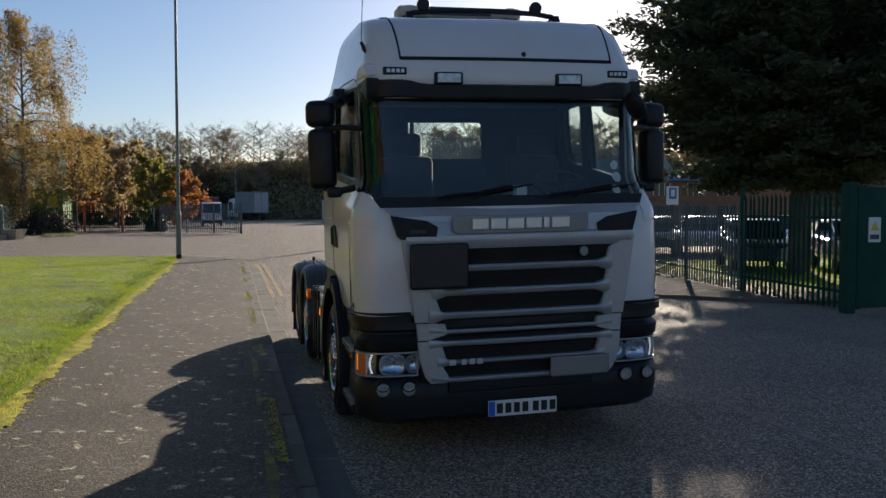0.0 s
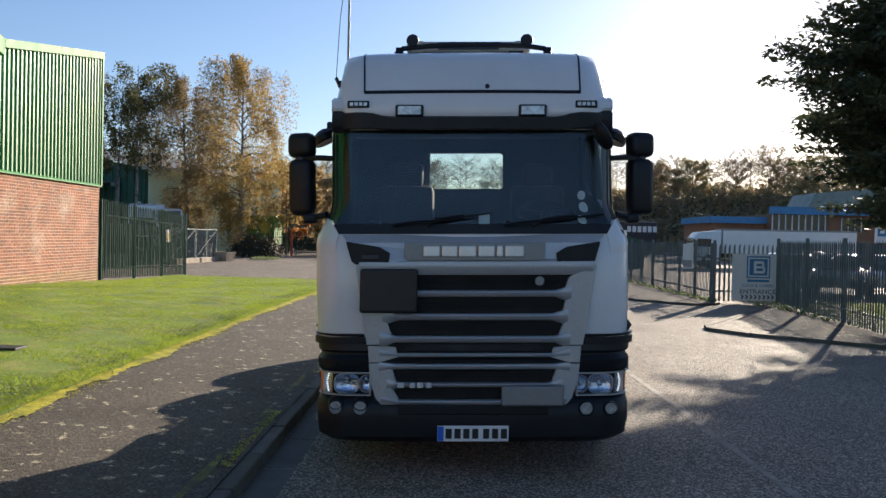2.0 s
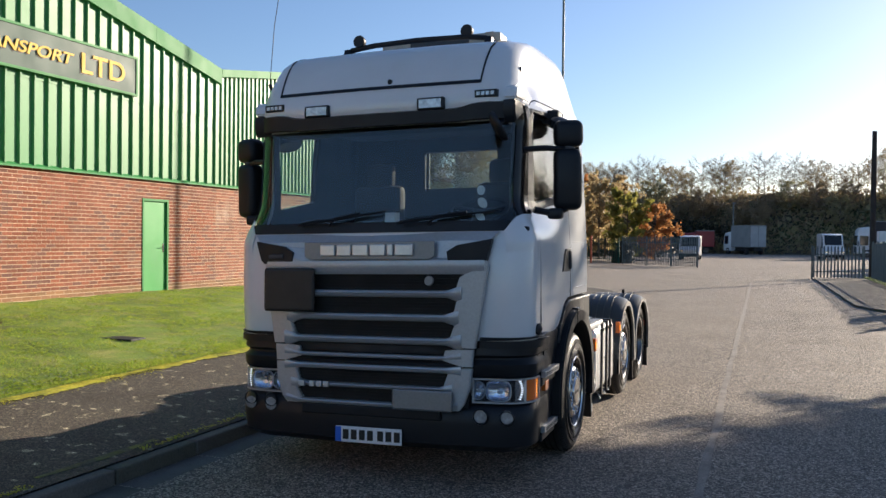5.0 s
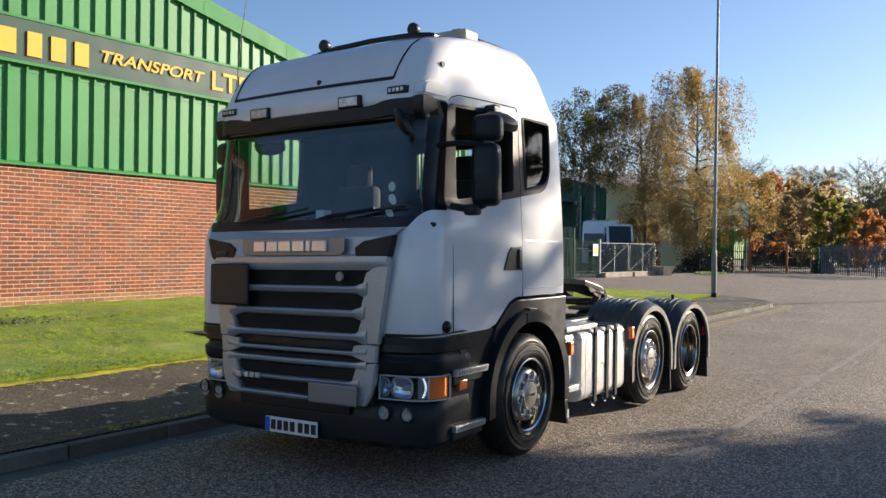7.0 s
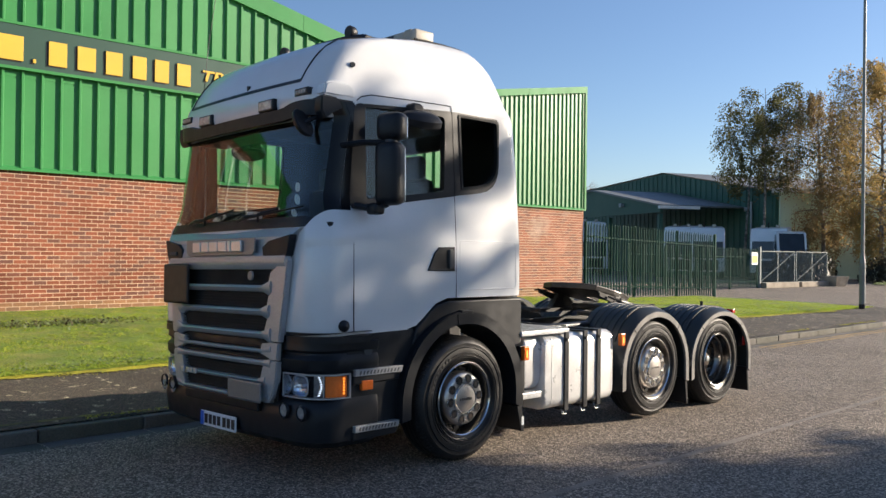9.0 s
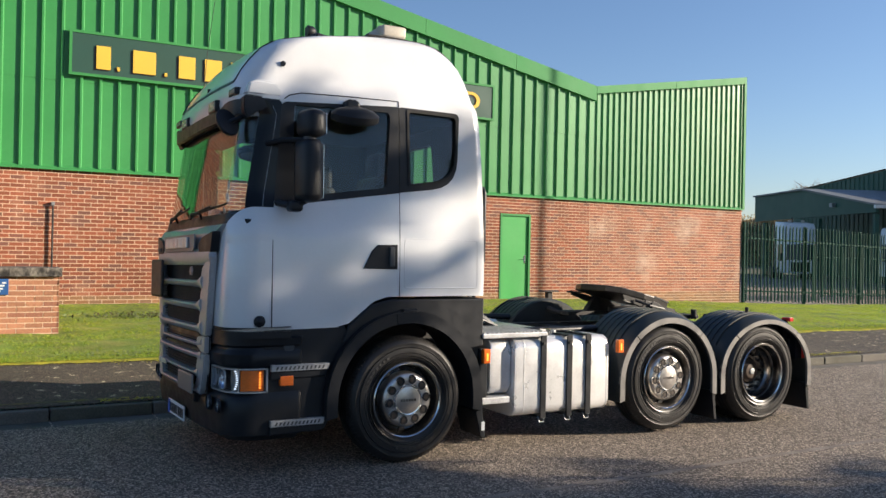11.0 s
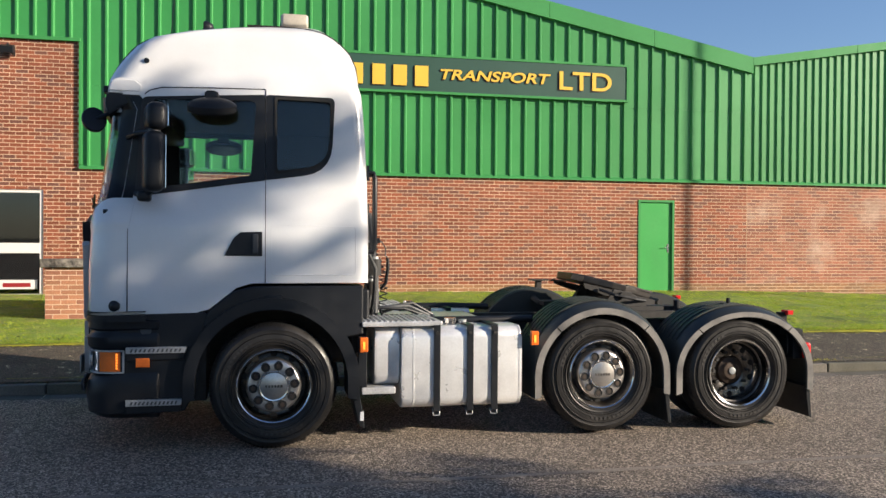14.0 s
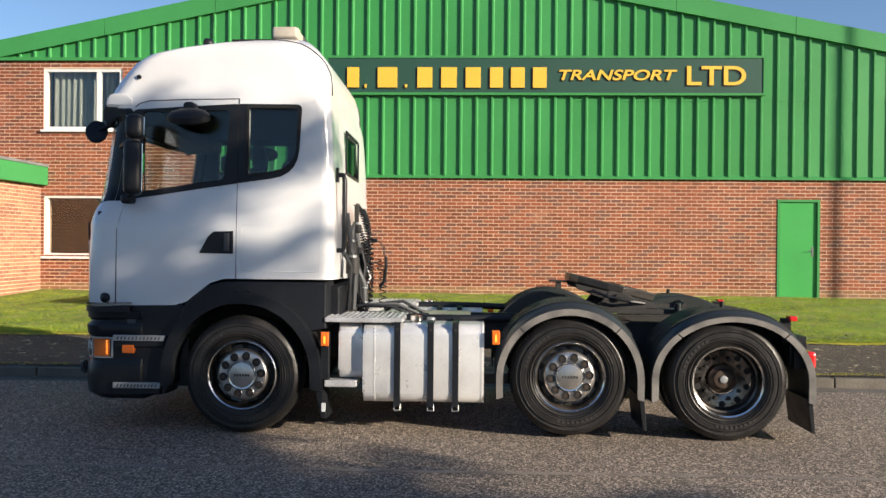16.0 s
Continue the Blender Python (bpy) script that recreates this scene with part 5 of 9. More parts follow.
# upper nose panel with lettering bars and the dark corner vents
nose = part("nose_panel", bm_prism([(-1.015, 1.795), (1.015, 1.795), (0.93, 1.735), (0.88, 1.595), (0.60, 1.595), (0.56, 1.60), (-0.56, 1.60), (-0.60, 1.595), (-0.88, 1.595), (-0.93, 1.735)], "y", 0.06, 0.0), M["silver"], truck, "satin silver nose panel")
for v in nose.data.vertices:
    v.co.y += 0.05 * (v.co.x / 1.2) ** 2 + 0.055 * smooth01(1.70, 1.80, v.co.z) - 0.006
part("badge_recess", bm_prism([(-0.53, 1.735), (0.50, 1.735), (0.50, 1.63), (0.46, 1.605), (-0.49, 1.605), (-0.53, 1.63)], "y", -0.001, -0.012, 0.004), M["silver_dark"], truck, "darker recessed badge panel")
for k, (a, b) in enumerate(((-0.435, -0.315), (-0.30, -0.185), (-0.175, -0.05), (-0.035, 0.085), (0.10, 0.145), (0.16, 0.30))):
    part("badge_bar", bm_box(a + 0.045, b + 0.045, -0.035, -0.010, 1.632, 1.715, 0.008), M["letter_silver"], truck, "raised plain silver bar")
for s in (1, -1):
    v = part("corner_vent", bm_prism([(s * 0.63, 1.575), (s * 0.62, 1.66), (s * 0.70, 1.705), (s * 0.955, 1.745), (s * 0.91, 1.60), (s * 0.88, 1.575)], "y", 0.05, -0.012, 0.004), M["plastic"], truck, "black corner air vent")
    for q in v.data.vertices:
        q.co.y += 0.05 * (q.co.x / 1.2) ** 2
part("sensor", bm_box(-0.84, -0.72, -0.005, 0.012, 1.615, 1.645, 0.004), M["plastic_grey"], truck)
part("cover_plate", bm_box(-0.845, -0.425, -0.058, -0.030, 1.225, 1.545, 0.02, 3), M["dark_plate"], truck, "dark brown square plate over the grille")
part("number_cover", bm_box(0.20, 0.655, -0.045, -0.030, 0.545, 0.69, 0.012), M["silver_dark"], truck, "plain silver cover plate on the lower grille")
bd = part("round_badge", bm_revolve([(0.0, 0.0), (0.0, 0.036), (0.012, 0.031), (0.012, 0.0)], (0.463, -0.012, 1.455), (0, -1, 0), 20), M["silver_dark"], truck, "small chrome badge")
for a, b in ((-0.56, -0.51), (-0.47, -0.43), (-0.415, -0.37), (-0.355, -0.31)):
    part("model_bar", bm_box(a, b, -0.035, -0.018, 0.675, 0.715, 0.004), M["letter_silver"], truck)

# ---- bumper, headlamps, steps ----
BUMP = [
    (0.25, 0.10, 1.10, 0.60, 0.20, 0.03, 0.06),
    (0.30, 0.03, 1.17, 0.62, 0.22, 0.03, 0.07),
    (0.44, 0.015, 1.185, 0.62, 0.22, 0.03, 0.07),
    (0.53, 0.025, 1.185, 0.62, 0.22, 0.03, 0.07),
    (0.575, 0.05, 1.175, 0.62, 0.22, 0.03, 0.07),
    (0.60, 0.09, 1.165, 0.62, 0.22, 0.03, 0.07),
]
def super_ring(power, n):
    """Unit outline between an ellipse (2) and a rounded box (4)."""
    out = []
    for k in range(n):
        c, d = math.cos(math.tau * k / n), math.sin(math.tau * k / n)
        out.append((math.copysign(abs(c) ** (2 / power), c), math.copysign(abs(d) ** (2 / power), d)))
    return out


def reflector(x, y, z, hw, hh, deep, power, n):
    """Faceted lamp reflector that opens to the front."""
    bm = bmesh.new()
    ring = super_ring(power, n)
    rows = [[bm.verts.new((x + hw * f * c, y + g * deep, z + hh * f * d)) for c, d in ring] for f, g in ((1.0, 0.0), (0.92, 0.42), (0.74, 0.72), (0.5, 0.9), (0.2, 1.0))]
    for a, b in zip(rows, rows[1:]):
        for k in range(n):
            bm.faces.new((a[k], a[(k + 1) % n], b[(k + 1) % n], b[k]))
    bm.faces.new(rows[-1])
    bmesh.ops.recalc_face_normals(bm, faces=bm.faces)
    return bm


bumper = part("bumper", loft(BUMP), M["plastic"], truck, "black plastic front bumper", smooth=True)
part("bumper_core", loft([(0.60, 0.10, 1.14, 0.62, 0.2, 0.03, 0.06), (0.80, 0.10, 1.14, 0.62, 0.2, 0.03, 0.06)]), M["plastic"], bumper)
upper = part("bumper_top", loft([(0.775, 0.05, 1.165, 0.62, 0.2, 0.03, 0.07), (0.80, 0.03, 1.18, 0.62, 0.2, 0.03, 0.07), (0.87, 0.025, 1.185, 0.62, 0.2, 0.03, 0.07), (0.90, 0.05, 1.165, 0.62, 0.2, 0.03, 0.07), (0.915, 0.05, 1.16, 0.62, 0.2, 0.03, 0.07),
                                 (0.935, 0.03, 1.18, 0.62, 0.2, 0.03, 0.07), (0.985, 0.035, 1.185, 0.62, 0.2, 0.03, 0.07), (1.0, 0.07, 1.16, 0.62, 0.2, 0.03, 0.07)]), M["plastic"], bumper, "ribbed black corner mouldings", smooth=True)
part("lip", bm_box(-0.55, 0.55, 0.0, 0.12, 0.47, 0.545, 0.01), M["plastic"], bumper)
for s in (1, -1):
    part("corner_lip", wrap_patch(s, -0.18, 1.26, 1.0355, 1.06, 0.012, 18, 2, 0.06, slope=0.03), M["plastic"], bumper, smooth=True)
    part("corner_lip", wrap_patch(s, -0.18, 1.26, 0.985, 1.034, 0.014, 18, 2, 0.06, form=(0.05, 1.195, 0.20, 0.05)), M["plastic"], bumper, smooth=True)
    part("corner_stub", bm_revolve([(0, 0.0), (0, 0.036), (0.05, 0.042), (0.075, 0.0)], (s * 1.135, 0.305, 1.105), (s, -0.25, 0), 14), M["plastic"], bumper, smooth=True)
    LAMP = (0.045, 1.172, 0.20, 0.07)
    head = part("headlamp", wrap_patch(s, -0.20, 1.085, 0.60, 0.77, -0.066, 18, 2, 0.03, form=LAMP), M["lamp_inner"], truck, "clear wrap-round headlamp with chrome bowls and amber indicator", smooth=True)
    for x, hw, hh, sq, n in ((0.800, 0.050, 0.060, 2.0, 18), (0.945, 0.086, 0.068, 3.2, 24)):
        y = 0.045 + 0.022 + 0.06 * (x / 1.2) ** 2
        bowl = part("lamp_bowl", reflector(s * x, y, 0.686, hw, hh, 0.036, sq, n), M["bowl"], head)
        part("bulb_shield", bm_revolve([(-0.002, 0.0), (0.0, 0.012), (0.012, 0.019), (0.04, 0.017)], (s * x, y + 0.004, 0.686), (0, 1, 0), 14), M["lamp_face"], bowl, smooth=True)
        part("bezel", bm_tube([(s * x + 1.05 * hw * c, y - 0.005, 0.686 + 1.05 * hh * d) for c, d in super_ring(sq, 28)] + [(s * x + 1.05 * hw, y - 0.005, 0.686)], 0.005, 6), M["silver"], head, smooth=True)
    part("led_strip", wrap_patch(s, 0.30, 0.52, 0.612, 0.758, -0.018, 4, 2, 0.02, form=LAMP), M["chrome"], head, smooth=True)
    for k in range(9):
        z = 0.622 + 0.0155 * k
        q = 0.40 + 0.06 * math.sin(math.pi * k / 8)
        part("led", wrap_patch(s, q, q + 0.05, z, z + 0.009, -0.014, 1, 1, 0.01, form=LAMP), M["white_lit"], head)
    part("indicator", wrap_patch(s, 0.58, 1.06, 0.612, 0.758, -0.008, 8, 2, 0.03, form=LAMP), M["amber"], head, "orange indicator lens", smooth=True)
    for k in range(6):
        part("led", wrap_patch(s, 1.015, 1.03, 0.630 + k * 0.0205, 0.642 + k * 0.0205, -0.005, 1, 1, 0.01, form=LAMP), M["amber_lit"], head)
    for za, zb in ((0.598, 0.608), (0.762, 0.772)):
        part("lamp_rim", wrap_patch(s, -0.20, 1.085, za, zb, 0.003, 18, 1, 0.05, form=LAMP), M["silver"], head, smooth=True)
    for pa, pb in ((-0.21, -0.198), (1.07, 1.085), (0.53, 0.555)):
        part("lamp_rim", wrap_patch(s, pa, pb, 0.598, 0.772, 0.003, 2, 1, 0.05, form=LAMP), M["silver"], head)
    lens = part("lamp_glass", wrap_patch(s, -0.20, 0.55, 0.606, 0.764, 0.001, 14, 2, 0.004, form=LAMP), M["lens"], head, smooth=True)
    lens.visible_shadow = False
    for x, r in ((1.02, 0.046), (0.835, 0.048)):
        fy = 0.002 + 0.07 * (x / 1.18) ** 2
        fog = part("fog_lamp", bm_revolve([(0.006, 0.0), (0.003, r * 0.6), (0.004, r)], (s * x, fy - 0.004, 0.515), (0, 1, 0), 24), M["lamp_face"], bumper, "round pale fog lamp", smooth=True)
        part("bezel", bm_revolve([(0.004, r * 0.96), (-0.006, r * 1.05), (0.012, r * 1.22)], (s * x, fy - 0.004, 0.515), (0, 1, 0), 24), M["plastic"], fog, smooth=True)
    # side steps
    part("step_panel", bm_prism([(0.33, 0.30), (0.80, 0.30), (0.86, 0.40), (0.90, 0.78), (0.98, 1.02), (0.95, 1.055), (0.33, 1.04)], "x", s * 0.85, s * 1.165, 0.01), M["plastic"], truck, "black entry step panel")
    for z, a, b in ((0.77, 0.38, 0.82), (0.375, 0.38, 0.79)):
        st = part("step", bm_prism([(a, z - 0.085), (b - 0.02, z - 0.075), (b, z + 0.02), (a, z + 0.02)], "x", s * 1.05, s * 1.19, 0.01), M["plastic"], truck)
        part("tread", bm_prism([(a, z - 0.022), (b - 0.012, z - 0.022), (b, z + 0.024), (a, z + 0.024)], "x", s * 1.06, s * 1.212, 0.004), M["step_tread"], st, "bright perforated metal tread")
        for k in range(12):
            c = a + 0.03 + k * (b - a - 0.06) / 12
            part("tread_tooth", bm_prism([(c, z - 0.012), (c + 0.014, z - 0.012), (c + 0.024, z + 0.012), (c + 0.010, z + 0.012)], "x", s * 1.205, s * 1.2135), M["plastic_grey"], st)
    part("side_marker", bm_box(s * 1.16, s * 1.195, 0.45, 0.55, 0.655, 0.725, 0.005), M["amber"], truck, "small amber side marker")
    part("step_light", bm_cyl((s * 1.15, 0.43, 0.52), (s * 1.175, 0.43, 0.52), 0.03, n=14), M["chrome"], truck)
    part("fuel_cap", bm_cyl((s * 1.15, 0.52, 0.92), (s * 1.172, 0.52, 0.92), 0.04, n=14), M["plastic_grey"], truck)

# number plate: plain bars
plate = part("number_plate", bm_box(-0.262, 0.262, -0.004, 0.008, 0.300, 0.415, 0.003, 1), M["plate_white"], truck, "white number plate with plain dark bars")
plate.location = (0, -0.004, -0.022)
part("plate_band", bm_box(-0.260, -0.215, -0.009, -0.003, 0.304, 0.411), M["plate_blue"], plate)
for k, a in enumerate((-0.20, -0.135, -0.07, -0.005, 0.075, 0.14, 0.205)):
    part("plate_bar", bm_box(a, a + 0.045, -0.0075, -0.003, 0.322, 0.394), M["plate_ink"], plate)

# wipers
for a, b, c in (((-0.30, 0.025, 1.895), (-0.62, 0.055, 1.865), (0.10, 0.050, 1.955)), ((0.48, 0.030, 1.895), (0.20, 0.03, 1.865), (0.94, 0.115, 1.945))):
    w = part("wiper", bm_tube([b, ((b[0] + a[0]) / 2, b[1] - 0.03, (b[2] + a[2]) / 2 + 0.01), a], 0.012, 8), M["plastic"], truck, "black windscreen wiper")
    part("blade", bm_tube([b, a, c], 0.008, 6), M["plastic"], w)
    part("arm", bm_tube([(a[0] - 0.06, a[1] + 0.03, 1.855), (a[0], a[1], a[2] + 0.012), ((a[0] + c[0]) / 2, (a[1] + c[1]) / 2 - 0.012, (a[2] + c[2]) / 2 + 0.016)], 0.010, 8), M["plastic"], w)

# ---- mirrors ----
def shape(cx, cy, cz, sx, sy, sz, turn, bevel):
    bm = bm_box(-sx / 2, sx / 2, -sy / 2, sy / 2, -sz / 2, sz / 2, bevel, 4)
    bmesh.ops.transform(bm, matrix=Matrix.Translation((cx, cy, cz)) @ Euler((0, 0, turn)).to_matrix().to_4x4(), verts=bm.verts)
    return bm


for s in (1, -1):
    mr = part("mirror", shape(s * 1.345, 0.585, 2.175, 0.205, 0.15, 0.45, s * 0.28, 0.055), M["plastic"], truck, "black door mirror housing on two arms", smooth=True)
    part("wide_mirror", shape(s * 1.35, 0.60, 2.51, 0.215, 0.15, 0.20, s * 0.28, 0.055), M["plastic"], mr, smooth=True)
    part("neck", bm_cyl((s * 1.35, 0.585, 2.36), (s * 1.355, 0.60, 2.44), 0.035), M["plastic"], mr)
    part("neck_ring", bm_cyl((s * 1.352, 0.59, 2.392), (s * 1.352, 0.592, 2.412), 0.045), M["plastic_grey"], mr)
    part("mirror_glass", shape(s * 1.325, 0.656, 2.175, 0.165, 0.006, 0.39, s * 0.28, 0.002), M["mirror"], mr)
    part("mirror_glass", shape(s * 1.33, 0.671, 2.51, 0.17, 0.006, 0.15, s * 0.28, 0.002), M["mirror"], mr)
    part("arm", bm_tube([(s * 1.07, 0.37, 2.385), (s * 1.20, 0.45, 2.40), (s * 1.35, 0.585, 2.395)], 0.022, 8), M["plastic"], mr)
    part("arm", bm_tube([(s * 1.13, 0.44, 1.955), (s * 1.27, 0.51, 1.925), (s * 1.34, 0.57, 1.965)], 0.026, 8), M["plastic"], mr)
    part("pivot", shape(s * 1.27, 0.515, 1.925, 0.11, 0.10, 0.08, 0, 0.025), M["plastic"], mr, smooth=True)
# kerb-view mirrors by the door head, front-view mirror under the visor
for s in (1, -1):
    km = part("kerb_mirror", bm_revolve([(-0.055, 0.0), (-0.05, 0.07), (-0.03, 0.13), (0.0, 0.165), (0.045, 0.165), (0.06, 0.15), (0.05, 0.0)], (0, 0, 0), (0, 0, -1), 28), M["plastic"], truck, "black dished kerb mirror over the door", smooth=True)
    km.data.transform(Matrix.Translation((s * 1.325, 0.995, 2.632)) @ Euler((0, s * 0.42, 0)).to_matrix().to_4x4() @ Matrix.Diagonal((0.66, 1.12, 1.0, 1)))
    part("bracket", bm_prism([(0.93, 2.64), (1.06, 2.64), (1.04, 2.735), (1.01, 2.75), (0.96, 2.75), (0.94, 2.735)], "x", s * 1.17, s * 1.30, 0.014), M["plastic"], km)
FMX, FMY, FMZ = 0.965, 0.105, 2.525
fm = part("front_mirror", bm_revolve([(-0.050, 0.0), (-0.046, 0.045), (-0.032, 0.085), (-0.010, 0.108), (0.012, 0.112), (0.022, 0.106), (0.024, 0.0)], (0, 0, 0), (0, 0, 1), 30), M["plastic"], truck, "black oval front mirror hanging below the visor", smooth=True)
fm.data.transform(Matrix.Translation((FMX, FMY, FMZ)) @ Euler((0, radians(62), radians(18))).to_matrix().to_4x4() @ Matrix.Diagonal((1.02, 0.82, 0.85, 1)))
part("bracket", bm_tube([(FMX - 0.02, FMY + 0.20, FMZ + 0.08), (FMX, FMY + 0.10, FMZ + 0.05), (FMX, FMY, FMZ)], 0.017, 8), M["plastic"], fm)

# ---- interior ----
part("dashboard", bm_prism([(0.20, 1.45), (0.20, 1.83), (0.45, 1.86), (0.62, 1.80), (0.66, 1.45)], "x", -1.12, 1.12, 0.02), M["cab_dark"], truck, "dark grey dashboard")
part("cab_floor", bm_box(-1.13, 1.13, 0.25, 2.15, 1.28, 1.33), M["cab_dark"], truck)
part("back_lining", bm_ringplate([(-1.06, 1.74), (1.06, 1.74), (1.06, 2.70), (-1.06, 2.70)], [(-0.42, 2.23), (0.39, 2.23), (0.39, 2.62), (-0.42, 2.62)], "y", 2.13, 2.145), M["cab_dark"], truck, "dark lining of the cab rear")
part("bunk", bm_box(-1.10, 1.10, 1.60, 2.16, 1.40, 1.72, 0.04), M["cab_grey"], truck, "grey bunk across the cab rear")
for x in (0.58, -0.58):
    st = part("driver_seat", bm_box(x - 0.25, x + 0.25, 0.92, 1.42, 1.55, 1.70, 0.05), M["cab_dark"], truck, "dark high-backed cab seat", smooth=True)
    bk = bm_box(x - 0.24, x + 0.24, 1.36, 1.50, 1.64, 2.24, 0.06)
    part("backrest", bk, M["cab_dark"], st, smooth=True)
    part("headrest", bm_box(x - 0.14, x + 0.14, 1.40, 1.50, 2.22, 2.44, 0.05), M["cab_dark"], st, smooth=True)
    part("armrest", bm_box(x - 0.31, x - 0.25, 1.05, 1.42, 1.86, 1.92, 0.02), M["cab_dark"], st)
    part("seat_base", bm_box(x - 0.2, x + 0.2, 0.98, 1.38, 1.33, 1.56), M["cab_dark"], st)
wheel = bmesh.new()
n, k = 36, 8
rings = []
tilt = Euler((radians(28), 0, 0)).to_matrix()
for i in range(n):
    a = 2 * math.pi * i / n
    rings.append([wheel.verts.new(Vector((0.58, 0.74, 1.97)) + tilt @ Vector(((0.225 + 0.016 * math.cos(b)) * math.cos(a), (0.225 + 0.016 * math.cos(b)) * math.sin(a), 0.016 * math.sin(b)))) for b in [2 * math.pi * j / k for j in range(k)]])
for i in range(n):
    skin(wheel, rings[i], rings[(i + 1) % n])
sw = part("steering_wheel", wheel, M["cab_dark"], truck, "black steering wheel", smooth=True)
for a in (0.3, math.pi - 0.3, -math.pi / 2):
    part("spoke", bm_tube([(0.58, 0.74, 1.96), Vector((0.58, 0.74, 1.97)) + tilt @ Vector((0.22 * math.cos(a), 0.22 * math.sin(a), 0))], 0.02, 8), M["cab_dark"], sw)
part("column", bm_cyl((0.58, 0.55, 1.72), (0.58, 0.74, 1.96), 0.045), M["cab_dark"], sw)
part("headlining", loft([(2.735, 0.42, 1.12, 2.13, 0.2, 0.1, 0.03), (2.755, 0.42, 1.12, 2.13, 0.2, 0.1, 0.03)]), M["cab_pale"], truck)
part("overhead_shelf", bm_box(-1.08, 1.08, 0.30, 0.62, 2.58, 2.72, 0.02), M["cab_dark"], truck)
part("paper", bm_box(0.02, 0.10, 0.215, 0.30, 1.865, 1.95), M["sign_white"], truck, "white paper slip behind the screen")
for x, z, r in ((0.95, 2.00, 0.038), (0.94, 2.09, 0.034), (0.90, 1.905, 0.034)):
    part("screen_disc", bm_cyl((x, front_y(x, z) + 0.012, z), (x, front_y(x, z) + 0.015, z), r, n=20), M["sign_white"], truck, "round paper disc on the screen")

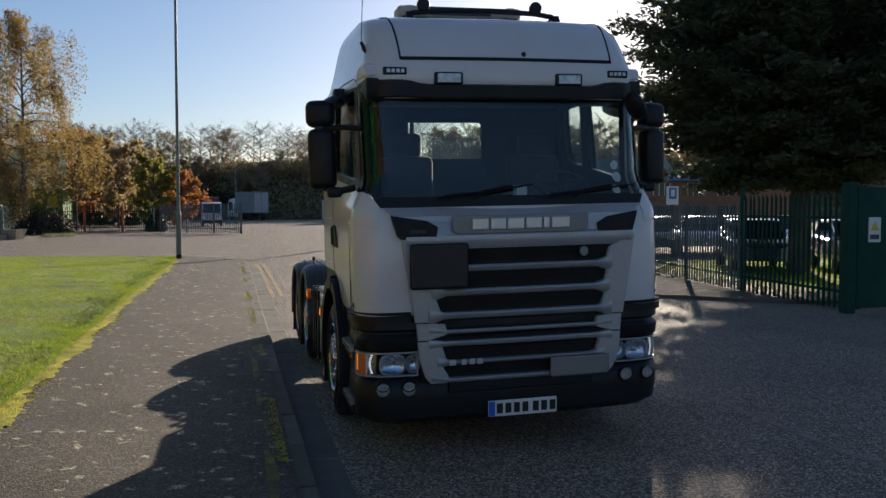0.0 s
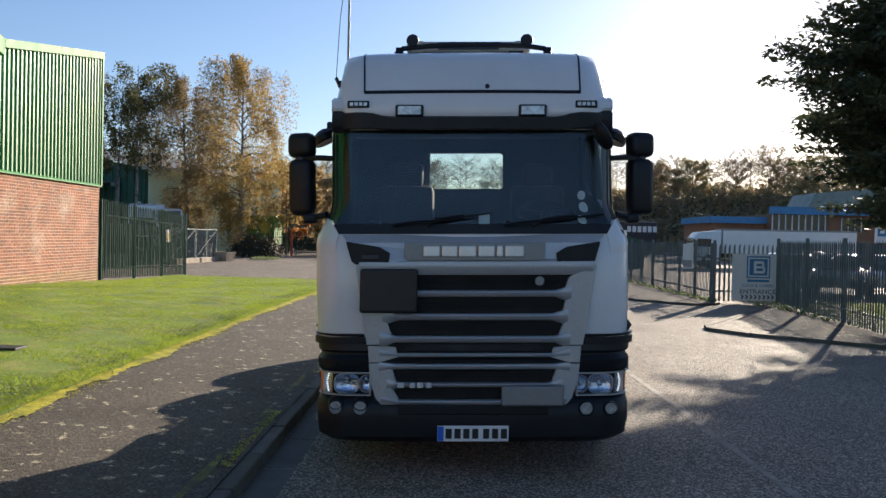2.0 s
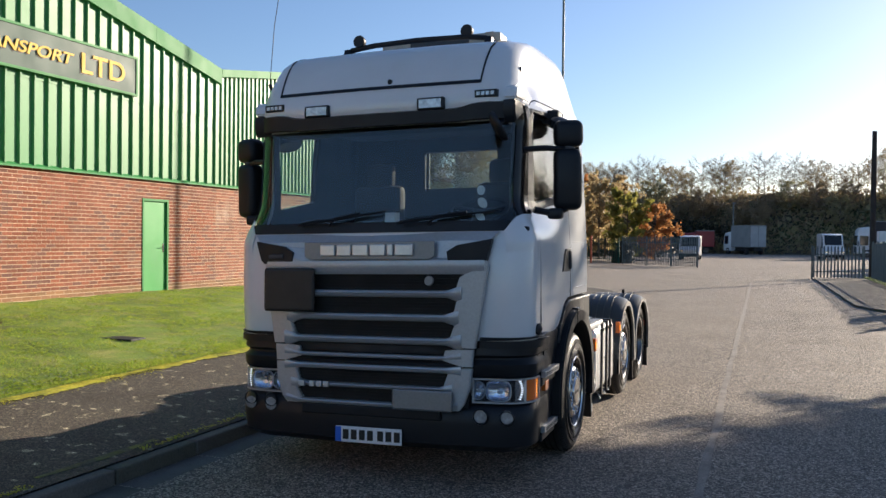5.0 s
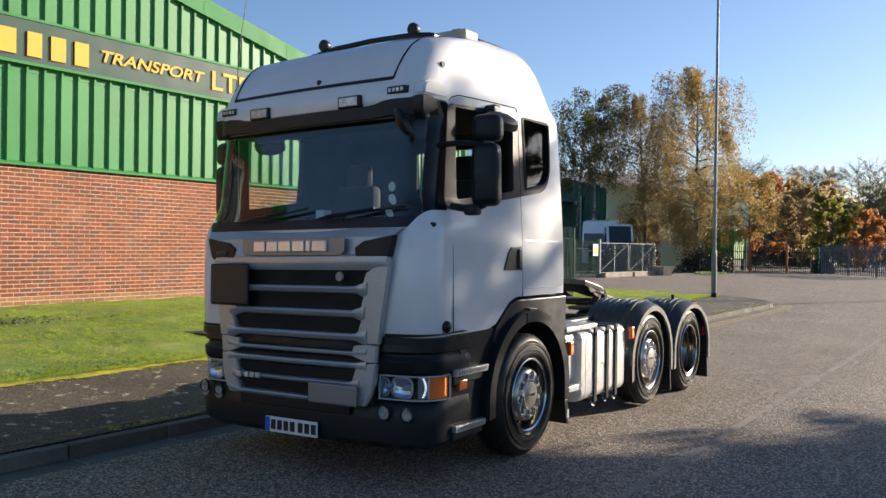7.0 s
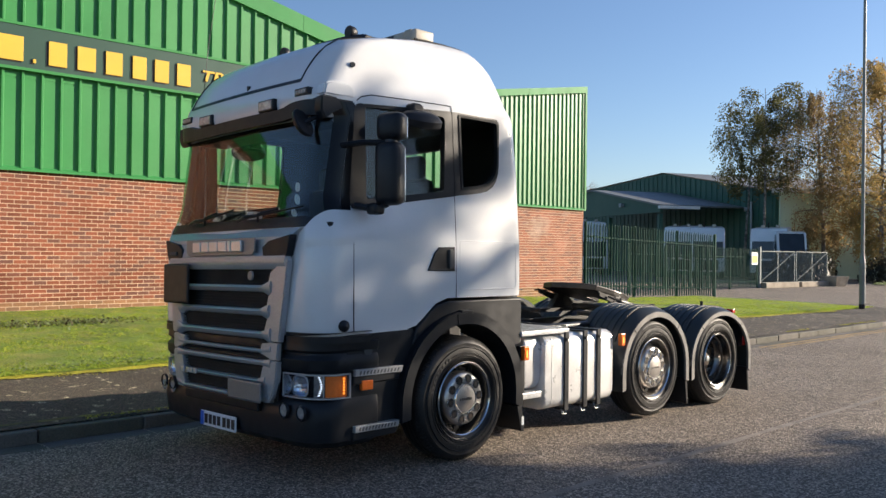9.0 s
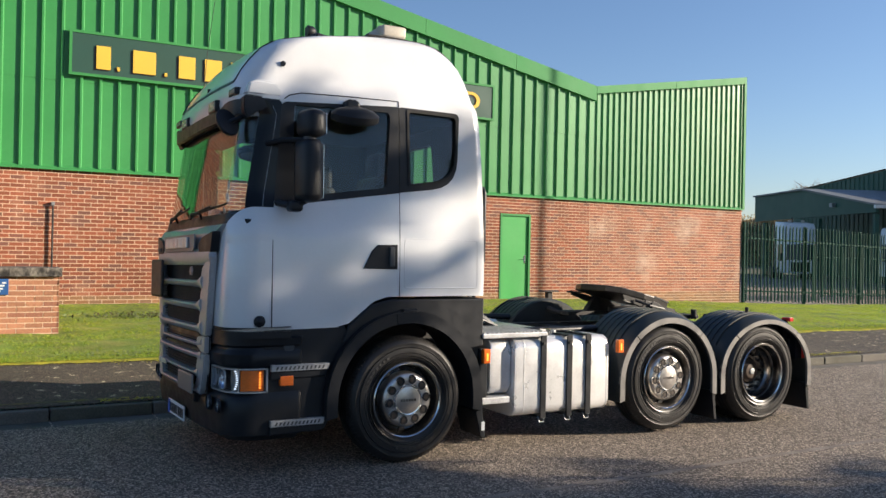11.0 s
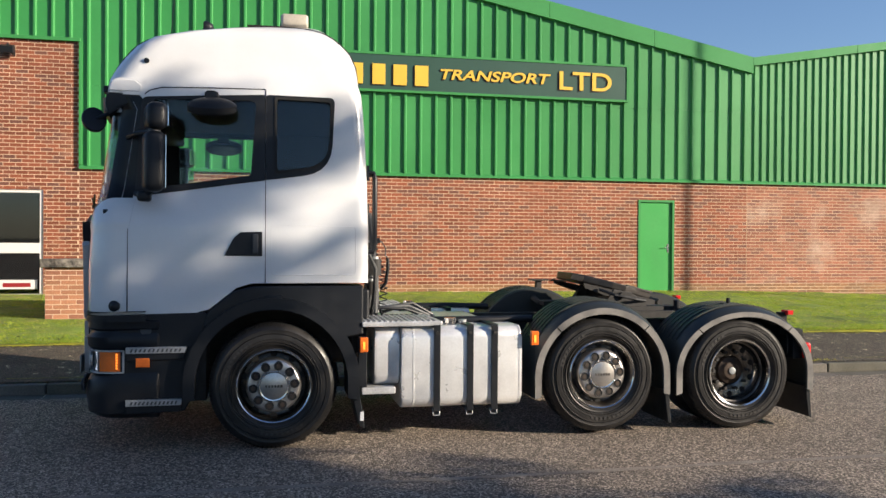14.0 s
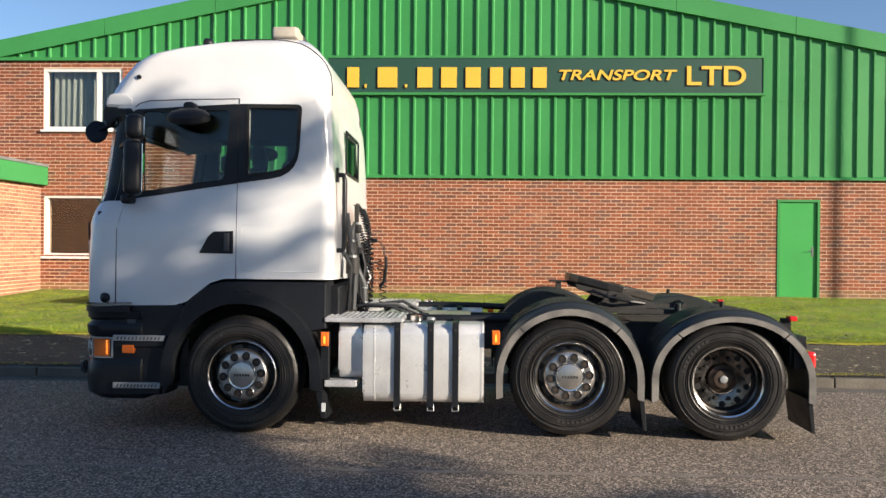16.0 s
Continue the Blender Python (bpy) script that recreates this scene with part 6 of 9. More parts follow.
# ---- wheels ----
def wheel_set(y, zc, r, kind):
    """One road wheel on the offside, built round its hub at the tyre's outer plane."""
    e = part("wheel", bm_revolve([(-0.30, r - 0.16), (-0.29, r - 0.05), (-0.26, r - 0.012), (-0.22, r), (-0.075, r), (-0.04, r - 0.012), (-0.016, r - 0.04), (-0.008, r - 0.055), (-0.010, r - 0.06), (0.0, r - 0.10), (-0.003, r - 0.15), (-0.014, r - 0.188), (-0.03, r - 0.205), (-0.08, r - 0.21)], (0, 0, 0), (1, 0, 0), 72), M["rubber"], truck, "black tyre on a steel wheel", smooth=True)
    for a in (-0.19, -0.145, -0.10):
        part("tread_groove", bm_revolve([(a - 0.006, r + 0.001), (a, r + 0.0015), (a + 0.006, r + 0.001)], (0, 0, 0), (1, 0, 0), 64), M["seam"], e)
    bm = bmesh.new()
    for k in range(90):
        a = 2 * math.pi * k / 90
        c, q = math.cos(a), math.sin(a)
        p0, p1 = Vector((-0.062, (r - 0.001) * c, (r - 0.001) * q)), Vector((-0.030, (r - 0.022) * c, (r - 0.022) * q))
        bm_tube([p0, p1], 0.0045, 4, bm)
    part("tread_edge", bm, M["seam"], e)["kind"] = "stuff"
    for q in (0.128, 0.196):
        part("bead", bm_revolve([(-0.006, r - q - 0.005), (0.0025 - (0.010 if q > 0.15 else 0.0), r - q), (-0.004, r - q + 0.005)], (0, 0, 0), (1, 0, 0), 72), M["rubber"], e, smooth=True)
    for q, wdt in ((0.085, 0.004), (0.150, 0.005), (0.166, 0.004)):
        part("wall_rib", bm_revolve([(-0.004, r - q - wdt), (0.0035, r - q), (-0.004, r - q + wdt)], (0, 0, 0), (1, 0, 0), 72), M["rubber"], e, smooth=True)
    for a0 in (0.5, 2.9):  # unreadable raised lettering
        for k in range(9):
            a = a0 + k * 0.105
            bar = bm_box(-0.003, 0.0035, -0.010, 0.010, -0.011 if k % 3 else -0.014, 0.011)
            bmesh.ops.transform(bar, matrix=Matrix.Rotation(a, 4, "X") @ Matrix.Translation((0, 0, r - 0.118)), verts=bar.verts)
            part("wall_bar", bar, M["rubber_worn"], e)
    R = r - 0.205
    if kind == "dish":
        part("rim", bm_revolve([(-0.05, R + 0.004), (-0.012, R + 0.008), (-0.006, R - 0.004), (-0.02, R - 0.014), (-0.06, R - 0.018), (-0.15, R - 0.026), (-0.178, R - 0.05), (-0.185, 0.14), (-0.19, 0.13)], (0, 0, 0), (1, 0, 0), 56), M["rim_barrel"], e, "oily bare steel rim, deep dished", smooth=True)
        part("rim_edge", bm_revolve([(-0.010, R + 0.010), (-0.002, R + 0.004), (-0.008, R - 0.008)], (0, 0, 0), (1, 0, 0), 56), M["chrome"], e, smooth=True)
        part("rim_step", bm_revolve([(-0.092, R - 0.019), (-0.098, R - 0.030), (-0.112, R - 0.032), (-0.118, R - 0.022)], (0, 0, 0), (1, 0, 0), 56), M["rim_dark"], e, smooth=True)
        part("hub", bm_revolve([(-0.21, 0.125), (-0.168, 0.116), (-0.160, 0.088), (-0.142, 0.074), (-0.137, 0.05), (-0.135, 0.0)], (0, 0, 0), (1, 0, 0), 30), M["hub_rust"], e, "rusty oil-dark axle hub", smooth=True)
        part("hub_centre", bm_revolve([(-0.14, 0.034), (-0.128, 0.031), (-0.125, 0.020), (-0.126, 0.0)], (0, 0, 0), (1, 0, 0), 20), M["galv"], e, "pale round hub plate", smooth=True)
        for k in range(10):
            a = 2 * math.pi * (k + 0.5) / 10
            part("hand_hole", bm_cyl((-0.19, 0.212 * math.cos(a), 0.212 * math.sin(a)), (-0.178, 0.212 * math.cos(a), 0.212 * math.sin(a)), 0.027, n=14), M["seam"], e)
            a = 2 * math.pi * k / 10
            part("wheel_nut", bm_cyl((-0.19, 0.166 * math.cos(a), 0.166 * math.sin(a)), (-0.150, 0.166 * math.cos(a), 0.166 * math.sin(a)), 0.016, n=6), M["steel_dark"], e)
    else:
        rim_mat, cover_mat = (M["rim_black"], M["cover_satin"]) if kind == "front" else (M["rim_dark"], M["cover_satin"])
        part("rim", bm_revolve([(-0.05, R + 0.004), (-0.010, R + 0.008), (-0.004, R - 0.004), (-0.02, R - 0.016), (-0.06, R - 0.024), (-0.105, R - 0.04), (-0.115, 0.22), (-0.10, 0.14)], (0, 0, 0), (1, 0, 0), 56), rim_mat, e, "dark dished steel rim", smooth=True)
        part("rim_edge", bm_revolve([(-0.008, R + 0.006), (-0.001, R - 0.001), (-0.009, R - 0.009)], (0, 0, 0), (1, 0, 0), 64), M["chrome"], e, "bright rim edge", smooth=True)
        for k in range(10):
            a = 2 * math.pi * (k + 0.5) / 10
            hole = bm_cyl((-0.118, 0.242 * math.cos(a), 0.242 * math.sin(a)), (-0.098, 0.242 * math.cos(a), 0.242 * math.sin(a)), 0.027, n=14)
            part("hand_hole", hole, M["seam"], e)
        out = -0.012
        cov = part("wheel_cover", bm_revolve([(-0.11, 0.214), (out - 0.03, 0.212), (out - 0.012, 0.204), (out, 0.190), (out + 0.003, 0.170), (out + 0.002, 0.128), (out - 0.006, 0.122), (out - 0.006, 0.118), (out + 0.012, 0.112), (out + 0.016, 0.104), (out + 0.016, 0.0)], (0, 0, 0), (1, 0, 0), 64), cover_mat, e, "satin hub cover with ten nut pockets", smooth=True)
        part("centre_ring", bm_revolve([(out + 0.006, 0.119), (out + 0.018, 0.113), (out + 0.016, 0.104)], (0, 0, 0), (1, 0, 0), 48), M["chrome"], cov, smooth=True)
        for k in range(10):
            a = 2 * math.pi * k / 10 + 0.1
            c = (0.158 * math.cos(a), 0.158 * math.sin(a))
            part("nut_pocket", bm_cyl((out - 0.01, *c), (out + 0.0045, *c), 0.0305, n=18), M["seam"], cov)
            part("pocket_ring", bm_revolve([(out + 0.002, 0.0385), (out + 0.010, 0.0355), (out + 0.010, 0.0330), (out + 0.003, 0.0300)], (0, *c), (1, 0, 0), 18), M["chrome"], cov, smooth=True)
            part("wheel_nut", bm_cyl((out - 0.01, *c), (out + 0.0085, *c), 0.0185, n=6), M["hub_rust"], cov)
        for k in range(6):
            part("cover_bar", bm_box(out + 0.0155, out + 0.0185, -0.066 + k * 0.023, -0.050 + k * 0.023, -0.010, 0.010), M["rim_dark"], cov)
    return e


made_wheels = []
for (y, zc, r), kind in zip(WHEELS, ("front", "cover", "dish")):
    w = wheel_set(y, zc, r, kind)
    w.location = (1.215, y, zc)
    o = copy_thing(w, Matrix.Translation((-1.215, y, zc)) @ Matrix.Rotation(math.pi, 4, "Z"))
    if kind == "dish":
        for s in (1, -1):
            part("inner_tyre", bm_revolve([(-0.15, r - 0.19), (-0.14, r - 0.04), (-0.10, r), (0.10, r), (0.14, r - 0.04), (0.15, r - 0.19)], (s * 0.72, y, zc), (1, 0, 0), 48), M["rubber"], truck, smooth=True)
    part("axle", bm_cyl((-1.0, y, zc), (1.0, y, zc), 0.07), M["steel_dark"], truck)

# ---- arches, mudguards ----
def arch(y, z, r0, r1, x0, x1, a0, a1, n=22, squash=1.0):
    """A bent strip round a wheel, angles in degrees from the rear, over the top."""
    bm = bmesh.new()
    rows = []
    for i in range(n + 1):
        a = radians(a0 + (a1 - a0) * i / n)
        c, q = math.cos(a), math.sin(a)
        c = math.copysign(1.0, c) if q < 0 else c
        rows.append([bm.verts.new((x, y + r * c, z + r * q * squash)) for x, r in ((x0, r0), (x1, r0), (x1, r1), (x0, r1))])
    for a, b in zip(rows, rows[1:]):
        skin(bm, a, b)
    bm.faces.new(rows[0])
    bm.faces.new(list(reversed(rows[-1])))
    bmesh.ops.recalc_face_normals(bm, faces=bm.faces)
    return bm


def guard(side, y, z, r, squash, a0, a1, profile, n=26):
    """A domed mudguard: the radius grows inboard, most of all over the top."""
    bm = bmesh.new()
    rows = []
    for i in range(n + 1):
        a = radians(a0 + (a1 - a0) * i / n)
        c, q = math.cos(a), math.sin(a)
        c = math.copysign(1.0, c) if q < 0 else c
        up = max(0.0, q)
        outer = [(side * x, y + r * (1 + d * up) * c, z + r * (1 + d * up) * q * squash) for x, d in profile]
        inner = [(side * x, y + (r - 0.014) * (1 + d * up) * c, z + (r - 0.014) * (1 + d * up) * q * squash) for x, d in reversed(profile)]
        rows.append([bm.verts.new(p) for p in outer + inner])
    for a, b in zip(rows, rows[1:]):
        skin(bm, a, b)
    bm.faces.new(rows[0])
    bm.faces.new(list(reversed(rows[-1])))
    bmesh.ops.recalc_face_normals(bm, faces=bm.faces)
    return bm


for s in (1, -1):
    fa = part("front_arch", arch(1.46, 0.505, 0.585, 0.675, s * 0.85, s * 1.225, -12, 190), M["plastic"], truck, "black plastic wheel arch", smooth=True)
    part("arch_lip", arch(1.46, 0.505, 0.578, 0.665, s * 1.21, s * 1.245, -12, 100), M["plastic"], fa, smooth=True)
    part("arch_lip", arch(1.46, 0.505, 0.582, 0.668, s * 1.20, s * 1.24, 100, 190), M["plastic"], fa, smooth=True)
    part("arch_skirt", bm_prism([(0.93, 0.95), (1.06, 0.93), (1.20, 1.06), (1.46, 1.13), (1.75, 1.05), (2.0, 0.85), (2.16, 0.88), (2.16, 1.262), (1.30, 1.262), (1.16, 1.225), (0.97, 1.065)], "x", s * 0.80, s * 1.185, 0.012), M["plastic"], fa, "black skirt under the cab")
    part("skirt_clip", bm_box(s * 1.18, s * 1.235, 1.40, 1.53, 1.12, 1.19, 0.008), M["plastic"], fa)
    part("mudflap", bm_prism([(2.08, 0.36), (2.14, 0.37), (2.175, 0.14), (2.13, 0.15)], "x", s * 0.90, s * 1.22, 0.006), M["plastic"], fa)
    part("flap_strip", bm_box(s * 1.20, s * 1.224, 2.135, 2.165, 0.20, 0.27), M["sign_white"], fa)
    for y, z, r, sq, a0, a1, flap in ((4.17, 0.495, 0.60, 0.96, -17, 197, 4.76), (5.485, 0.500, 0.655, 0.80, -20, 200, 6.11)):
        g = part("mudguard", guard(s, y, z, r, sq, a0, a1, ((1.24, 0.0), (1.21, 0.045), (1.14, 0.085), (1.02, 0.105), (0.67, 0.11), (0.655, 0.08), (0.652, -0.40))), M["mudguard"], truck, "dark ribbed plastic mudguard", smooth=True)
        for b0, b1 in ((a0, 47), (48, 133), (134, a1)):
            part("guard_lip", arch(y, z, r - 0.055, r, s * 1.222, s * 1.247, b0, b1, 14, sq), M["guard_edge"], g, "grey guard edge, lightened as if sunlit", smooth=True)
        for k in range(6):
            x = 0.72 + k * 0.075
            part("rib", guard(s, y, z, r + 0.006, sq, 35, 150, ((x, 0.106), (x + 0.022, 0.106))), M["mudguard"], g)
        part("mudflap", bm_prism([(flap - 0.03, 0.36), (flap + 0.012, 0.36), (flap + 0.035, 0.08), (flap + 0.005, 0.09)], "x", s * 0.70, s * 1.225, 0.004), M["plastic"], g)
        part("stay", bm_cyl((s * 0.4, y, 0.99), (s * 0.95, y, z + r * sq), 0.03), M["steel_dark"], g)
    for y, z in ((2.16, 0.80), (3.565, 0.83)):
        mk = part("side_marker", bm_box(s * 1.21, s * 1.252, y - 0.032, y + 0.032, z - 0.058, z + 0.058, 0.006), M["amber"], truck, "orange side marker lamp")
        part("glow_strip", bm_box(s * 1.252, s * 1.256, y - 0.008, y + 0.008, z - 0.035, z + 0.025), M["amber_lit"], mk)
    part("marker_bracket", bm_box(s * 1.16, s * 1.205, 2.12, 2.19, 0.46, 0.86, 0.006), M["plastic"], truck)

# ---- tank and side gear ----
def bm_tank(y0, y1, z0, z1, x0, x1, r=0.075, into=None, bevel=0.018):
    poly = []
    for cx, cz, a0 in ((x1 - r, z1 - r, 0), (x0 + r, z1 - r, 90), (x0 + r, z0 + r, 180), (x1 - r, z0 + r, 270)):
        for i in range(7):
            a = radians(a0 + 15 * i)
            poly.append((cx + r * math.cos(a), cz + r * math.sin(a)))
    return bm_prism(poly, "y", y0, y1, bevel, into)


for s in (1, -1):
    x0, x1 = sorted((s * 0.55, s * 1.195))
    tank = part("fuel_tank", bm_tank(2.47, 3.47, 0.275, 0.925, x0, x1, 0.085), M["tank_alu"], truck, "brushed aluminium fuel tank with black straps", smooth=True)
    for q in (2.56, 3.445):
        part("tank_seam", bm_tank(q, q + 0.012, 0.273, 0.927, x0 - 0.002, x1 + 0.002, 0.085, None, 0.0), M["tank_alu"], tank, smooth=True)
    small = part("air_tank", bm_tank(2.26, 2.46, 0.46, 0.925, *sorted((s * 0.60, s * 1.14)), 0.08), M["tank_alu"], truck, "small aluminium tank beside the fuel tank", smooth=True)
    for y in (2.755, 3.03, 3.235):
        st = part("tank_strap", bm_ringplate([(x0 - 0.02, 0.25), (x1 + 0.016, 0.25), (x1 + 0.016, 0.945), (x0 - 0.02, 0.945)], [(x0 + 0.0, 0.27), (x1 - 0.004, 0.27), (x1 - 0.004, 0.928), (x0 + 0.0, 0.928)], "y", y - 0.026, y + 0.026), M["plastic"], tank, "black steel strap")
        part("strap_buckle", bm_tube([(s * 1.17, y - 0.025, 0.26), (s * 1.19, y - 0.025, 0.215), (s * 1.19, y + 0.025, 0.215), (s * 1.17, y + 0.025, 0.26)], 0.006, 6), M["galv"], st)
        part("bolt_head", bm_cyl((s * 1.205, y, 0.88), (s * 1.222, y, 0.88), 0.014, n=8), M["steel_dark"], st)
    part("filler_cap", bm_cyl((s * 1.02, 2.90, 0.925), (s * 1.02, 2.90, 0.985), 0.05, n=20), M["chrome"], tank)
    part("filler_cap", bm_cyl((s * 0.96, 3.02, 0.925), (s * 0.96, 3.02, 0.965), 0.035, n=16), M["galv"], tank)
    tread = part("tank_step", bm_box(*sorted((s * 0.62, s * 1.20)), 2.15, 2.80, 0.935, 0.975, 0.008), M["tread"], truck, "grey ribbed aluminium step plate")
    for k in range(14):
        part("tread_rib", bm_box(*sorted((s * 0.64, s * 1.185)), 2.17 + k * 0.044, 2.188 + k * 0.044, 0.973, 0.984), M["tread"], tread)
    lo = part("low_step", bm_box(*sorted((s * 0.95, s * 1.20)), 2.15, 2.42, 0.400, 0.455, 0.008), M["tread"], truck, "pale metal low step")
    part("hanger", bm_box(*sorted((s * 1.14, s * 1.165)), 2.165, 2.19, 0.43, 0.85), M["plastic"], lo)
    part("chassis_rail", bm_box(*sorted((s * 0.36, s * 0.44)), 0.75, 6.05, 0.64, 0.885, 0.006), M["steel_dark"], truck, "black steel chassis rail")
    part("rail_flange", bm_box(*sorted((s * 0.36, s * 0.46)), 2.3, 6.0, 0.885, 0.90), M["steel_dark"], truck)
    part("side_pipe", bm_tube([(s * 0.62, 2.15, 0.92), (s * 0.80, 2.45, 0.945), (s * 0.80, 3.3, 0.945), (s * 0.72, 3.7, 0.94)], 0.034, 10), M["plastic"], truck, "black hose along the frame", smooth=True)
for y in (2.35, 3.3, 3.9, 4.8, 5.9):
    part("cross_member", bm_box(-0.37, 0.37, y - 0.06, y + 0.06, 0.70, 0.88), M["steel_dark"], truck)
part("deck_plate", bm_box(-0.42, 0.42, 2.45, 3.35, 0.905, 0.92), M["alu"], truck, "chequered aluminium deck plate")
part("engine_block", bm_box(-0.45, 0.45, 0.7, 2.2, 0.55, 1.2, 0.05), M["steel_dark"], truck)
part("under_guard", bm_box(-1.0, 1.0, 0.62, 0.95, 0.35, 0.95), M["steel_dark"], truck)

# fifth wheel
fw = part("fifth_wheel", bm_prism([(-0.40, 0.46), (-0.22, 0.54), (0.22, 0.54), (0.40, 0.46), (0.46, 0.12), (0.46, -0.05), (0.33, -0.44), (0.12, -0.46), (0.07, -0.05), (-0.07, -0.05), (-0.12, -0.46), (-0.33, -0.44), (-0.46, -0.05), (-0.46, 0.12)], "z", -0.038, 0.03, 0.012), M["grease"], truck, "greasy black fifth wheel coupling plate")
TILT = Matrix.Translation((0, 4.69, 1.195)) @ Euler((radians(-13.5), 0, 0)).to_matrix().to_4x4() @ Matrix.Diagonal((0.92, 0.80, 1, 1)) @ Matrix.Rotation(math.pi, 4, "Z")
fw.data.transform(TILT)
for s in (1, -1):
    part("coupling_stand", bm_prism([(4.45, 0.98), (5.0, 0.98), (4.86, 1.07), (4.78, 1.15), (4.60, 1.18), (4.53, 1.07)], "x", s * 0.40 - 0.04, s * 0.40 + 0.04, 0.012), M["steel_dark"], fw)
    part("pivot_pin", bm_cyl((s * 0.34, 4.69, 1.12), (s * 0.47, 4.69, 1.12), 0.035, n=14), M["steel_dark"], fw)
    part("slide_rail", bm_box(*sorted((s * 0.25, s * 0.49)), 4.15, 5.3, 0.98, 1.02), M["steel_dark"], fw)
    part("side_web", bm_prism([(4.30, 1.24), (5.02, 1.075), (5.02, 1.03), (4.82, 1.05), (4.52, 1.12), (4.32, 1.19)], "x", s * 0.42 - 0.012, s * 0.42 + 0.012), M["steel_dark"], fw)
    lip = part("coupling_lip", bm_prism([(s * 0.12, -0.47), (s * 0.34, -0.45), (s * 0.46, -0.06), (s * 0.43, -0.06), (s * 0.31, -0.42), (s * 0.12, -0.44)], "z", 0.022, 0.038), M["steel_dark"], fw)
    lip.data.transform(TILT)
part("lock_box", bm_box(-0.22, 0.30, 4.65, 5.05, 1.0, 1.07, 0.02), M["steel_dark"], fw)
part("release_handle", bm_tube([(-0.30, 4.40, 1.225), (-0.40, 4.34, 1.222), (-0.46, 4.28, 1.222)], 0.009, 6), M["steel_dark"], fw)
part("hook_plate", bm_box(-0.82, -0.70, 4.16, 4.36, 1.205, 1.222, 0.005), M["steel_dark"], fw, "small flat plate on a post")
part("plate_post", bm_box(-0.79, -0.73, 4.23, 4.29, 1.08, 1.206, 0.004), M["steel_dark"], fw)
part("grease_line", bm_tube([(0.45, 4.45, 1.18), (0.52, 4.58, 1.13), (0.52, 4.78, 1.09), (0.44, 4.92, 1.07)], 0.014, 6), M["plastic"], fw)
part("handle_stub", bm_cyl((0.52, 5.2, 0.98), (0.52, 5.2, 1.08), 0.03), M["plastic"], fw)

# rear crossbar and lamps
part("rear_beam", bm_box(-1.1, 1.1, 5.98, 6.06, 0.62, 0.80, 0.01), M["steel_dark"], truck)
for s in (1, -1):
    tl = part("tail_lamp", bm_box(*sorted((s * 0.90, s * 1.19)), 6.08, 6.165, 0.60, 0.74, 0.025), M["red_lens"], truck, "red tail lamp cluster")
    part("lamp_back", bm_box(*sorted((s * 0.80, s * 1.17)), 5.99, 6.085, 0.60, 0.86), M["plastic"], tl)
    part("top_marker", bm_box(*sorted((s * 1.0, s * 1.1)), 5.98, 6.04, 0.98, 1.02, 0.006), M["red_lens"], tl)
    part("guard_stud", bm_cyl((s * 1.0, 5.45, 1.08), (s * 1.0, 5.45, 1.13), 0.018), M["plastic"], truck)
    part("lamp_arm", bm_box(*sorted((s * 1.0, s * 1.06)), 5.93, 6.0, 0.80, 1.0), M["plastic"], tl)

# behind the cab: grab rail, cable mast, coiled air lines
rail = part("grab_rail", bm_tube([(0.97, 2.21, 2.16), (0.97, 2.262, 2.16), (0.97, 2.275, 2.12), (0.97, 2.275, 1.56), (0.97, 2.262, 1.52), (0.97, 2.20, 1.52)], 0.022, 10), M["plastic"], truck, "black steel grab rail behind the cab", smooth=True)
part("rail_foot", bm_box(0.94, 1.00, 2.205, 2.225, 2.10, 2.22), M["plastic"], rail)
part("cable_mast", bm_box(0.30, 0.34, 2.27, 2.31, 1.03, 1.95, 0.006), M["steel_dark"], truck, "black stand for the air lines")
part("cable_clip", bm_box(0.24, 0.42, 2.25, 2.33, 1.50, 1.56, 0.006), M["plastic"], truck)
part("bulk_head_box", bm_box(-0.4, 0.25, 2.24, 2.34, 1.25, 1.60, 0.02), M["plastic"], truck, "black air coupling box")
def coil(pts, r, turns, thick=0.006):
    """A spring-coiled hose hanging along a line of points."""
    n = turns * 10
    out = []
    for i in range(n + 1):
        f = i / n * (len(pts) - 1)
        k = min(int(f), len(pts) - 2)
        p = Vector(pts[k]).lerp(Vector(pts[k + 1]), f - k)
        a = 2 * math.pi * turns * i / n
        out.append((p.x + r * math.cos(a), p.y + r * math.sin(a), p.z))
    return bm_tube(out, thick, 5)


for pts, r, turns in (([(0.16, 2.26, 1.97), (0.12, 2.33, 1.84), (0.10, 2.385, 1.66), (0.10, 2.40, 1.30), (0.12, 2.39, 0.98)], 0.030, 30),
                      ([(0.02, 2.30, 1.93), (0.03, 2.35, 1.80), (0.04, 2.37, 1.60), (0.02, 2.38, 1.30), (0.0, 2.37, 0.98)], 0.030, 28),
                      ([(0.20, 2.30, 1.74), (0.18, 2.36, 1.55), (0.16, 2.37, 1.25), (0.16, 2.36, 1.00)], 0.027, 24),
                      ([(-0.06, 2.44, 1.45), (-0.05, 2.50, 1.30), (-0.05, 2.50, 1.15), (-0.06, 2.49, 0.98)], 0.034, 9)):
    part("air_line", coil(pts, r, turns), M["plastic"], truck, "coiled black air line", smooth=True)
part("air_hose", bm_tube([(0.34, 2.31, 1.55), (0.36, 2.28, 1.70), (0.37, 2.27, 1.76), (0.38, 2.25, 1.70), (0.38, 2.26, 1.52), (0.37, 2.31, 1.34), (0.36, 2.365, 1.22), (0.36, 2.37, 1.05), (0.36, 2.35, 0.92)], 0.033, 10), M["plastic_grey"], truck, "thick grey hose bent down behind the cab", smooth=True)
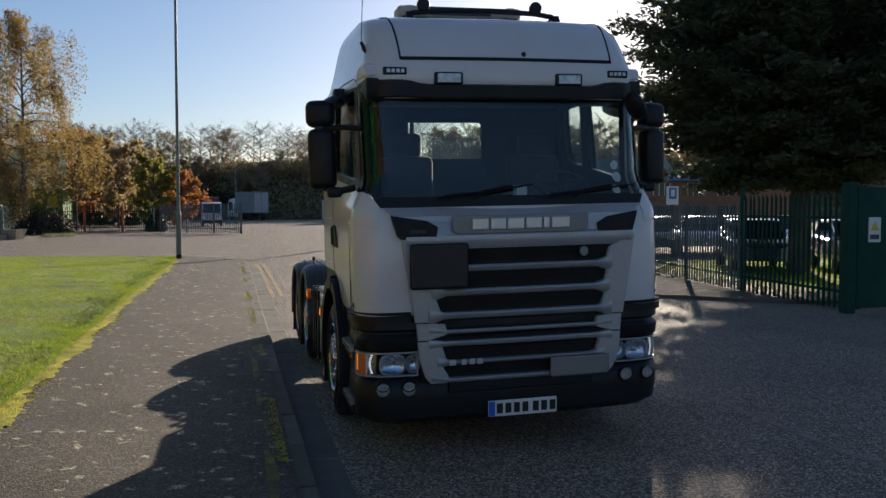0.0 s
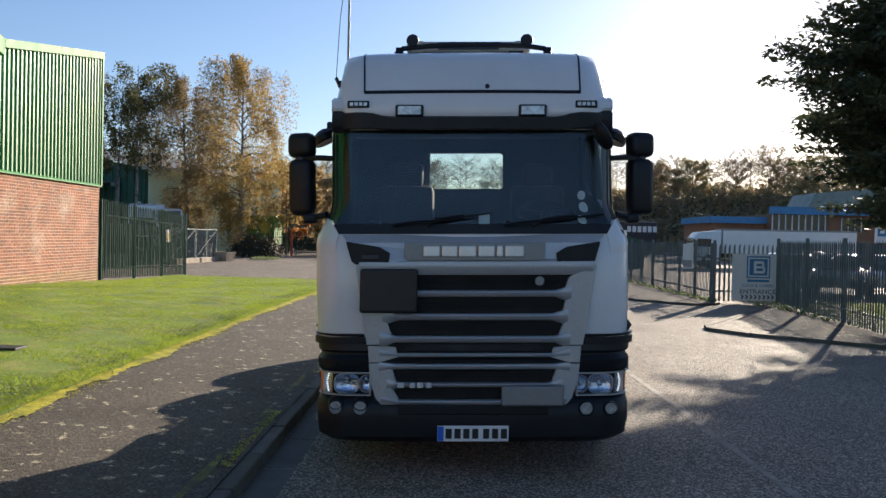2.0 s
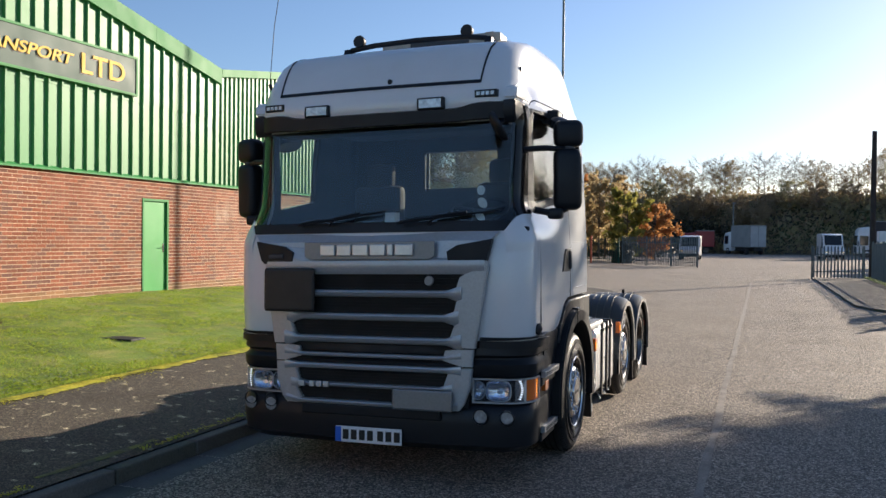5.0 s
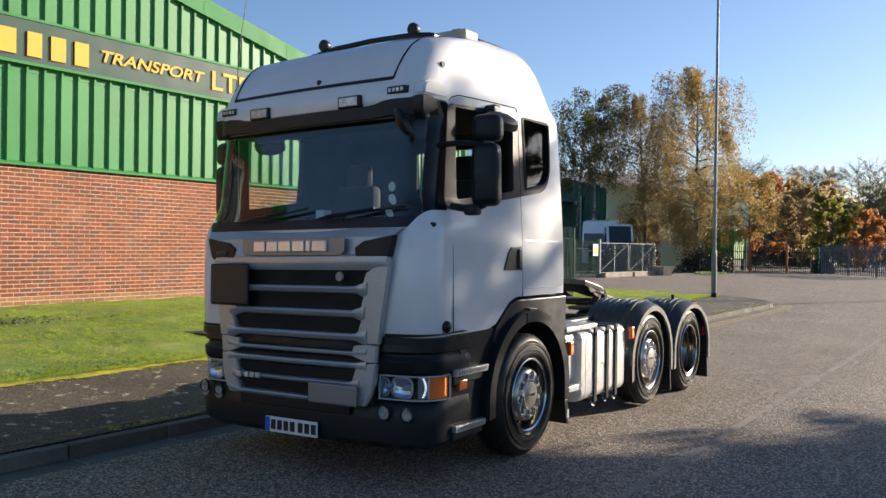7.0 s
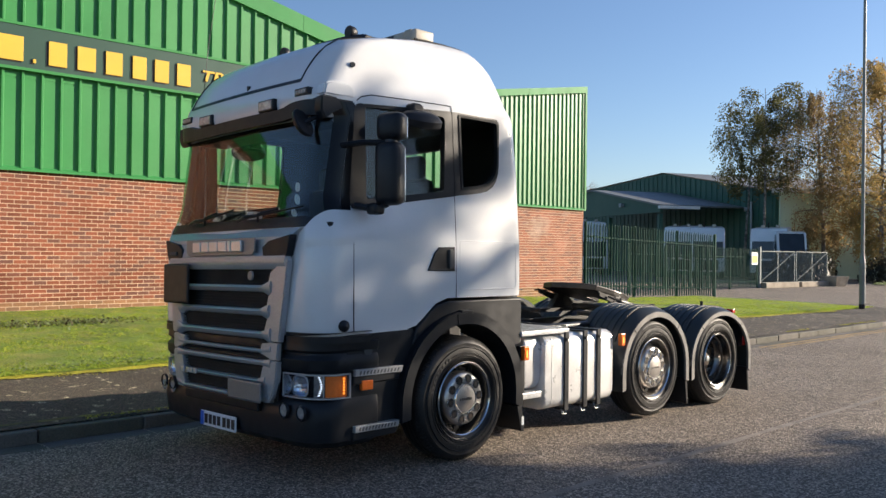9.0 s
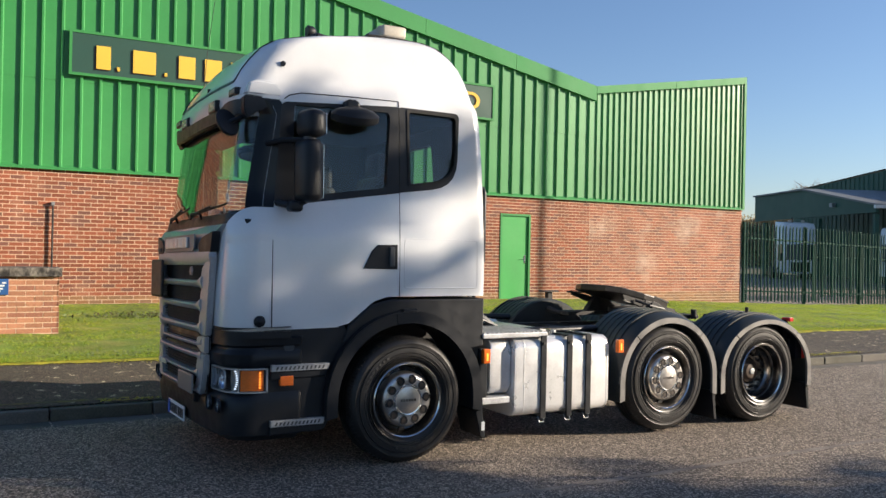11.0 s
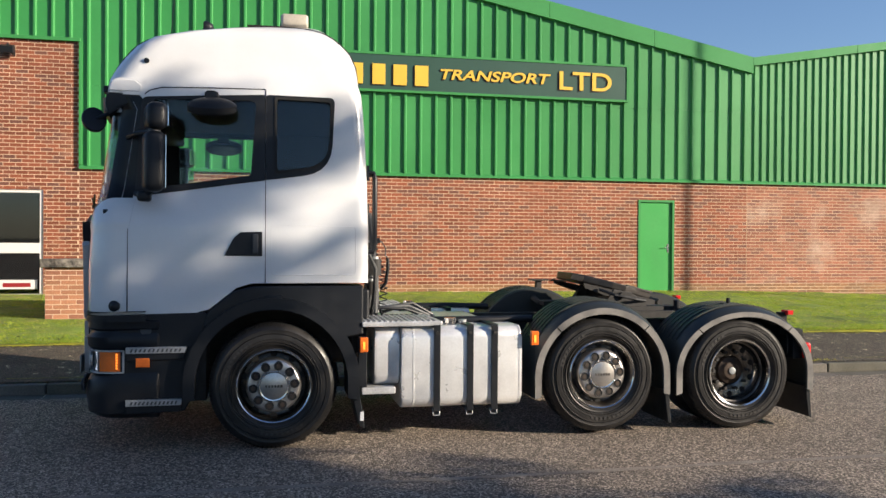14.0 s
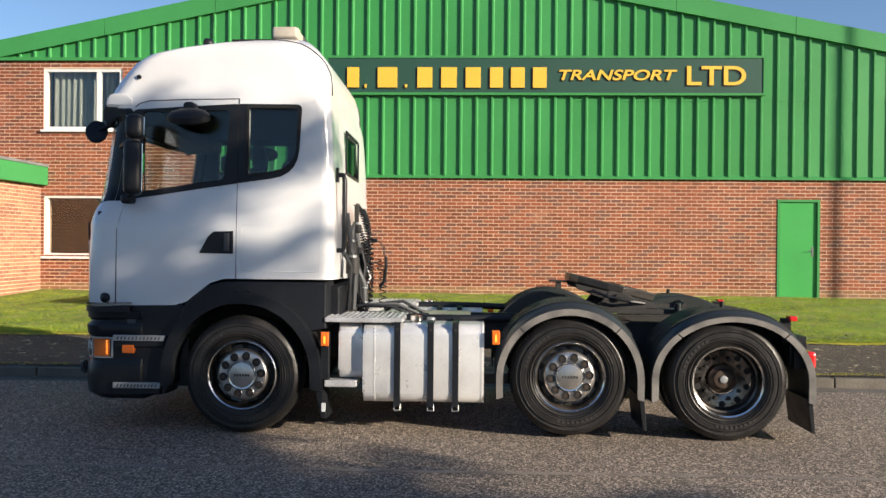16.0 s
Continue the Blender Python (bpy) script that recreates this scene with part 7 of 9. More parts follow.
part("air_hose", bm_tube([(0.26, 2.24, 1.58), (0.25, 2.33, 1.52), (0.25, 2.36, 1.38), (0.27, 2.33, 1.12), (0.28, 2.31, 0.95)], 0.020, 8), M["plastic"], truck, "black hose behind the cab", smooth=True)
part("air_hose", bm_tube([(0.0, 2.53, 1.47), (0.0, 2.532, 1.37), (-0.01, 2.515, 1.24), (-0.03, 2.47, 1.18)], 0.016, 8), M["plastic"], truck, "looped black air hose", smooth=True)
part("loose_cable", bm_tube([(0.05, 2.40, 1.64), (0.02, 2.47, 1.62), (0.0, 2.51, 1.56), (-0.01, 2.51, 1.50), (0.0, 2.53, 1.46)], 0.006, 6), M["plastic"], truck, smooth=True)
part("loose_cable", bm_tube([(0.20, 2.28, 1.46), (0.16, 2.36, 1.38), (0.14, 2.40, 1.28), (0.16, 2.36, 1.18)], 0.009, 6), M["sign_white"], truck, "pale loose cable", smooth=True)
part("coupling_plug", bm_cyl((0.04, 2.40, 1.62), (0.04, 2.45, 1.635), 0.022, n=10), M["plastic"], truck)
for z in (1.18, 1.05):
    part("tie_band", bm_cyl((0.36, 2.368, z), (0.36, 2.369, z + 0.012), 0.037, n=12), M["galv"], truck)
for k in range(3):
    y = 2.40 + 0.05 * k
    part("air_hose", bm_tube([(0.52 - 0.08 * k, 2.32, 1.02), (0.50 - 0.08 * k, y, 1.035), (0.46 - 0.1 * k, y + 0.22, 1.02 + 0.02 * k), (0.40 - 0.1 * k, y + 0.42, 0.95)], 0.015, 7), M["plastic_grey" if k % 2 else "plastic"], truck, "black hose lying on the frame", smooth=True)
for x, y, z, r, h in ((0.62, 2.29, 1.50, 0.05, 0.10), (0.70, 2.31, 1.32, 0.06, 0.14), (0.58, 2.30, 1.15, 0.045, 0.12), (0.50, 2.33, 1.68, 0.03, 0.08)):
    part("air_valve", bm_cyl((x, y, z), (x, y, z + h), r, n=14), M["steel_dark"], truck, smooth=True)
    part("valve_cap", bm_cyl((x, y, z + h), (x, y, z + h + 0.02), r * 0.6, n=12), M["galv"], truck)
part("pipe_run", bm_tube([(0.72, 2.26, 1.85), (0.72, 2.29, 1.6), (0.68, 2.33, 1.3), (0.70, 2.32, 1.0)], 0.022, 8), M["plastic_grey"], truck, "grey pipe behind the cab", smooth=True)
part("pipe_run", bm_tube([(0.80, 2.25, 1.50), (0.78, 2.31, 1.38), (0.80, 2.30, 1.18), (0.78, 2.28, 1.0)], 0.018, 8), M["plastic"], truck, smooth=True)
part("loose_cable", bm_tube([(0.42, 2.33, 1.30), (0.5, 2.36, 1.10), (0.45, 2.42, 0.96), (0.3, 2.6, 0.95), (0.2, 2.85, 0.94), (0.1, 2.95, 0.93)], 0.014, 6), M["plastic"], truck, smooth=True)
part("loose_cable", bm_tube([(-0.3, 2.5, 0.94), (-0.1, 2.6, 0.99), (0.1, 2.72, 0.99), (0.3, 2.9, 0.93)], 0.016, 6), M["plastic"], truck, smooth=True)
part("rear_vent", bm_box(0.50, 0.60, 2.205, 2.225, 1.93, 2.03), M["plastic"], truck)
part("frame_box", bm_box(0.55, 0.95, 2.05, 2.24, 0.95, 1.22, 0.02), M["plastic"], truck, "black box on the frame behind the cab")

# the cab narrows upwards and towards its front, and rolls a little to the kerb with the camber
LEAN = 0.022
TAPERED = ("cab_shell", "window_surround", "pane_edge", "side_pane", "rear_quarter_pane", "door_gap", "windscreen", "screen_border", "screen_pillar", "pillar_cover", "sun_visor",
           "visor_cap", "visor_end", "marker_lamp", "roof_seam", "side_nozzle", "headlining", "overhead_shelf", "nose_panel", "corner_vent", "corner_cap", "screen_disc", "kerb_mirror",
           "door_handle", "pressing", "corner_stub", "mirror", "front_mirror", "washer_stud")
MIRRORS = ("mirror", "front_mirror")
UNROLLED = ("wheel", "axle", "inner_tyre", "mudguard", "fuel_tank", "air_tank", "tank_step", "low_step", "chassis_rail", "rail_flange", "side_pipe", "cross_member", "deck_plate", "fifth_wheel",
            "rear_beam", "tail_lamp", "guard_stud", "front_arch", "side_marker", "marker_bracket", "frame_box")


def narrowing(y, z):
    """The share of the waist's width that the cab has at a length and a height."""
    ys, fs = (0.0, 0.2, 0.45, 0.85, 1.35, 2.2), (0.845, 0.872, 0.897, 0.918, 0.938, 0.956)
    up = float(np.interp(y, ys, fs))
    k = smooth01(1.70, 2.05, z)
    slow = min(1.0, max(0.0, (z - 1.7) / 1.1))
    return 0.982 + (up - 0.982) * (k + (slow - k) * smooth01(0.6, 1.3, y))


for top in truck.children:
    kind = top.name.split(".")[0]
    if kind in UNROLLED:
        continue
    for ob in (top, *top.children):
        if kind in TAPERED and kind not in MIRRORS:
            bm = bmesh.new()
            bm.from_mesh(ob.data)
            planes = [((0, y, 0), (0, 1, 0)) for y in (0.3, 0.45, 0.6, 0.75, 0.85, 0.95, 1.05, 1.15, 1.25, 1.35, 1.7)]
            planes += [((0, 0, z), (0, 0, 1)) for z in (1.72, 1.80, 1.86, 1.92, 1.97, 2.02, 2.06, 2.2, 2.4, 2.6, 2.7)]
            for co, no in planes:
                bmesh.ops.bisect_plane(bm, geom=[*bm.verts, *bm.edges, *bm.faces], dist=1e-5, plane_co=co, plane_no=no)
            bm.to_mesh(ob.data)
            bm.free()
        for v in ob.data.vertices:
            x, y, z = v.co
            if kind in TAPERED:
                x = x * (1.0 if kind in MIRRORS else narrowing(y, z)) - LEAN * (z - 0.5)
            v.co.x, v.co.z = x, z + LEAN * (x - 0.6)


# ---- street lamp column ----
lamp = thing("street_lamp_column", "tall slim grey steel lamp column at the corner of the verge", "lamp post", (-3.68, 22.9, pave_z(-3.68, 22.9)))
part("base", bm_cyl((0, 0, -0.1), (0, 0, 1.35), 0.085, n=16), M["lamp_grey"], lamp)
part("base_band", bm_cyl((0, 0, 0.0), (0, 0, 0.14), 0.088, n=16), M["plastic"], lamp, "dark painted foot")
part("shoulder", bm_cyl((0, 0, 1.35), (0, 0, 1.55), 0.085, 0.055, n=16), M["lamp_grey"], lamp)
part("shaft", bm_cyl((0, 0, 1.55), (0, 0, 10.4), 0.055, 0.038, n=14), M["lamp_grey"], lamp)
part("inspection_door", bm_box(-0.04, 0.04, -0.091, -0.08, 0.5, 1.0, 0.004), M["lamp_grey"], lamp)


# ---- palisade fences ----
def pale_mesh(h, w=0.070, deep=0.018):
    bm = bmesh.new()
    prof = [(-w / 2, deep), (-w / 6, -deep * 0.7), (w / 6, -deep * 0.7), (w / 2, deep)]
    tops = [h - 0.10, h - 0.02, h - 0.02, h - 0.10]
    lo = [bm.verts.new((x, y, 0.06)) for x, y in prof]
    hi = [bm.verts.new((x, y, z)) for (x, y), z in zip(prof, tops)]
    skin(bm, lo, hi, False)
    bm.faces.new((hi[1], hi[2], bm.verts.new((0, -0.01, h))))
    lob = [bm.verts.new((x, y + 0.004, 0.06)) for x, y in prof]
    hib = [bm.verts.new((x, y + 0.004, z)) for (x, y), z in zip(prof, tops)]
    skin(bm, hib, lob, False)
    skin(bm, hi, hib, False)
    return finish(bm, "pale")


def palisade(name, label, p0, p1, h, material, zs=(0.0, 0.0), pitch=0.145, posts=2.75, group="", pieces=True, post_h=0.0, pale=0.070, deep=0.018):
    a, b = Vector(p0), Vector(p1)
    run = (b - a).length
    yaw = math.degrees(math.atan2(b.y - a.y, b.x - a.x))
    f = thing(name, label, "fence", (a.x, a.y, zs[0]), yaw, group)
    rise = (zs[1] - zs[0]) / run
    me = pale_mesh(h, pale, deep)
    me.materials.append(material)
    n = int(run / pitch)
    if pieces:
        for i in range(n):
            s = (i + 0.5) * run / n
            p = part("pale", me, None, f)
            p.location = (s, -0.03, s * rise + random.uniform(-0.008, 0.008))
            p.rotation_euler = (0, random.uniform(-0.008, 0.008), 0)
    else:
        bm = bmesh.new()
        for i in range(n):
            s = (i + 0.5) * run / n
            k = len(bm.verts)
            bm.from_mesh(me)
            bm.verts.ensure_lookup_table()
            bmesh.ops.translate(bm, vec=(s, -0.03, s * rise), verts=bm.verts[k:])
        part("paling", bm, material, f)["kind"] = "stuff"
    for z in (0.35, h - 0.45):
        bm = bmesh.new()
        v = [bm.verts.new((s, y, q + s * rise)) for s in (0, run) for y in (-0.015, 0.02) for q in (z - 0.025, z + 0.025)]
        for q in ((0, 1, 3, 2), (4, 6, 7, 5), (0, 4, 5, 1), (2, 3, 7, 6), (0, 2, 6, 4), (1, 5, 7, 3)):
            bm.faces.new([v[i] for i in q])
        part("rail", bm, material, f)
    m = max(1, int(round(run / posts)))
    for i in range(m + 1):
        s = i * run / m
        part("post", bm_box(s - 0.035, s + 0.035, -0.012, 0.07, -0.1 + s * rise, h + post_h + s * rise, 0.006, 1), material, f)
    return f


palisade("palisade_fence", "dark green palisade fence with pointed steel pales beside the depot", (-10.0, 18.05), (-9.98, 25.9), 2.32, M["fence_green"], (0.33, 0.12), 0.15, pale=0.066, deep=0.012)
palisade("palisade_fence", "dark green palisade fence along the yard, further off", (-14.8, 27.5), (-15.0, 39.5), 2.05, M["fence_green"], (0.1, 0.0), 0.15, pale=0.066, deep=0.012)
palisade("palisade_fence", "weathered grey-green palisade fence on the pavement edge", (9.42, 18.8), (8.23, 9.96), 1.88, M["fence_grey"], (0.0, 0.0), 0.15, post_h=0.05, pale=0.066, deep=0.014)
palisade("palisade_fence", "dark green palisade fence under the conifer", (8.23, 9.96), (8.0, 6.55), 2.05, M["fence_green"], (0.0, 0.0), 0.15, post_h=0.12, pale=0.066, deep=0.014)
palisade("palisade_gate", "grey palisade gate section carrying the entrance board", (7.58, 18.93), (9.72, 19.45), 1.75, M["fence_grey"], (0.0, 0.0), 0.15)
palisade("palisade_gate", "dark steel palisade gate across the far yard entrance", (-14.4, 62.2), (-7.6, 61.0), 1.95, M["fence_green"], (0.0, 0.0), 0.16, pieces=False, pale=0.05)
palisade("palisade_fence", "pale grey palisade fence beside the far yard", (-6.95, 58.5), (-1.37, 54.4), 2.1, M["fence_grey"], (0.0, 0.0), 0.15)
palisade("palisade_gate", "grey palisade gate at the far end of the pavement", (5.0, 40.2), (7.35, 40.6), 1.62, M["fence_grey"], (0.0, 0.0), 0.15)
green_gate = thing("steel_gate", "solid dark green steel gate panel under the conifer", "gate", (8.0, 6.5, 0.0))
part("gate_post", bm_box(-0.09, 0.09, -0.12, 0.06, -0.1, 2.2, 0.01), M["fence_green"], green_gate)
part("gate_sheet", bm_box(0.12, 3.4, -0.03, 0.03, 0.08, 2.12, 0.006), M["fence_green"], green_gate)
for y in (0.2, 1.8, 3.4):
    part("stile", bm_box(y - 0.05, y + 0.05, -0.055, 0.055, 0.06, 2.15, 0.006), M["fence_green"], green_gate)
notice = thing("warning_notice", "white warning notice with a yellow triangle on the fence", "sign", (8.50, 6.47, 1.19))
part("plate", bm_box(-0.12, 0.12, -0.012, 0.004, 0.0, 0.42, 0.003), M["sign_white"], notice)
part("triangle", bm_prism([(-0.085, 0.20), (0.085, 0.20), (0.0, 0.36)], "y", -0.016, -0.011), M["sign_yellow"], notice)
part("notice_bar", bm_box(-0.09, 0.09, -0.015, -0.011, 0.05, 0.13), M["sign_dark"], notice)

yard_notice = thing("warning_notice", "white and yellow notice on the green yard fence", "sign", (-14.80, 38.75, 1.22))
part("plate", bm_box(-0.012, 0.006, -0.33, 0.33, 0.0, 0.64, 0.003), M["sign_white"], yard_notice)
part("notice_bar", bm_box(0.006, 0.010, -0.27, 0.27, 0.10, 0.46), M["sign_yellow"], yard_notice)

# fence along the far pavement
palisade("palisade_fence", "weathered grey palisade fence along the far pavement", (7.52, 39.0), (7.5, 18.6), 1.78, M["fence_grey"], (0.0, 0.0), 0.15, posts=1.86, post_h=0.06, pale=0.062, deep=0.008)
banner = thing("banner", "small faded white banner tied to the fence", "sign", (7.44, 21.0, 0.0))
part("cloth", bm_prism([(-0.55, 0.95), (0.50, 0.90), (0.55, 1.70), (-0.50, 1.76)], "x", -0.02, 0.014), M["sign_white"], banner)
part("banner_band", bm_box(-0.025, -0.021, -0.5, 0.5, 0.98, 1.2), M["grey_box"], banner)

# entrance board: readable words only
sb = thing("entrance_board", "white entrance board with a blue square device on the gate", "sign", (8.09, 18.72, 0.10))
part("panel", bm_box(0, 1.40, 0.0, 0.03, 0.0, 1.36, 0.004), M["sign_white"], sb)
part("device", bm_box(0.42, 1.10, -0.006, 0.0, 0.66, 1.30), M["sign_blue"], sb)
part("device_face", bm_box(0.46, 1.06, -0.010, -0.005, 0.70, 1.26), M["sign_white"], sb)
part("device_core", bm_box(0.50, 1.02, -0.014, -0.009, 0.74, 1.22), M["sign_blue"], sb)
for x0, x1, z0, z1 in ((0.62, 0.70, 0.80, 1.16), (0.70, 0.90, 1.08, 1.16), (0.70, 0.92, 0.95, 1.01), (0.70, 0.92, 0.80, 0.87), (0.86, 0.92, 0.98, 1.12), (0.88, 0.95, 0.83, 0.98)):
    part("device_bar", bm_box(x0, x1, -0.018, -0.013, z0, z1), M["sign_white"], sb)
part("name_bar", bm_box(0.45, 1.08, -0.006, 0.0, 0.55, 0.62), M["sign_blue"], sb)
up = Matrix(((1, 0, 0, 0), (0, 0, -1, -0.004), (0, 1, 0, 0), (0, 0, 0, 1)))
letters("CASH & CARRY", 0.13, 0.002, M["sign_blue"], "lettering", sb, Matrix.Translation((0.30, 0, 0.40)) @ up, width=0.92)
letters("ENTRANCE", 0.19, 0.002, M["sign_dark"], "lettering", sb, Matrix.Translation((0.24, 0, 0.205)) @ up, width=1.04)
for i in range(8):
    x = 0.26 + i * 0.125
    part("chevron", bm_prism([(x, 0.05), (x + 0.05, 0.05), (x + 0.10, 0.11), (x + 0.05, 0.17), (x, 0.17), (x + 0.05, 0.11)], "y", -0.006, 0.0), M["sign_dark"], sb)
ps = thing("pole_sign", "white and blue pole sign standing in the car park", "sign", (23.1, 40.0, 0))
part("pole", bm_cyl((0, 0, 0), (0, 0, 3.0), 0.06), M["plastic"], ps)
part("panel", bm_box(-0.38, 0.38, -0.1, -0.04, 1.95, 3.05, 0.01), M["sign_white"], ps)
part("device", bm_box(-0.24, 0.24, -0.11, -0.1, 2.3, 2.95), M["sign_blue"], ps)
part("device_bar", bm_box(-0.12, 0.12, -0.12, -0.11, 2.45, 2.85), M["sign_white"], ps)

# right-hand pavement and its kerbs
PAVE_A = [(5.1, 39.3), (5.12, 20.4), (5.45, 19.0), (6.2, 18.1), (7.0, 17.6), (7.62, 18.3), (7.5, 30.0), (7.45, 40.6)]
PAVE_B = [(5.08, 10.9), (5.6, 10.0), (6.7, 9.1), (7.34, 8.5), (8.2, 7.9), (9.6, 7.4), (10.2, 18.6), (9.3, 18.2), (7.5, 15.4), (5.7, 12.3), (5.2, 11.5)]
for poly in (PAVE_A, PAVE_B):
    structure("pavement", bm_prism(poly, "z", -0.05, 0.055), M["pavement"], "grey asphalt footway across the road", "pavement")
right_kerb = thing("kerb", "low concrete kerb round the entrance splay", "kerb", kind="structure")
for path in (PAVE_A[:5], [PAVE_B[i] for i in (8, 9, 10, 0, 1, 2, 3, 4, 5)]):
    for (xa, ya), (xb, yb) in zip(path, path[1:]):
        d = Vector((xb - xa, yb - ya, 0))
        n = max(1, int(round(d.length / 0.915)))
        t = d.normalized()
        w = Vector((-t.y, t.x, 0)) * 0.06
        for i in range(n):
            p, q = Vector((xa, ya, 0)) + d * (i / n) + t * 0.005, Vector((xa, ya, 0)) + d * ((i + 1) / n) - t * 0.005
            part("kerb_stone", bm_prism([(v.x, v.y) for v in (p - w, q - w, q + w, p + w)], "z", -0.05, 0.068, 0.01), M["kerb"], right_kerb)

# chain-link gate and planter at the side road
cg = thing("mesh_gate", "galvanised chain-link double gate with diagonal braces", "gate", (-15.0, 39.7, 0.0), 86.0)
for x0, x1 in ((0.05, 3.6), (3.75, 7.3)):
    lf = part("leaf_frame", bm_ringplate([(x0, 0.25), (x1, 0.25), (x1, 1.95), (x0, 1.95)], [(x0 + 0.045, 0.295), (x1 - 0.045, 0.295), (x1 - 0.045, 1.905), (x0 + 0.045, 1.905)], "y", -0.025, 0.025), M["fence_grey"], cg)
    part("brace", bm_tube([(x0, 0, 0.3), (x1, 0, 1.9)], 0.022, 6), M["fence_grey"], lf)
    part("upright", bm_box((x0 + x1) / 2 - 0.03, (x0 + x1) / 2 + 0.03, -0.02, 0.02, 0.3, 1.9), M["fence_grey"], lf)
    bm = bmesh.new()
    for k in range(int((x1 - x0) / 0.05) - 2):
        q = x0 + 0.04 + k * 0.05
        bm_tube([(q, 0.0, 0.3), (q + 0.05, 0.0, 1.9)], 0.008, 3, bm)
    part("mesh_wire", bm, M["fence_grey"], lf)["kind"] = "stuff"
    part("concrete_block", bm_box(x0 + 0.05, x1 - 0.1, -0.35, 0.1, 0.0, 0.28, 0.02), M["stained_block"], cg, "long stained concrete block")
part("gate_post", bm_box(-0.08, 0.06, -0.07, 0.07, -0.1, 2.15), M["fence_grey"], cg)
planter = thing("planter", "pale square concrete planter at the verge", "planter", (-13.95, 46.9, 0.0), 25)
part("tub", bm_revolve([(0.0, 0.0), (0.0, 0.50), (0.55, 0.72), (0.58, 0.72), (0.56, 0.62), (0.40, 0.58), (0.40, 0.0)], (0, 0, 0), (0, 0, 1), 4), M["stained_block"], planter)
for x, y in ((-12.45, 61.5), (-9.75, 61.1)):
    tagged(part("gate_bollard", bm_box(x - 0.075, x + 0.075, y - 0.07, y + 0.07, 0.0, 2.1, 0.02), M["orange"]), "orange painted gate post", "post", "orange gate posts")

yard_pole = thing("lamp_column", "thin grey lamp column at the foot of the bank", "street lamp", (-1.3, 129.5, 0))
part("shaft", bm_cyl((0, 0, -0.1), (0, 0, 7.5), 0.12, 0.08, n=10), M["lamp_grey"], yard_pole)
part("lantern", bm_box(-0.15, 0.35, -0.12, 0.12, 7.45, 7.62, 0.03), M["lamp_grey"], yard_pole)

# telegraph pole and cable
tp = thing("telegraph_pole", "dark timber telegraph pole behind the fence", "pole", (7.75, 41.2, 0))
part("shaft", bm_cyl((0, 0, -0.2), (0.03, 0, 7.25), 0.15, 0.11, n=12), M["pole_wood"], tp)
pts = [Vector((7.78, 41.2, 7.0)).lerp(Vector((40.0, 75.0, 6.0)), i / 14) - Vector((0, 0, 1.4 * math.sin(math.pi * i / 14))) for i in range(15)]
part("cable", bm_tube(pts, 0.022, 5), M["plastic"], tp)

# ---- warehouse behind the depot ----
wh = thing("warehouse", "dark green sheet-clad warehouse with a pale side wall", "building", (-23.2, 59.0, 0.0), -26.6)
def wall_poly(bm, pts):
    bm.faces.new([bm.verts.new(p) for p in pts])
part("gable_wall", bm_prism([(0, 0), (0, 6.5), (-15.5, 9.15), (-32.2, 8.45), (-32.2, 0)], "y", 0.0, 0.3), M["warehouse"], wh)
for i in range(40):
    x = -0.4 - i * 0.77
    part("cladding_rib", bm_box(x - 0.05, x + 0.05, -0.05, 0.0, 0.2, (6.5 - x * 0.171 if x > -15.5 else 9.15 + (x + 15.5) * 0.042) - 0.05), M["warehouse"], wh)
part("side_wall", bm_box(-0.15, 0.15, 0.3, 16.5, 0.0, 6.5), M["warehouse_pale"], wh, "pale green side wall")
for i in range(6):
    part("wall_joint", bm_box(0.15, 0.18, 2.5 + i * 2.6, 2.6 + i * 2.6, 0.0, 6.45), M["warehouse_pale"], wh)
part("eaves_trim", bm_box(-0.3, 0.45, -0.1, 16.5, 6.45, 6.75), M["white_frame"], wh)
bm = bmesh.new()
wall_poly(bm, [(0.4, -0.15, 6.55), (0.4, 16.5, 6.55), (-15.5, 16.5, 9.25), (-15.5, -0.15, 9.25)])
wall_poly(bm, [(-15.5, -0.15, 9.25), (-15.5, 16.5, 9.25), (-32.4, 16.5, 8.55), (-32.4, -0.15, 8.55)])
part("roof", bm, M["roof_sheet"], wh)
can = part("canopy", bm_prism([(-3.7, 4.95), (-3.7, 5.4), (-14.5, 7.2), (-24, 7.2), (-24, 4.95)], "y", -7.5, -7.3), M["warehouse"], wh, "dark green canopy gable")
part("canopy_roof", bm_prism([(-3.5, 5.4), (-3.5, 5.52), (-14.5, 7.34), (-24, 7.34), (-24, 7.2), (-14.5, 7.2)], "y", -7.7, -0.06), M["roof_sheet"], can)
part("gutter", bm_box(-3.7, -3.42, -7.7, -4.2, 5.22, 5.45), M["white_frame"], can)
for x in (-4.0, -12, -22):
    part("canopy_post", bm_box(x - 0.15, x + 0.15, -7.5, -7.2, 0, 4.8), M["warehouse"], can)
for x, y, z in ((-3.1, 0.0, 5.3), (-9.4, -7.5, 5.7)):
    part("wall_lamp", bm_box(x - 0.2, x + 0.2, y - 0.35, y, z - 0.12, z + 0.18, 0.03), M["galv"], wh)
part("down_pipe", bm_cyl((-2.6, -0.18, 0.0), (-2.6, -0.18, 5.9), 0.09, n=8), M["galv"], wh)
gb = thing("box_container", "green box body with a faded yellow panel", "container", (-17.4, 64.4, 0), -8)
part("body", bm_box(0.7, 3.1, 0, 2.4, 0.9, 3.2, 0.05), M["box_green"], gb)
part("panel", bm_box(2.0, 2.7, -0.02, 0.0, 1.8, 2.7), M["sign_yellow"], gb)
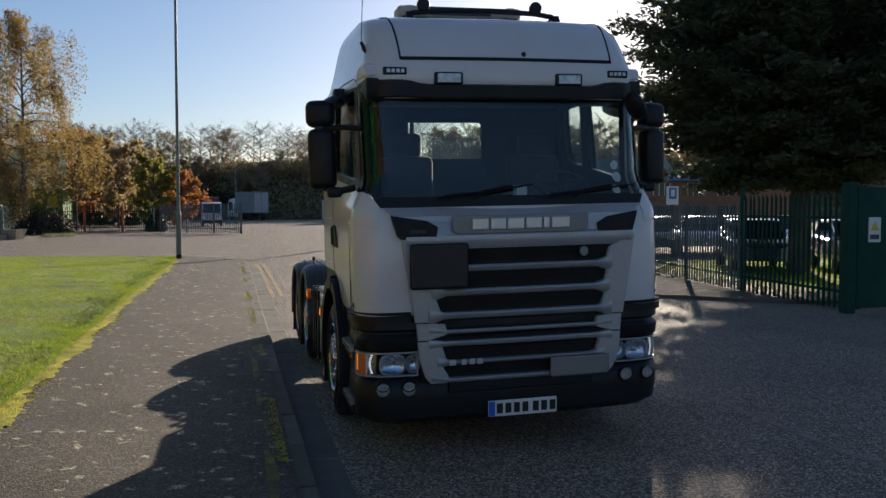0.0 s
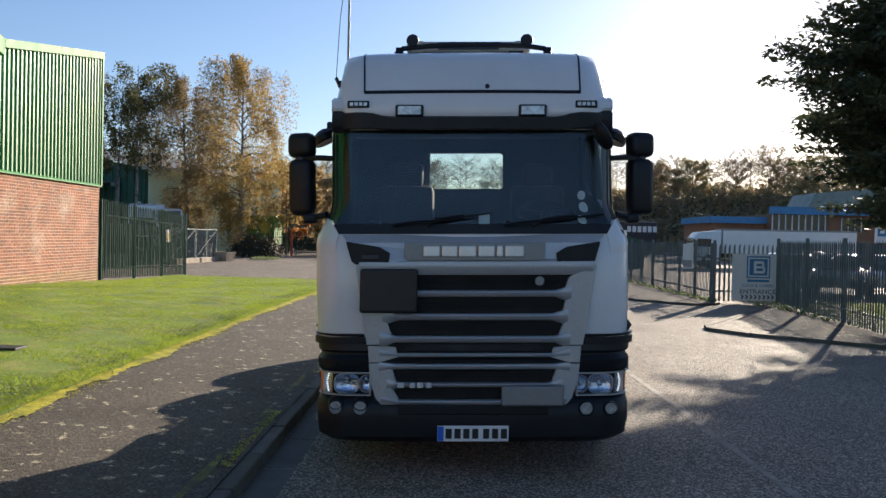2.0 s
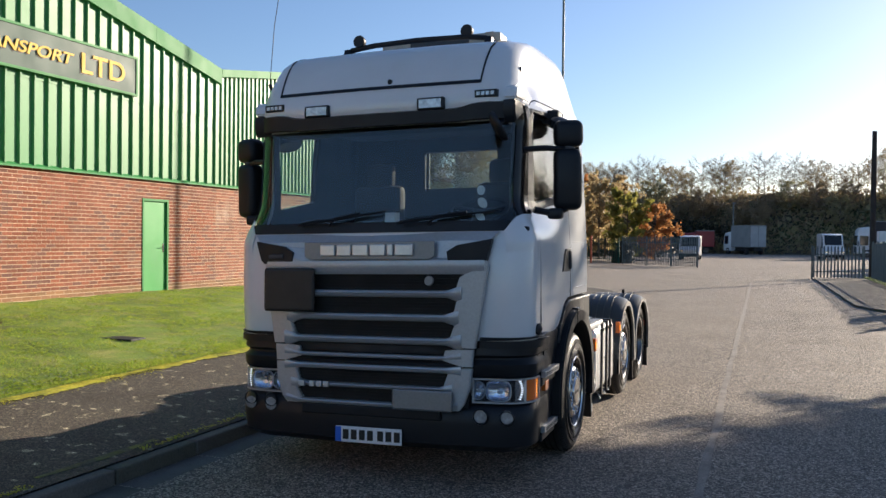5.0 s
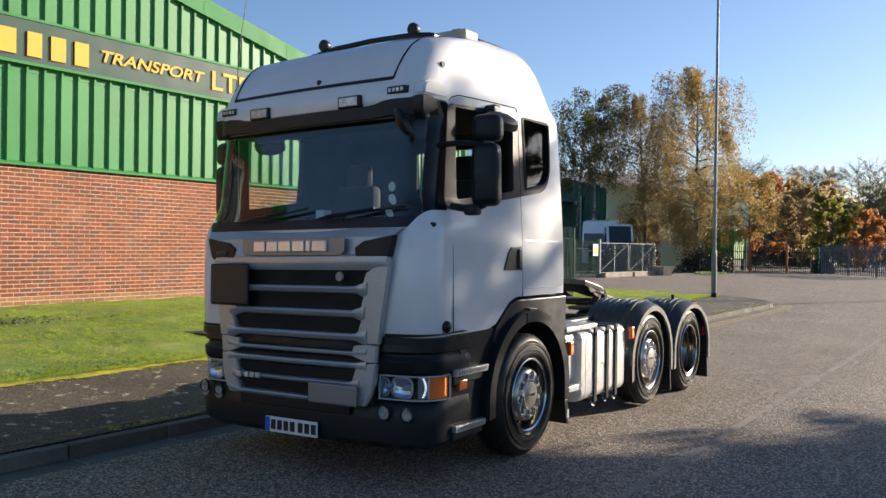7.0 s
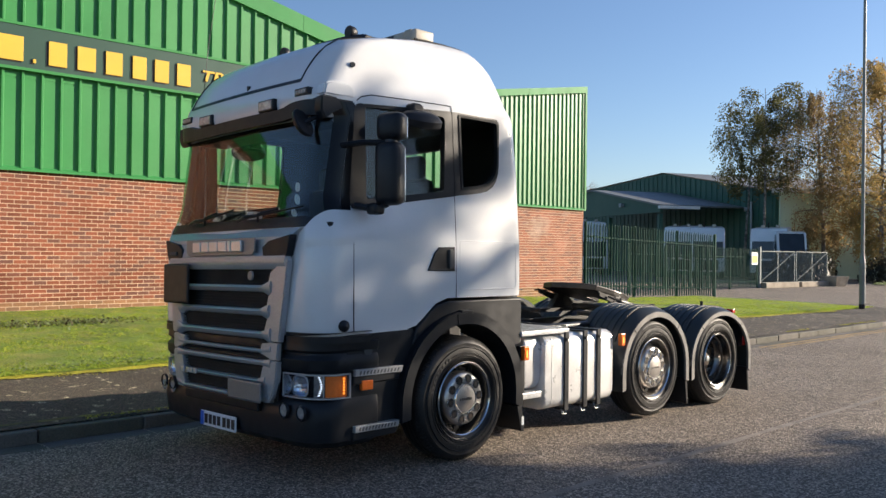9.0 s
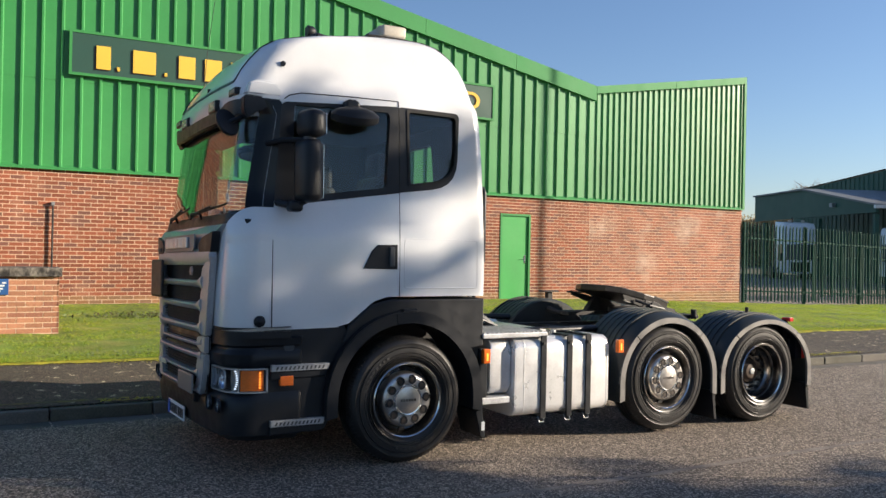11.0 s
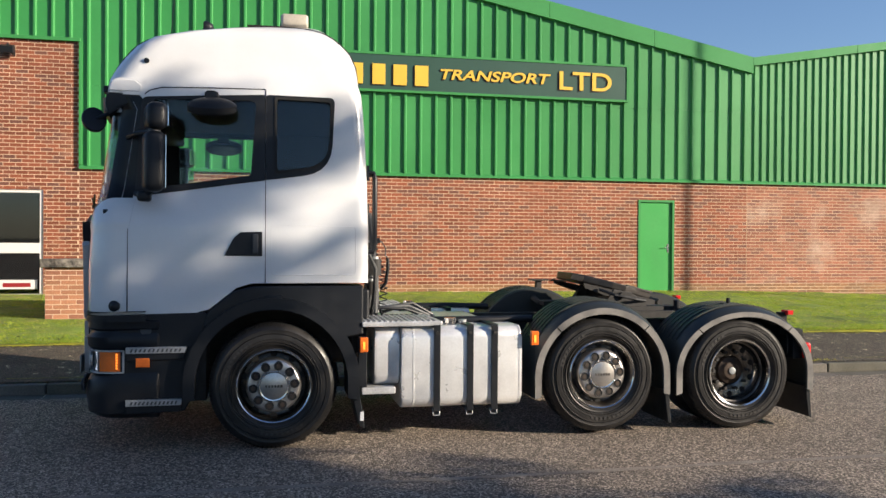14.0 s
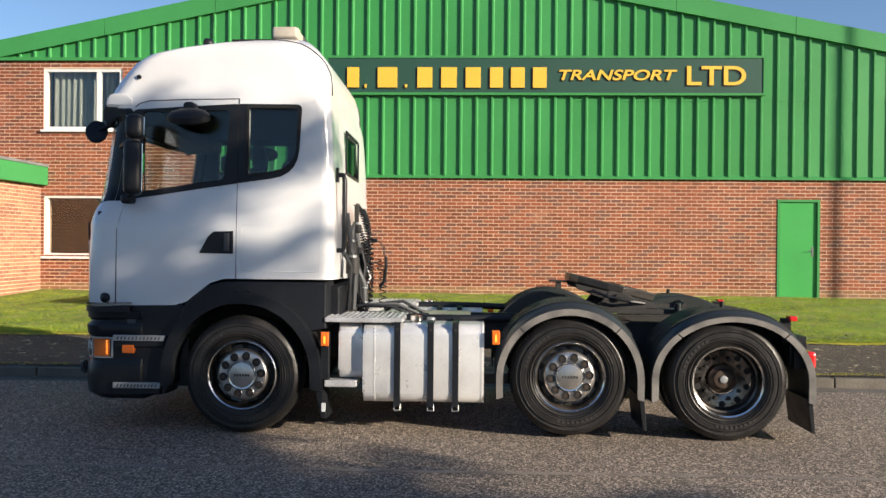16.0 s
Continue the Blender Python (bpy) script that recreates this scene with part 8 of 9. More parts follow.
part("chassis", bm_box(0.8, 3.0, 0.3, 2.1, 0.0, 0.9), M["steel_dark"], gb)


# ---- vehicles ----
def road_wheel(parent, x, y, r, w=0.22):
    t = part("wheel", bm_revolve([(-w / 2, r * 0.6), (-w / 2, r * 0.93), (-w / 2 + 0.03, r), (w / 2 - 0.03, r), (w / 2, r * 0.93), (w / 2, r * 0.6)], (x, y, r), (0, 1, 0), 20), M["rubber"], parent, smooth=True)
    part("rim", bm_cyl((x, y - w * 0.42, r), (x, y + w * 0.42, r), r * 0.62, n=16), M["rim_dark"], t)


def lorry(label, at, turn, length, body, height=3.6, cab_paint="white_paint", cab_h=2.9, floor=1.05):
    """A rigid or articulated lorry, nose to -x."""
    v = thing("lorry", label, "lorry", at, turn)
    if body:
        part("box_body", bm_box(2.1, 2.1 + length, -1.25, 1.25, floor, height, 0.03), M[body], v)
        part("box_edge", bm_box(2.08, 2.12 + length, -1.27, 1.27, height - 0.1, height + 0.02), M["grey_box"], v)
        part("chassis", bm_box(0.5, 2.0 + length, -0.5, 0.5, 0.55, floor), M["steel_dark"], v)
        part("under_run", bm_box(3.0, 1.2 + length, -1.2, 1.2, 0.5, 0.62), M["plastic"], v)
    c = part("cab", bm_prism([(0.0, 0.5), (0.0, 1.45), (0.18, cab_h - 0.35), (0.5, cab_h), (2.0, cab_h + 0.15), (2.0, 0.5)], "y", -1.2, 1.2, 0.06), M[cab_paint], v, smooth=True)
    wt = min(cab_h - 0.42, 2.7)
    wx = 0.18 * (wt - 1.5) / (cab_h - 1.8)
    part("cab_window", bm_prism([(0.0, 1.5), (wx - 0.01, wt), (wx - 0.03, wt), (-0.02, 1.5)], "y", -1.05, 1.05), M["car_glass"], c)
    for s in (1, -1):
        part("door_window", bm_box(0.35, 1.3, s * 1.2 - 0.02, s * 1.2 + 0.02, 1.5, wt - 0.03), M["car_glass"], c)
        part("mirror", bm_box(0.05, 0.15, s * 1.45 - 0.1, s * 1.45 + 0.1, 1.4, 2.0, 0.03), M["plastic"], c)
    part("grille", bm_box(-0.02, 0.02, -0.7, 0.7, 0.6, 1.35), M["plastic"], c)
    xs = [1.15] + ([length - 0.2, length + 1.1] if length > 5 else [length + 0.9] if body else [2.8])
    for x in xs:
        for s in (1, -1):
            road_wheel(v, x, s * 1.08, 0.48, 0.28)
    return v


def van(label, at, turn, paint, L=4.9, H=2.15):
    v = thing("van", label, "van", at, turn)
    b = part("body", bm_prism([(0.0, 0.35), (0.0, 0.95), (0.85, 1.20), (1.45, H - 0.12), (1.9, H), (L, H - 0.02), (L, 0.35)], "y", -0.95, 0.95, 0.07), M[paint], v, smooth=True)
    part("windscreen", bm_prism([(0.92, 1.24), (1.44, H - 0.18), (1.40, H - 0.17), (0.88, 1.25)], "y", -0.8, 0.8), M["car_glass"], b)
    for s in (1, -1):
        part("door_window", bm_prism([(1.15, 1.25), (1.55, H - 0.25), (2.1, H - 0.25), (2.1, 1.25)], "y", s * 0.955 - 0.01, s * 0.955 + 0.01), M["car_glass"], b)
        part("headlamp", bm_box(-0.01, 0.1, s * 0.7 - 0.16, s * 0.7 + 0.16, 0.75, 0.92), M["chrome"], b)
        for x in (0.9, L - 0.95):
            road_wheel(v, x, s * 0.85, 0.33)
    part("bumper", bm_box(-0.06, 0.2, -0.93, 0.93, 0.3, 0.6, 0.04), M["plastic"], b)
    return v


def car(label, at, turn, paint, group="parked cars"):
    v = thing("car", label, "car", at, turn, group)
    b = part("body", bm_prism([(0.0, 0.35), (0.02, 0.70), (0.25, 0.82), (1.15, 0.92), (1.2, 0.95), (3.5, 0.98), (4.15, 0.92), (4.25, 0.70), (4.22, 0.35)], "y", -0.86, 0.86, 0.08), M[paint], v, smooth=True)
    part("roof", bm_prism([(1.10, 0.90), (1.85, 1.40), (2.2, 1.46), (3.2, 1.43), (3.95, 0.95)], "y", -0.70, 0.70, 0.08), M[paint], b, smooth=True)
    part("windscreen", bm_prism([(1.20, 0.98), (1.82, 1.37), (1.79, 1.39), (1.16, 1.0)], "y", -0.62, 0.62), M["car_glass"], b)
    part("rear_window", bm_prism([(3.25, 1.40), (3.85, 1.02), (3.88, 1.04), (3.28, 1.43)], "y", -0.6, 0.6), M["car_glass"], b)
    for s in (1, -1):
        part("side_window", bm_prism([(1.40, 0.98), (1.95, 1.36), (3.15, 1.36), (3.6, 1.0)], "y", s * 0.71 - 0.006, s * 0.71 + 0.006), M["car_glass"], b)
        part("headlamp", bm_box(-0.005, 0.14, s * 0.62 - 0.15, s * 0.62 + 0.15, 0.62, 0.76, 0.02), M["chrome"], b)
        part("door_mirror", bm_box(1.35, 1.5, s * 0.92 - 0.07, s * 0.92 + 0.07, 0.95, 1.06, 0.02), M[paint], b)
        for x in (0.8, 3.35):
            road_wheel(v, x, s * 0.76, 0.31, 0.2)
    return v


lorry("grey box lorry parked at the end of the road", (-1.5, 127.4, 0), -58, 5.0, "grey_box", 4.1, cab_h=3.1)
for q in (-0.6, 0.6):
    part("rear_door", bm_box(7.1, 7.13, q - 0.56, q + 0.56, 1.15, 3.95, 0.01), M["plastic_pale"], bpy.data.objects["lorry"], "pale rear door")
lorry("white articulated lorry with a dark curtain-sided trailer", (13.6, 112.5, 0), 4, 12.9, "dark_side", 4.5, cab_h=3.7)
rb2 = bpy.data.objects["lorry.001"]
for k in range(6):
    part("name_bar", bm_box(10.9 + k * 0.72, 11.42 + k * 0.72, -1.27, -1.255, 3.05, 3.85), M["sign_white"], rb2, "plain white bar")
van("white van parked beside the road end", (9.6, 89.0, 0), 95, "white_paint", 5.4, 2.7)
van("white van parked behind the grey fence", (-3.85, 80.0, 0), 91, "white_paint", 4.9, 2.35)
lorry("dark red lorry parked behind the fence", (-8.6, 127.0, 0), 8, 2.6, "red_paint", 3.4, "red_paint", 3.0)
for at, turn, h in (((-28.2, 54.0, 0), 112, 3.8), ((-25.9, 54.0, 0), 124, 3.72), ((-21.4, 54.0, 0), 104, 3.6), ((-36.0, 54.0, 0), 150, 4.3)):
    yl = lorry("white tractor unit parked in the yard", at, turn, 0.0, None, cab_h=h)
    for q in (-0.5, 0.5):
        part("roof_lamp", bm_box(0.8, 0.95, q - 0.12, q + 0.12, h + 0.05, h + 0.25, 0.02), M["beige"], yl)
    part("air_horn", bm_cyl((1.2, 0.2, h + 0.05), (1.2, 0.2, h + 0.45), 0.05, n=8), M["plastic"], yl)
van("white van with a sloping bonnet parked in the yard", (-18.9, 52.8, 0), 125, "white_paint", 5.4, 3.4)
lorry("white articulated lorry beside the depot building", (17.0, 55.0, 0), -4, 9.0, "white_paint", 2.75, cab_h=2.5)
for i, (x, y, turn, paint, lab) in enumerate(((10.6, 21.5, 62, "car_silver", "silver car parked behind the fence"), (12.6, 22.2, 62, "car_dark", "dark car parked behind the fence"), (14.8, 22.6, 62, "car_silver", "silver car parked behind the fence"),
                                             (17.0, 23.4, 60, "car_dark", "dark car parked behind the fence"), (11.8, 14.2, 66, "car_dark", "dark car parked under the conifer"), (13.9, 12.6, 66, "car_silver", "silver car parked under the conifer"),
                                             (19.2, 24.0, 60, "car_silver", "silver car parked behind the fence"), (16.0, 33.0, 60, "white_paint", "white car parked in the car park"))):
    car(lab, (x, y, 0), turn, paint)
bales = thing("wrapped_pallets", "white wrapped pallets stacked in the yard", "pallets", (10.2, 60.0, 0))
for i in range(3):
    part("pallet_load", bm_box(i * 1.2, i * 1.2 + 1.05, 0, 1.2, 0.15, 2.6 - 0.1 * (i % 2), 0.06), M["sign_white"], bales)
    part("pallet", bm_box(i * 1.2, i * 1.2 + 1.05, 0, 1.2, 0.0, 0.14), M["timber"], bales)
hut = thing("storage_hut", "low green-roofed storage hut behind the fence", "hut", (9.3, 49.0, 0))
part("wall", bm_box(0, 3.2, 0, 3, 0, 1.75), M["fence_green"], hut)
part("roof", bm_prism([(-0.2, 1.75), (1.6, 2.2), (3.4, 1.75)], "y", -0.2, 3.2), M["warehouse"], hut)

# ---- brick trade building across the way ----
tb = thing("trade_building", "low brown brick trade building with a blue fascia", "building", (30.5, 75.0, 0.0))
part("wall", bm_box(0, 26, 0, 14, 0, 4.6), M["brown_brick"], tb)
part("fascia", bm_box(-0.4, 26, -0.8, 0.0, 4.6, 5.3), M["blue_roof"], tb, "blue roof fascia")
part("roof_light", bm_prism([(3.5, 5.3), (4.2, 6.7), (11.0, 7.3), (12.5, 5.3)], "y", 0.5, 6.0), M["teal_roof"], tb, "pale sloping roof lights")
part("low_wing", bm_box(-5, 0, 2, 12, 0, 3.7), M["brown_brick"], tb)
part("wing_fascia", bm_box(-5.4, 0, 1.4, 12, 3.7, 4.35), M["blue_roof"], tb)
glz = part("glazed_front", bm_box(-0.2, 5.0, -0.25, -0.05, 3.0, 4.55), M["car_glass"], tb, "glazed upper front")
for i in range(9):
    part("glazing_bar", bm_box(-0.2 + i * 0.62, -0.1 + i * 0.62, -0.32, -0.25, 2.9, 4.6), M["white_frame"], glz)
for x in (6.4, 9.6, 13.5, 17.0):
    w = part("window", bm_box(x, x + 1.9, -0.08, 0.02, 3.1, 4.3), M["car_glass"], tb)
    for k in (0, 0.62, 1.25, 1.85):
        part("window_bar", bm_box(x + k, x + k + 0.08, -0.12, -0.08, 3.05, 4.35), M["white_frame"], w)
    part("window", bm_box(x, x + 2.2, -0.08, 0.02, 0.9, 2.0), M["car_glass"], tb)

# ---- trees ----
def branching(rnd, base, height, lean, spread, limbs, first, droop, twigs, thick, crest=0.35):
    """Trunk and limbs as lists of points with radii; returns them and the outer twig points."""
    bars, tips = [], []
    n = 9
    trunk = []
    x, y = 0.0, 0.0
    for i in range(n + 1):
        f = i / n
        x += lean[0] / n + rnd.uniform(-0.02, 0.02) * height / 6
        y += lean[1] / n + rnd.uniform(-0.02, 0.02) * height / 6
        trunk.append(Vector((x, y, height * f)))
    bars.append((trunk, [max(0.015, thick * (1 - 0.93 * i / n)) for i in range(n + 1)], 8))
    for k in range(limbs):
        f = first + (0.97 - first) * (k + rnd.random() * 0.8) / limbs
        s = min(n - 1, int(f * n))
        p = trunk[s].lerp(trunk[s + 1], f * n - s)
        a = k * 2.4 + rnd.uniform(-0.5, 0.5)
        prof = math.sin(math.pi * min(1.0, (1 - f) / (1 - first) * 0.80 + 0.12))
        L = spread * (crest + 0.75 * prof * (1.0 if crest > 0.3 else min(1.0, 4.5 * (1 - f) + 0.2))) * rnd.uniform(0.75, 1.15)
        up = rnd.uniform(0.35, 0.9) * (0.6 + 0.7 * f)
        d = Vector((math.cos(a), math.sin(a), up)).normalized()
        pts = [p]
        for i in range(1, 6):
            g = i / 5
            q = p + d * (L * g) + Vector((0, 0, -droop * L * g * g * 0.5)) + Vector([rnd.uniform(-1, 1) * 0.05 * L for _ in range(3)])
            pts.append(q)
        r0 = max(0.018, thick * 0.42 * (1 - f) + 0.02)
        bars.append((pts, [max(0.008, r0 * (1 - 0.85 * i / 5)) for i in range(6)], 5))
        for j in range(twigs):
            g = rnd.uniform(0.25, 1.0)
            s2 = min(4, int(g * 5))
            q = pts[s2].lerp(pts[s2 + 1], g * 5 - s2)
            e = (d + Vector([rnd.uniform(-0.9, 0.9) for _ in range(3)])).normalized()
            l2 = L * rnd.uniform(0.18, 0.42)
            mid = q + e * l2 * 0.55
            end = q + e * l2 + Vector((0, 0, -droop * l2 * 0.9))
            bars.append(([q, mid, end], [0.012, 0.008, 0.004], 3))
            tips.append((q, mid, end))
    return bars, tips


def bars_mesh(bars):
    bm = bmesh.new()
    for pts, radii, n in bars:
        bm_tube(pts, 0, n, bm, radii)
    return bm


def leaf_cloud(rnd_seed, tips, per, size, strand, spread=0.12):
    """Leaf places along twigs and on strands hanging from them."""
    g = np.random.RandomState(rnd_seed)
    c = []
    for q, mid, end in tips:
        for _ in range(per):
            f = g.rand()
            p = np.array(mid.lerp(end, f)) if g.rand() < 0.65 else np.array(q.lerp(mid, f))
            p = p + g.normal(0, spread, 3) - np.array([0, 0, strand * g.rand() ** 1.3])
            c.append(p)
    c = np.array(c)
    n = len(c)
    u = g.normal(0, 1, (n, 3))
    u /= np.linalg.norm(u, axis=1)[:, None]
    w = np.cross(u, g.normal(0, 1, (n, 3)))
    w /= np.linalg.norm(w, axis=1)[:, None]
    s = size * g.uniform(0.6, 1.3, (n, 1))
    return c, u * s, w * s * 0.6


def tree(name, label, at, seed, height, spread, limbs, first, droop, twigs, thick, per, size, strand, leaf, bark, lean=(0, 0), group="", cat="tree", twin=0.12, crest=0.35):
    rnd = random.Random(seed)
    t = thing(name, label, cat, at, rnd.uniform(0, 360), group)
    bars, tips = branching(rnd, None, height, lean, spread, limbs, first, droop, twigs, thick, crest)
    part("trunk", bars_mesh(bars), M[bark], t, smooth=True)
    if per:
        c, u, w = leaf_cloud(seed, tips, per, size, strand, twin)
        cr = quads("crown", c, u, w, M[leaf], t)
        cr["kind"] = "stuff"
    return t


birch_r = tree("birch_tree", "tall weeping birch with thin golden autumn leaves", (-16.2, 60.4, 0), 11, 15.7, 5.8, 46, 0.18, 0.85, 11, 0.20, 72, 0.080, 2.0, "leaf_gold", "birch_bark", crest=0.12)
birch_m = tree("birch_tree", "tall weeping birch with bronze autumn leaves", (-20.6, 61.7, 0), 23, 14.4, 5.0, 42, 0.22, 0.85, 11, 0.18, 68, 0.080, 1.9, "leaf_bronze", "birch_bark", lean=(-0.5, -0.3), crest=0.12)
tree("birch_tree", "slim dark-leaved birch beside the warehouse", (-23.2, 57.4, 0), 31, 14.0, 3.3, 22, 0.50, 0.7, 10, 0.14, 40, 0.09, 1.0, "leaf_dark", "birch_bark")
tree("birch_tree", "slim dark-leaved birch beside the warehouse", (-25.4, 58.2, 0), 37, 13.0, 3.2, 20, 0.50, 0.7, 10, 0.13, 40, 0.09, 1.0, "leaf_dark", "birch_bark", lean=(-0.8, 0))
tree("small_tree", "low golden birch sapling at the yard edge", (-13.8, 66.5, 0), 41, 7.6, 2.6, 22, 0.34, 0.6, 9, 0.10, 30, 0.11, 0.6, "leaf_gold", "bark")
tree("small_tree", "yellow-green maple sapling behind the gate", (-8.3, 70.0, 0), 43, 5.6, 2.0, 18, 0.10, 0.2, 9, 0.08, 34, 0.15, 0.2, "leaf_green", "bark")
tree("small_tree", "bright orange-leaved sapling behind the fence", (-6.2, 72.0, 0), 47, 4.5, 2.0, 16, 0.10, 0.2, 9, 0.08, 36, 0.14, 0.2, "leaf_rust", "bark")
tree("small_tree", "olive and gold shrub tree beside the gate", (-11.8, 76.0, 0), 53, 6.6, 2.6, 20, 0.28, 0.3, 9, 0.09, 36, 0.15, 0.3, "leaf_olive", "bark")
tree("small_tree", "rust-coloured tree behind the yard", (-16.8, 84.0, 0), 59, 8.4, 3.4, 22, 0.14, 0.2, 9, 0.12, 36, 0.16, 0.2, "leaf_rust", "bark")
tree("small_tree", "olive-leaved tree behind the yard", (-12.2, 82.0, 0), 61, 7.4, 3.4, 22, 0.10, 0.2, 9, 0.12, 38, 0.16, 0.2, "leaf_olive", "bark")


def shrub(label, at, seed, rx, ry, h, n, leaf, size):
    g = np.random.RandomState(seed)
    s = thing("shrub", label, "shrub", at)
    d = g.normal(0, 1, (n, 3))
    d /= np.linalg.norm(d, axis=1)[:, None]
    rad = 0.6 + 0.4 * g.rand(n, 1) ** 0.5 + 0.12 * np.sin(d[:, :1] * 9 + d[:, 1:2] * 7)
    c = d * rad * np.array([rx, ry, h])
    c[:, 2] = np.abs(c[:, 2])
    u = g.normal(0, 1, (n, 3))
    u /= np.linalg.norm(u, axis=1)[:, None]
    w = np.cross(u, d)
    quads("foliage", c, u * size, w * size * 0.7, M[leaf], s)["kind"] = "stuff"
    bm = bmesh.new()
    for k in range(14):
        a, r = g.rand() * 6.28, g.rand()
        bm_tube([(0.1 * math.cos(a), 0.1 * math.sin(a), 0), (rx * r * math.cos(a), ry * r * math.sin(a), h * 0.8)], 0.02, 4, bm)
    part("stems", bm, M["bark"], s)
    return s


shrub("dark bare-looking shrub at the side road corner", (-14.2, 56.5, 0), 3, 2.0, 1.4, 1.75, 2600, "bush", 0.10)
shrub("dark shrub beside the far gate", (-7.5, 62.8, 0), 4, 0.8, 1.2, 1.8, 2600, "bush", 0.11)
shrub("dark evergreen hedge behind the mesh gate", (-17.6, 50.5, 0), 5, 2.0, 4.5, 2.0, 3000, "bush", 0.13)
shrub("dark hedge along the back of the yard", (-15.0, 90.0, 0), 6, 8.5, 2.0, 2.8, 4000, "bush", 0.2)
shrub("dark rounded bush at the foot of the bank", (-9.0, 133.0, 0), 8, 11.0, 3.0, 5.2, 5000, "bush", 0.28)

# conifer over the fence
def conifer(label, at, seed, edge, n_br):
    rnd = random.Random(seed)
    g = np.random.RandomState(seed)
    t = thing("conifer_tree", label, "tree", at)
    H = edge[-1][0]
    bars = [([Vector((0, 0, 0)), Vector((0.1, 0, H * 0.5)), Vector((0, 0.05, H))], [0.30, 0.2, 0.02], 10)]
    C, U, Wd = [], [], []
    for k in range(n_br):
        v = (k + rnd.random()) / n_br
        z = 2.5 + 5.3 * v / 0.8 if v < 0.8 else 7.8 + (H - 7.8) * (v - 0.8) / 0.2
        for (za, ra), (zb, rb) in zip(edge, edge[1:]):
            if za <= z <= zb:
                R = ra + (rb - ra) * (z - za) / (zb - za)
        a = k * 2.39996 + rnd.uniform(-0.3, 0.3)
        L = R * (rnd.uniform(0.84, 1.06) if rnd.random() < 0.65 else rnd.uniform(0.45, 0.84))
        d = np.array([math.cos(a), math.sin(a), 0.0])
        side = np.array([-d[1], d[0], 0.0])
        z0 = z - 0.10 * L
        tilt = rnd.uniform(0.02, 0.42)
        pts = []
        for i in range(6):
            f = i / 5
            p = d * L * f
            zz = z0 + L * (tilt * f - 0.18 * f * f) + (0.10 * L * f ** 3)
            pts.append(Vector((p[0], p[1], zz)))
        bars.append((pts, [0.05 * (1 - 0.85 * i / 5) + 0.006 for i in range(6)], 4))
        m = int(12 + 12 * L)
        for j in range(m):
            f = 0.30 + 0.74 * (j + rnd.random()) / m
            f = min(f, 1.0)
            s = min(4, int(f * 5))
            p = np.array(pts[s].lerp(pts[s + 1], f * 5 - s))
            lr = 1 if j % 2 else -1
            ln = (0.42 + 0.8 * (1 - f)) * rnd.uniform(0.6, 1.15)
            out = (side * lr * rnd.uniform(0.5, 1.0) + d * rnd.uniform(0.35, 0.9))
            out /= np.linalg.norm(out)
            steps = max(3, int(ln / 0.062))
            for q in range(steps):
                e = (q + 0.6) / steps
                c = p + out * ln * e + np.array([0, 0, -0.10 * ln * e * e]) + g.normal(0, 0.07, 3)
                u = out * 0.075 + g.normal(0, 0.04, 3)
                w = np.cross(out, [0, 0, 1.0]) * 0.024 + g.normal(0, 0.022, 3)
                C.append(c); U.append(u); Wd.append(w)
    part("trunk", bars_mesh(bars), M["bark"], t, smooth=True)
    quads("crown", C, U, Wd, M["needle"], t)["kind"] = "stuff"
    return t


conifer("large dark spreading conifer behind the fence", (12.6, 14.0, 0.0), 5, [(2.5, 2.9), (2.9, 3.3), (3.4, 3.75), (4.0, 4.15), (5.0, 4.6), (5.8, 4.85), (6.3, 4.65), (6.8, 4.1), (7.4, 3.5), (8.2, 2.9), (9.2, 2.4), (10.5, 1.7), (12.2, 0.3)], 640)

# wooded bank at the end of the road
def bank_z(x, y):
    right = 1.8 * smooth01(25, 60, x)
    return -0.02 + (8.7 + right) * smooth01(128.0, 146.0, y + 1.5 * noise.noise(Vector((x * 0.05, 0, 0))))


sheet("bank", span(-190, 230, 80), span(127.5, 154, 14) + [190, 280, 440], bank_z, M["earth"], "rough wooded bank closing the end of the road", "bank")
protos = [
    tree("bank_tree", "bare grey tree on the wooded bank", (-30, 150, 8.0), 71, 7.0, 2.8, 26, 0.2, 0.0, 26, 0.10, 0, 0, 0, "leaf_olive", "twig", group="bank trees"),
    tree("bank_tree", "bare tree with a few brown leaves on the bank", (-22, 148, 8.0), 73, 6.4, 2.8, 26, 0.15, 0.0, 26, 0.10, 3, 0.10, 0.2, "leaf_bronze", "twig", group="bank trees"),
    tree("bank_tree", "olive-leaved tree on the wooded bank", (-14, 140, 5.0), 79, 6.2, 2.8, 20, 0.08, 0.2, 14, 0.12, 15, 0.12, 0.3, "leaf_bank", "twig", group="bank trees"),
    tree("bank_tree", "bronze-leaved tree on the wooded bank", (-6, 138, 4.0), 83, 5.6, 2.8, 20, 0.08, 0.2, 14, 0.12, 14, 0.12, 0.3, "scrub", "twig", group="bank trees"),
    tree("bank_tree", "brown scrubby tree on the wooded bank", (2, 135, 2.2), 89, 5.2, 2.8, 20, 0.06, 0.2, 12, 0.12, 14, 0.13, 0.3, "scrub", "twig", group="bank trees"),
]
rnd = random.Random(7)
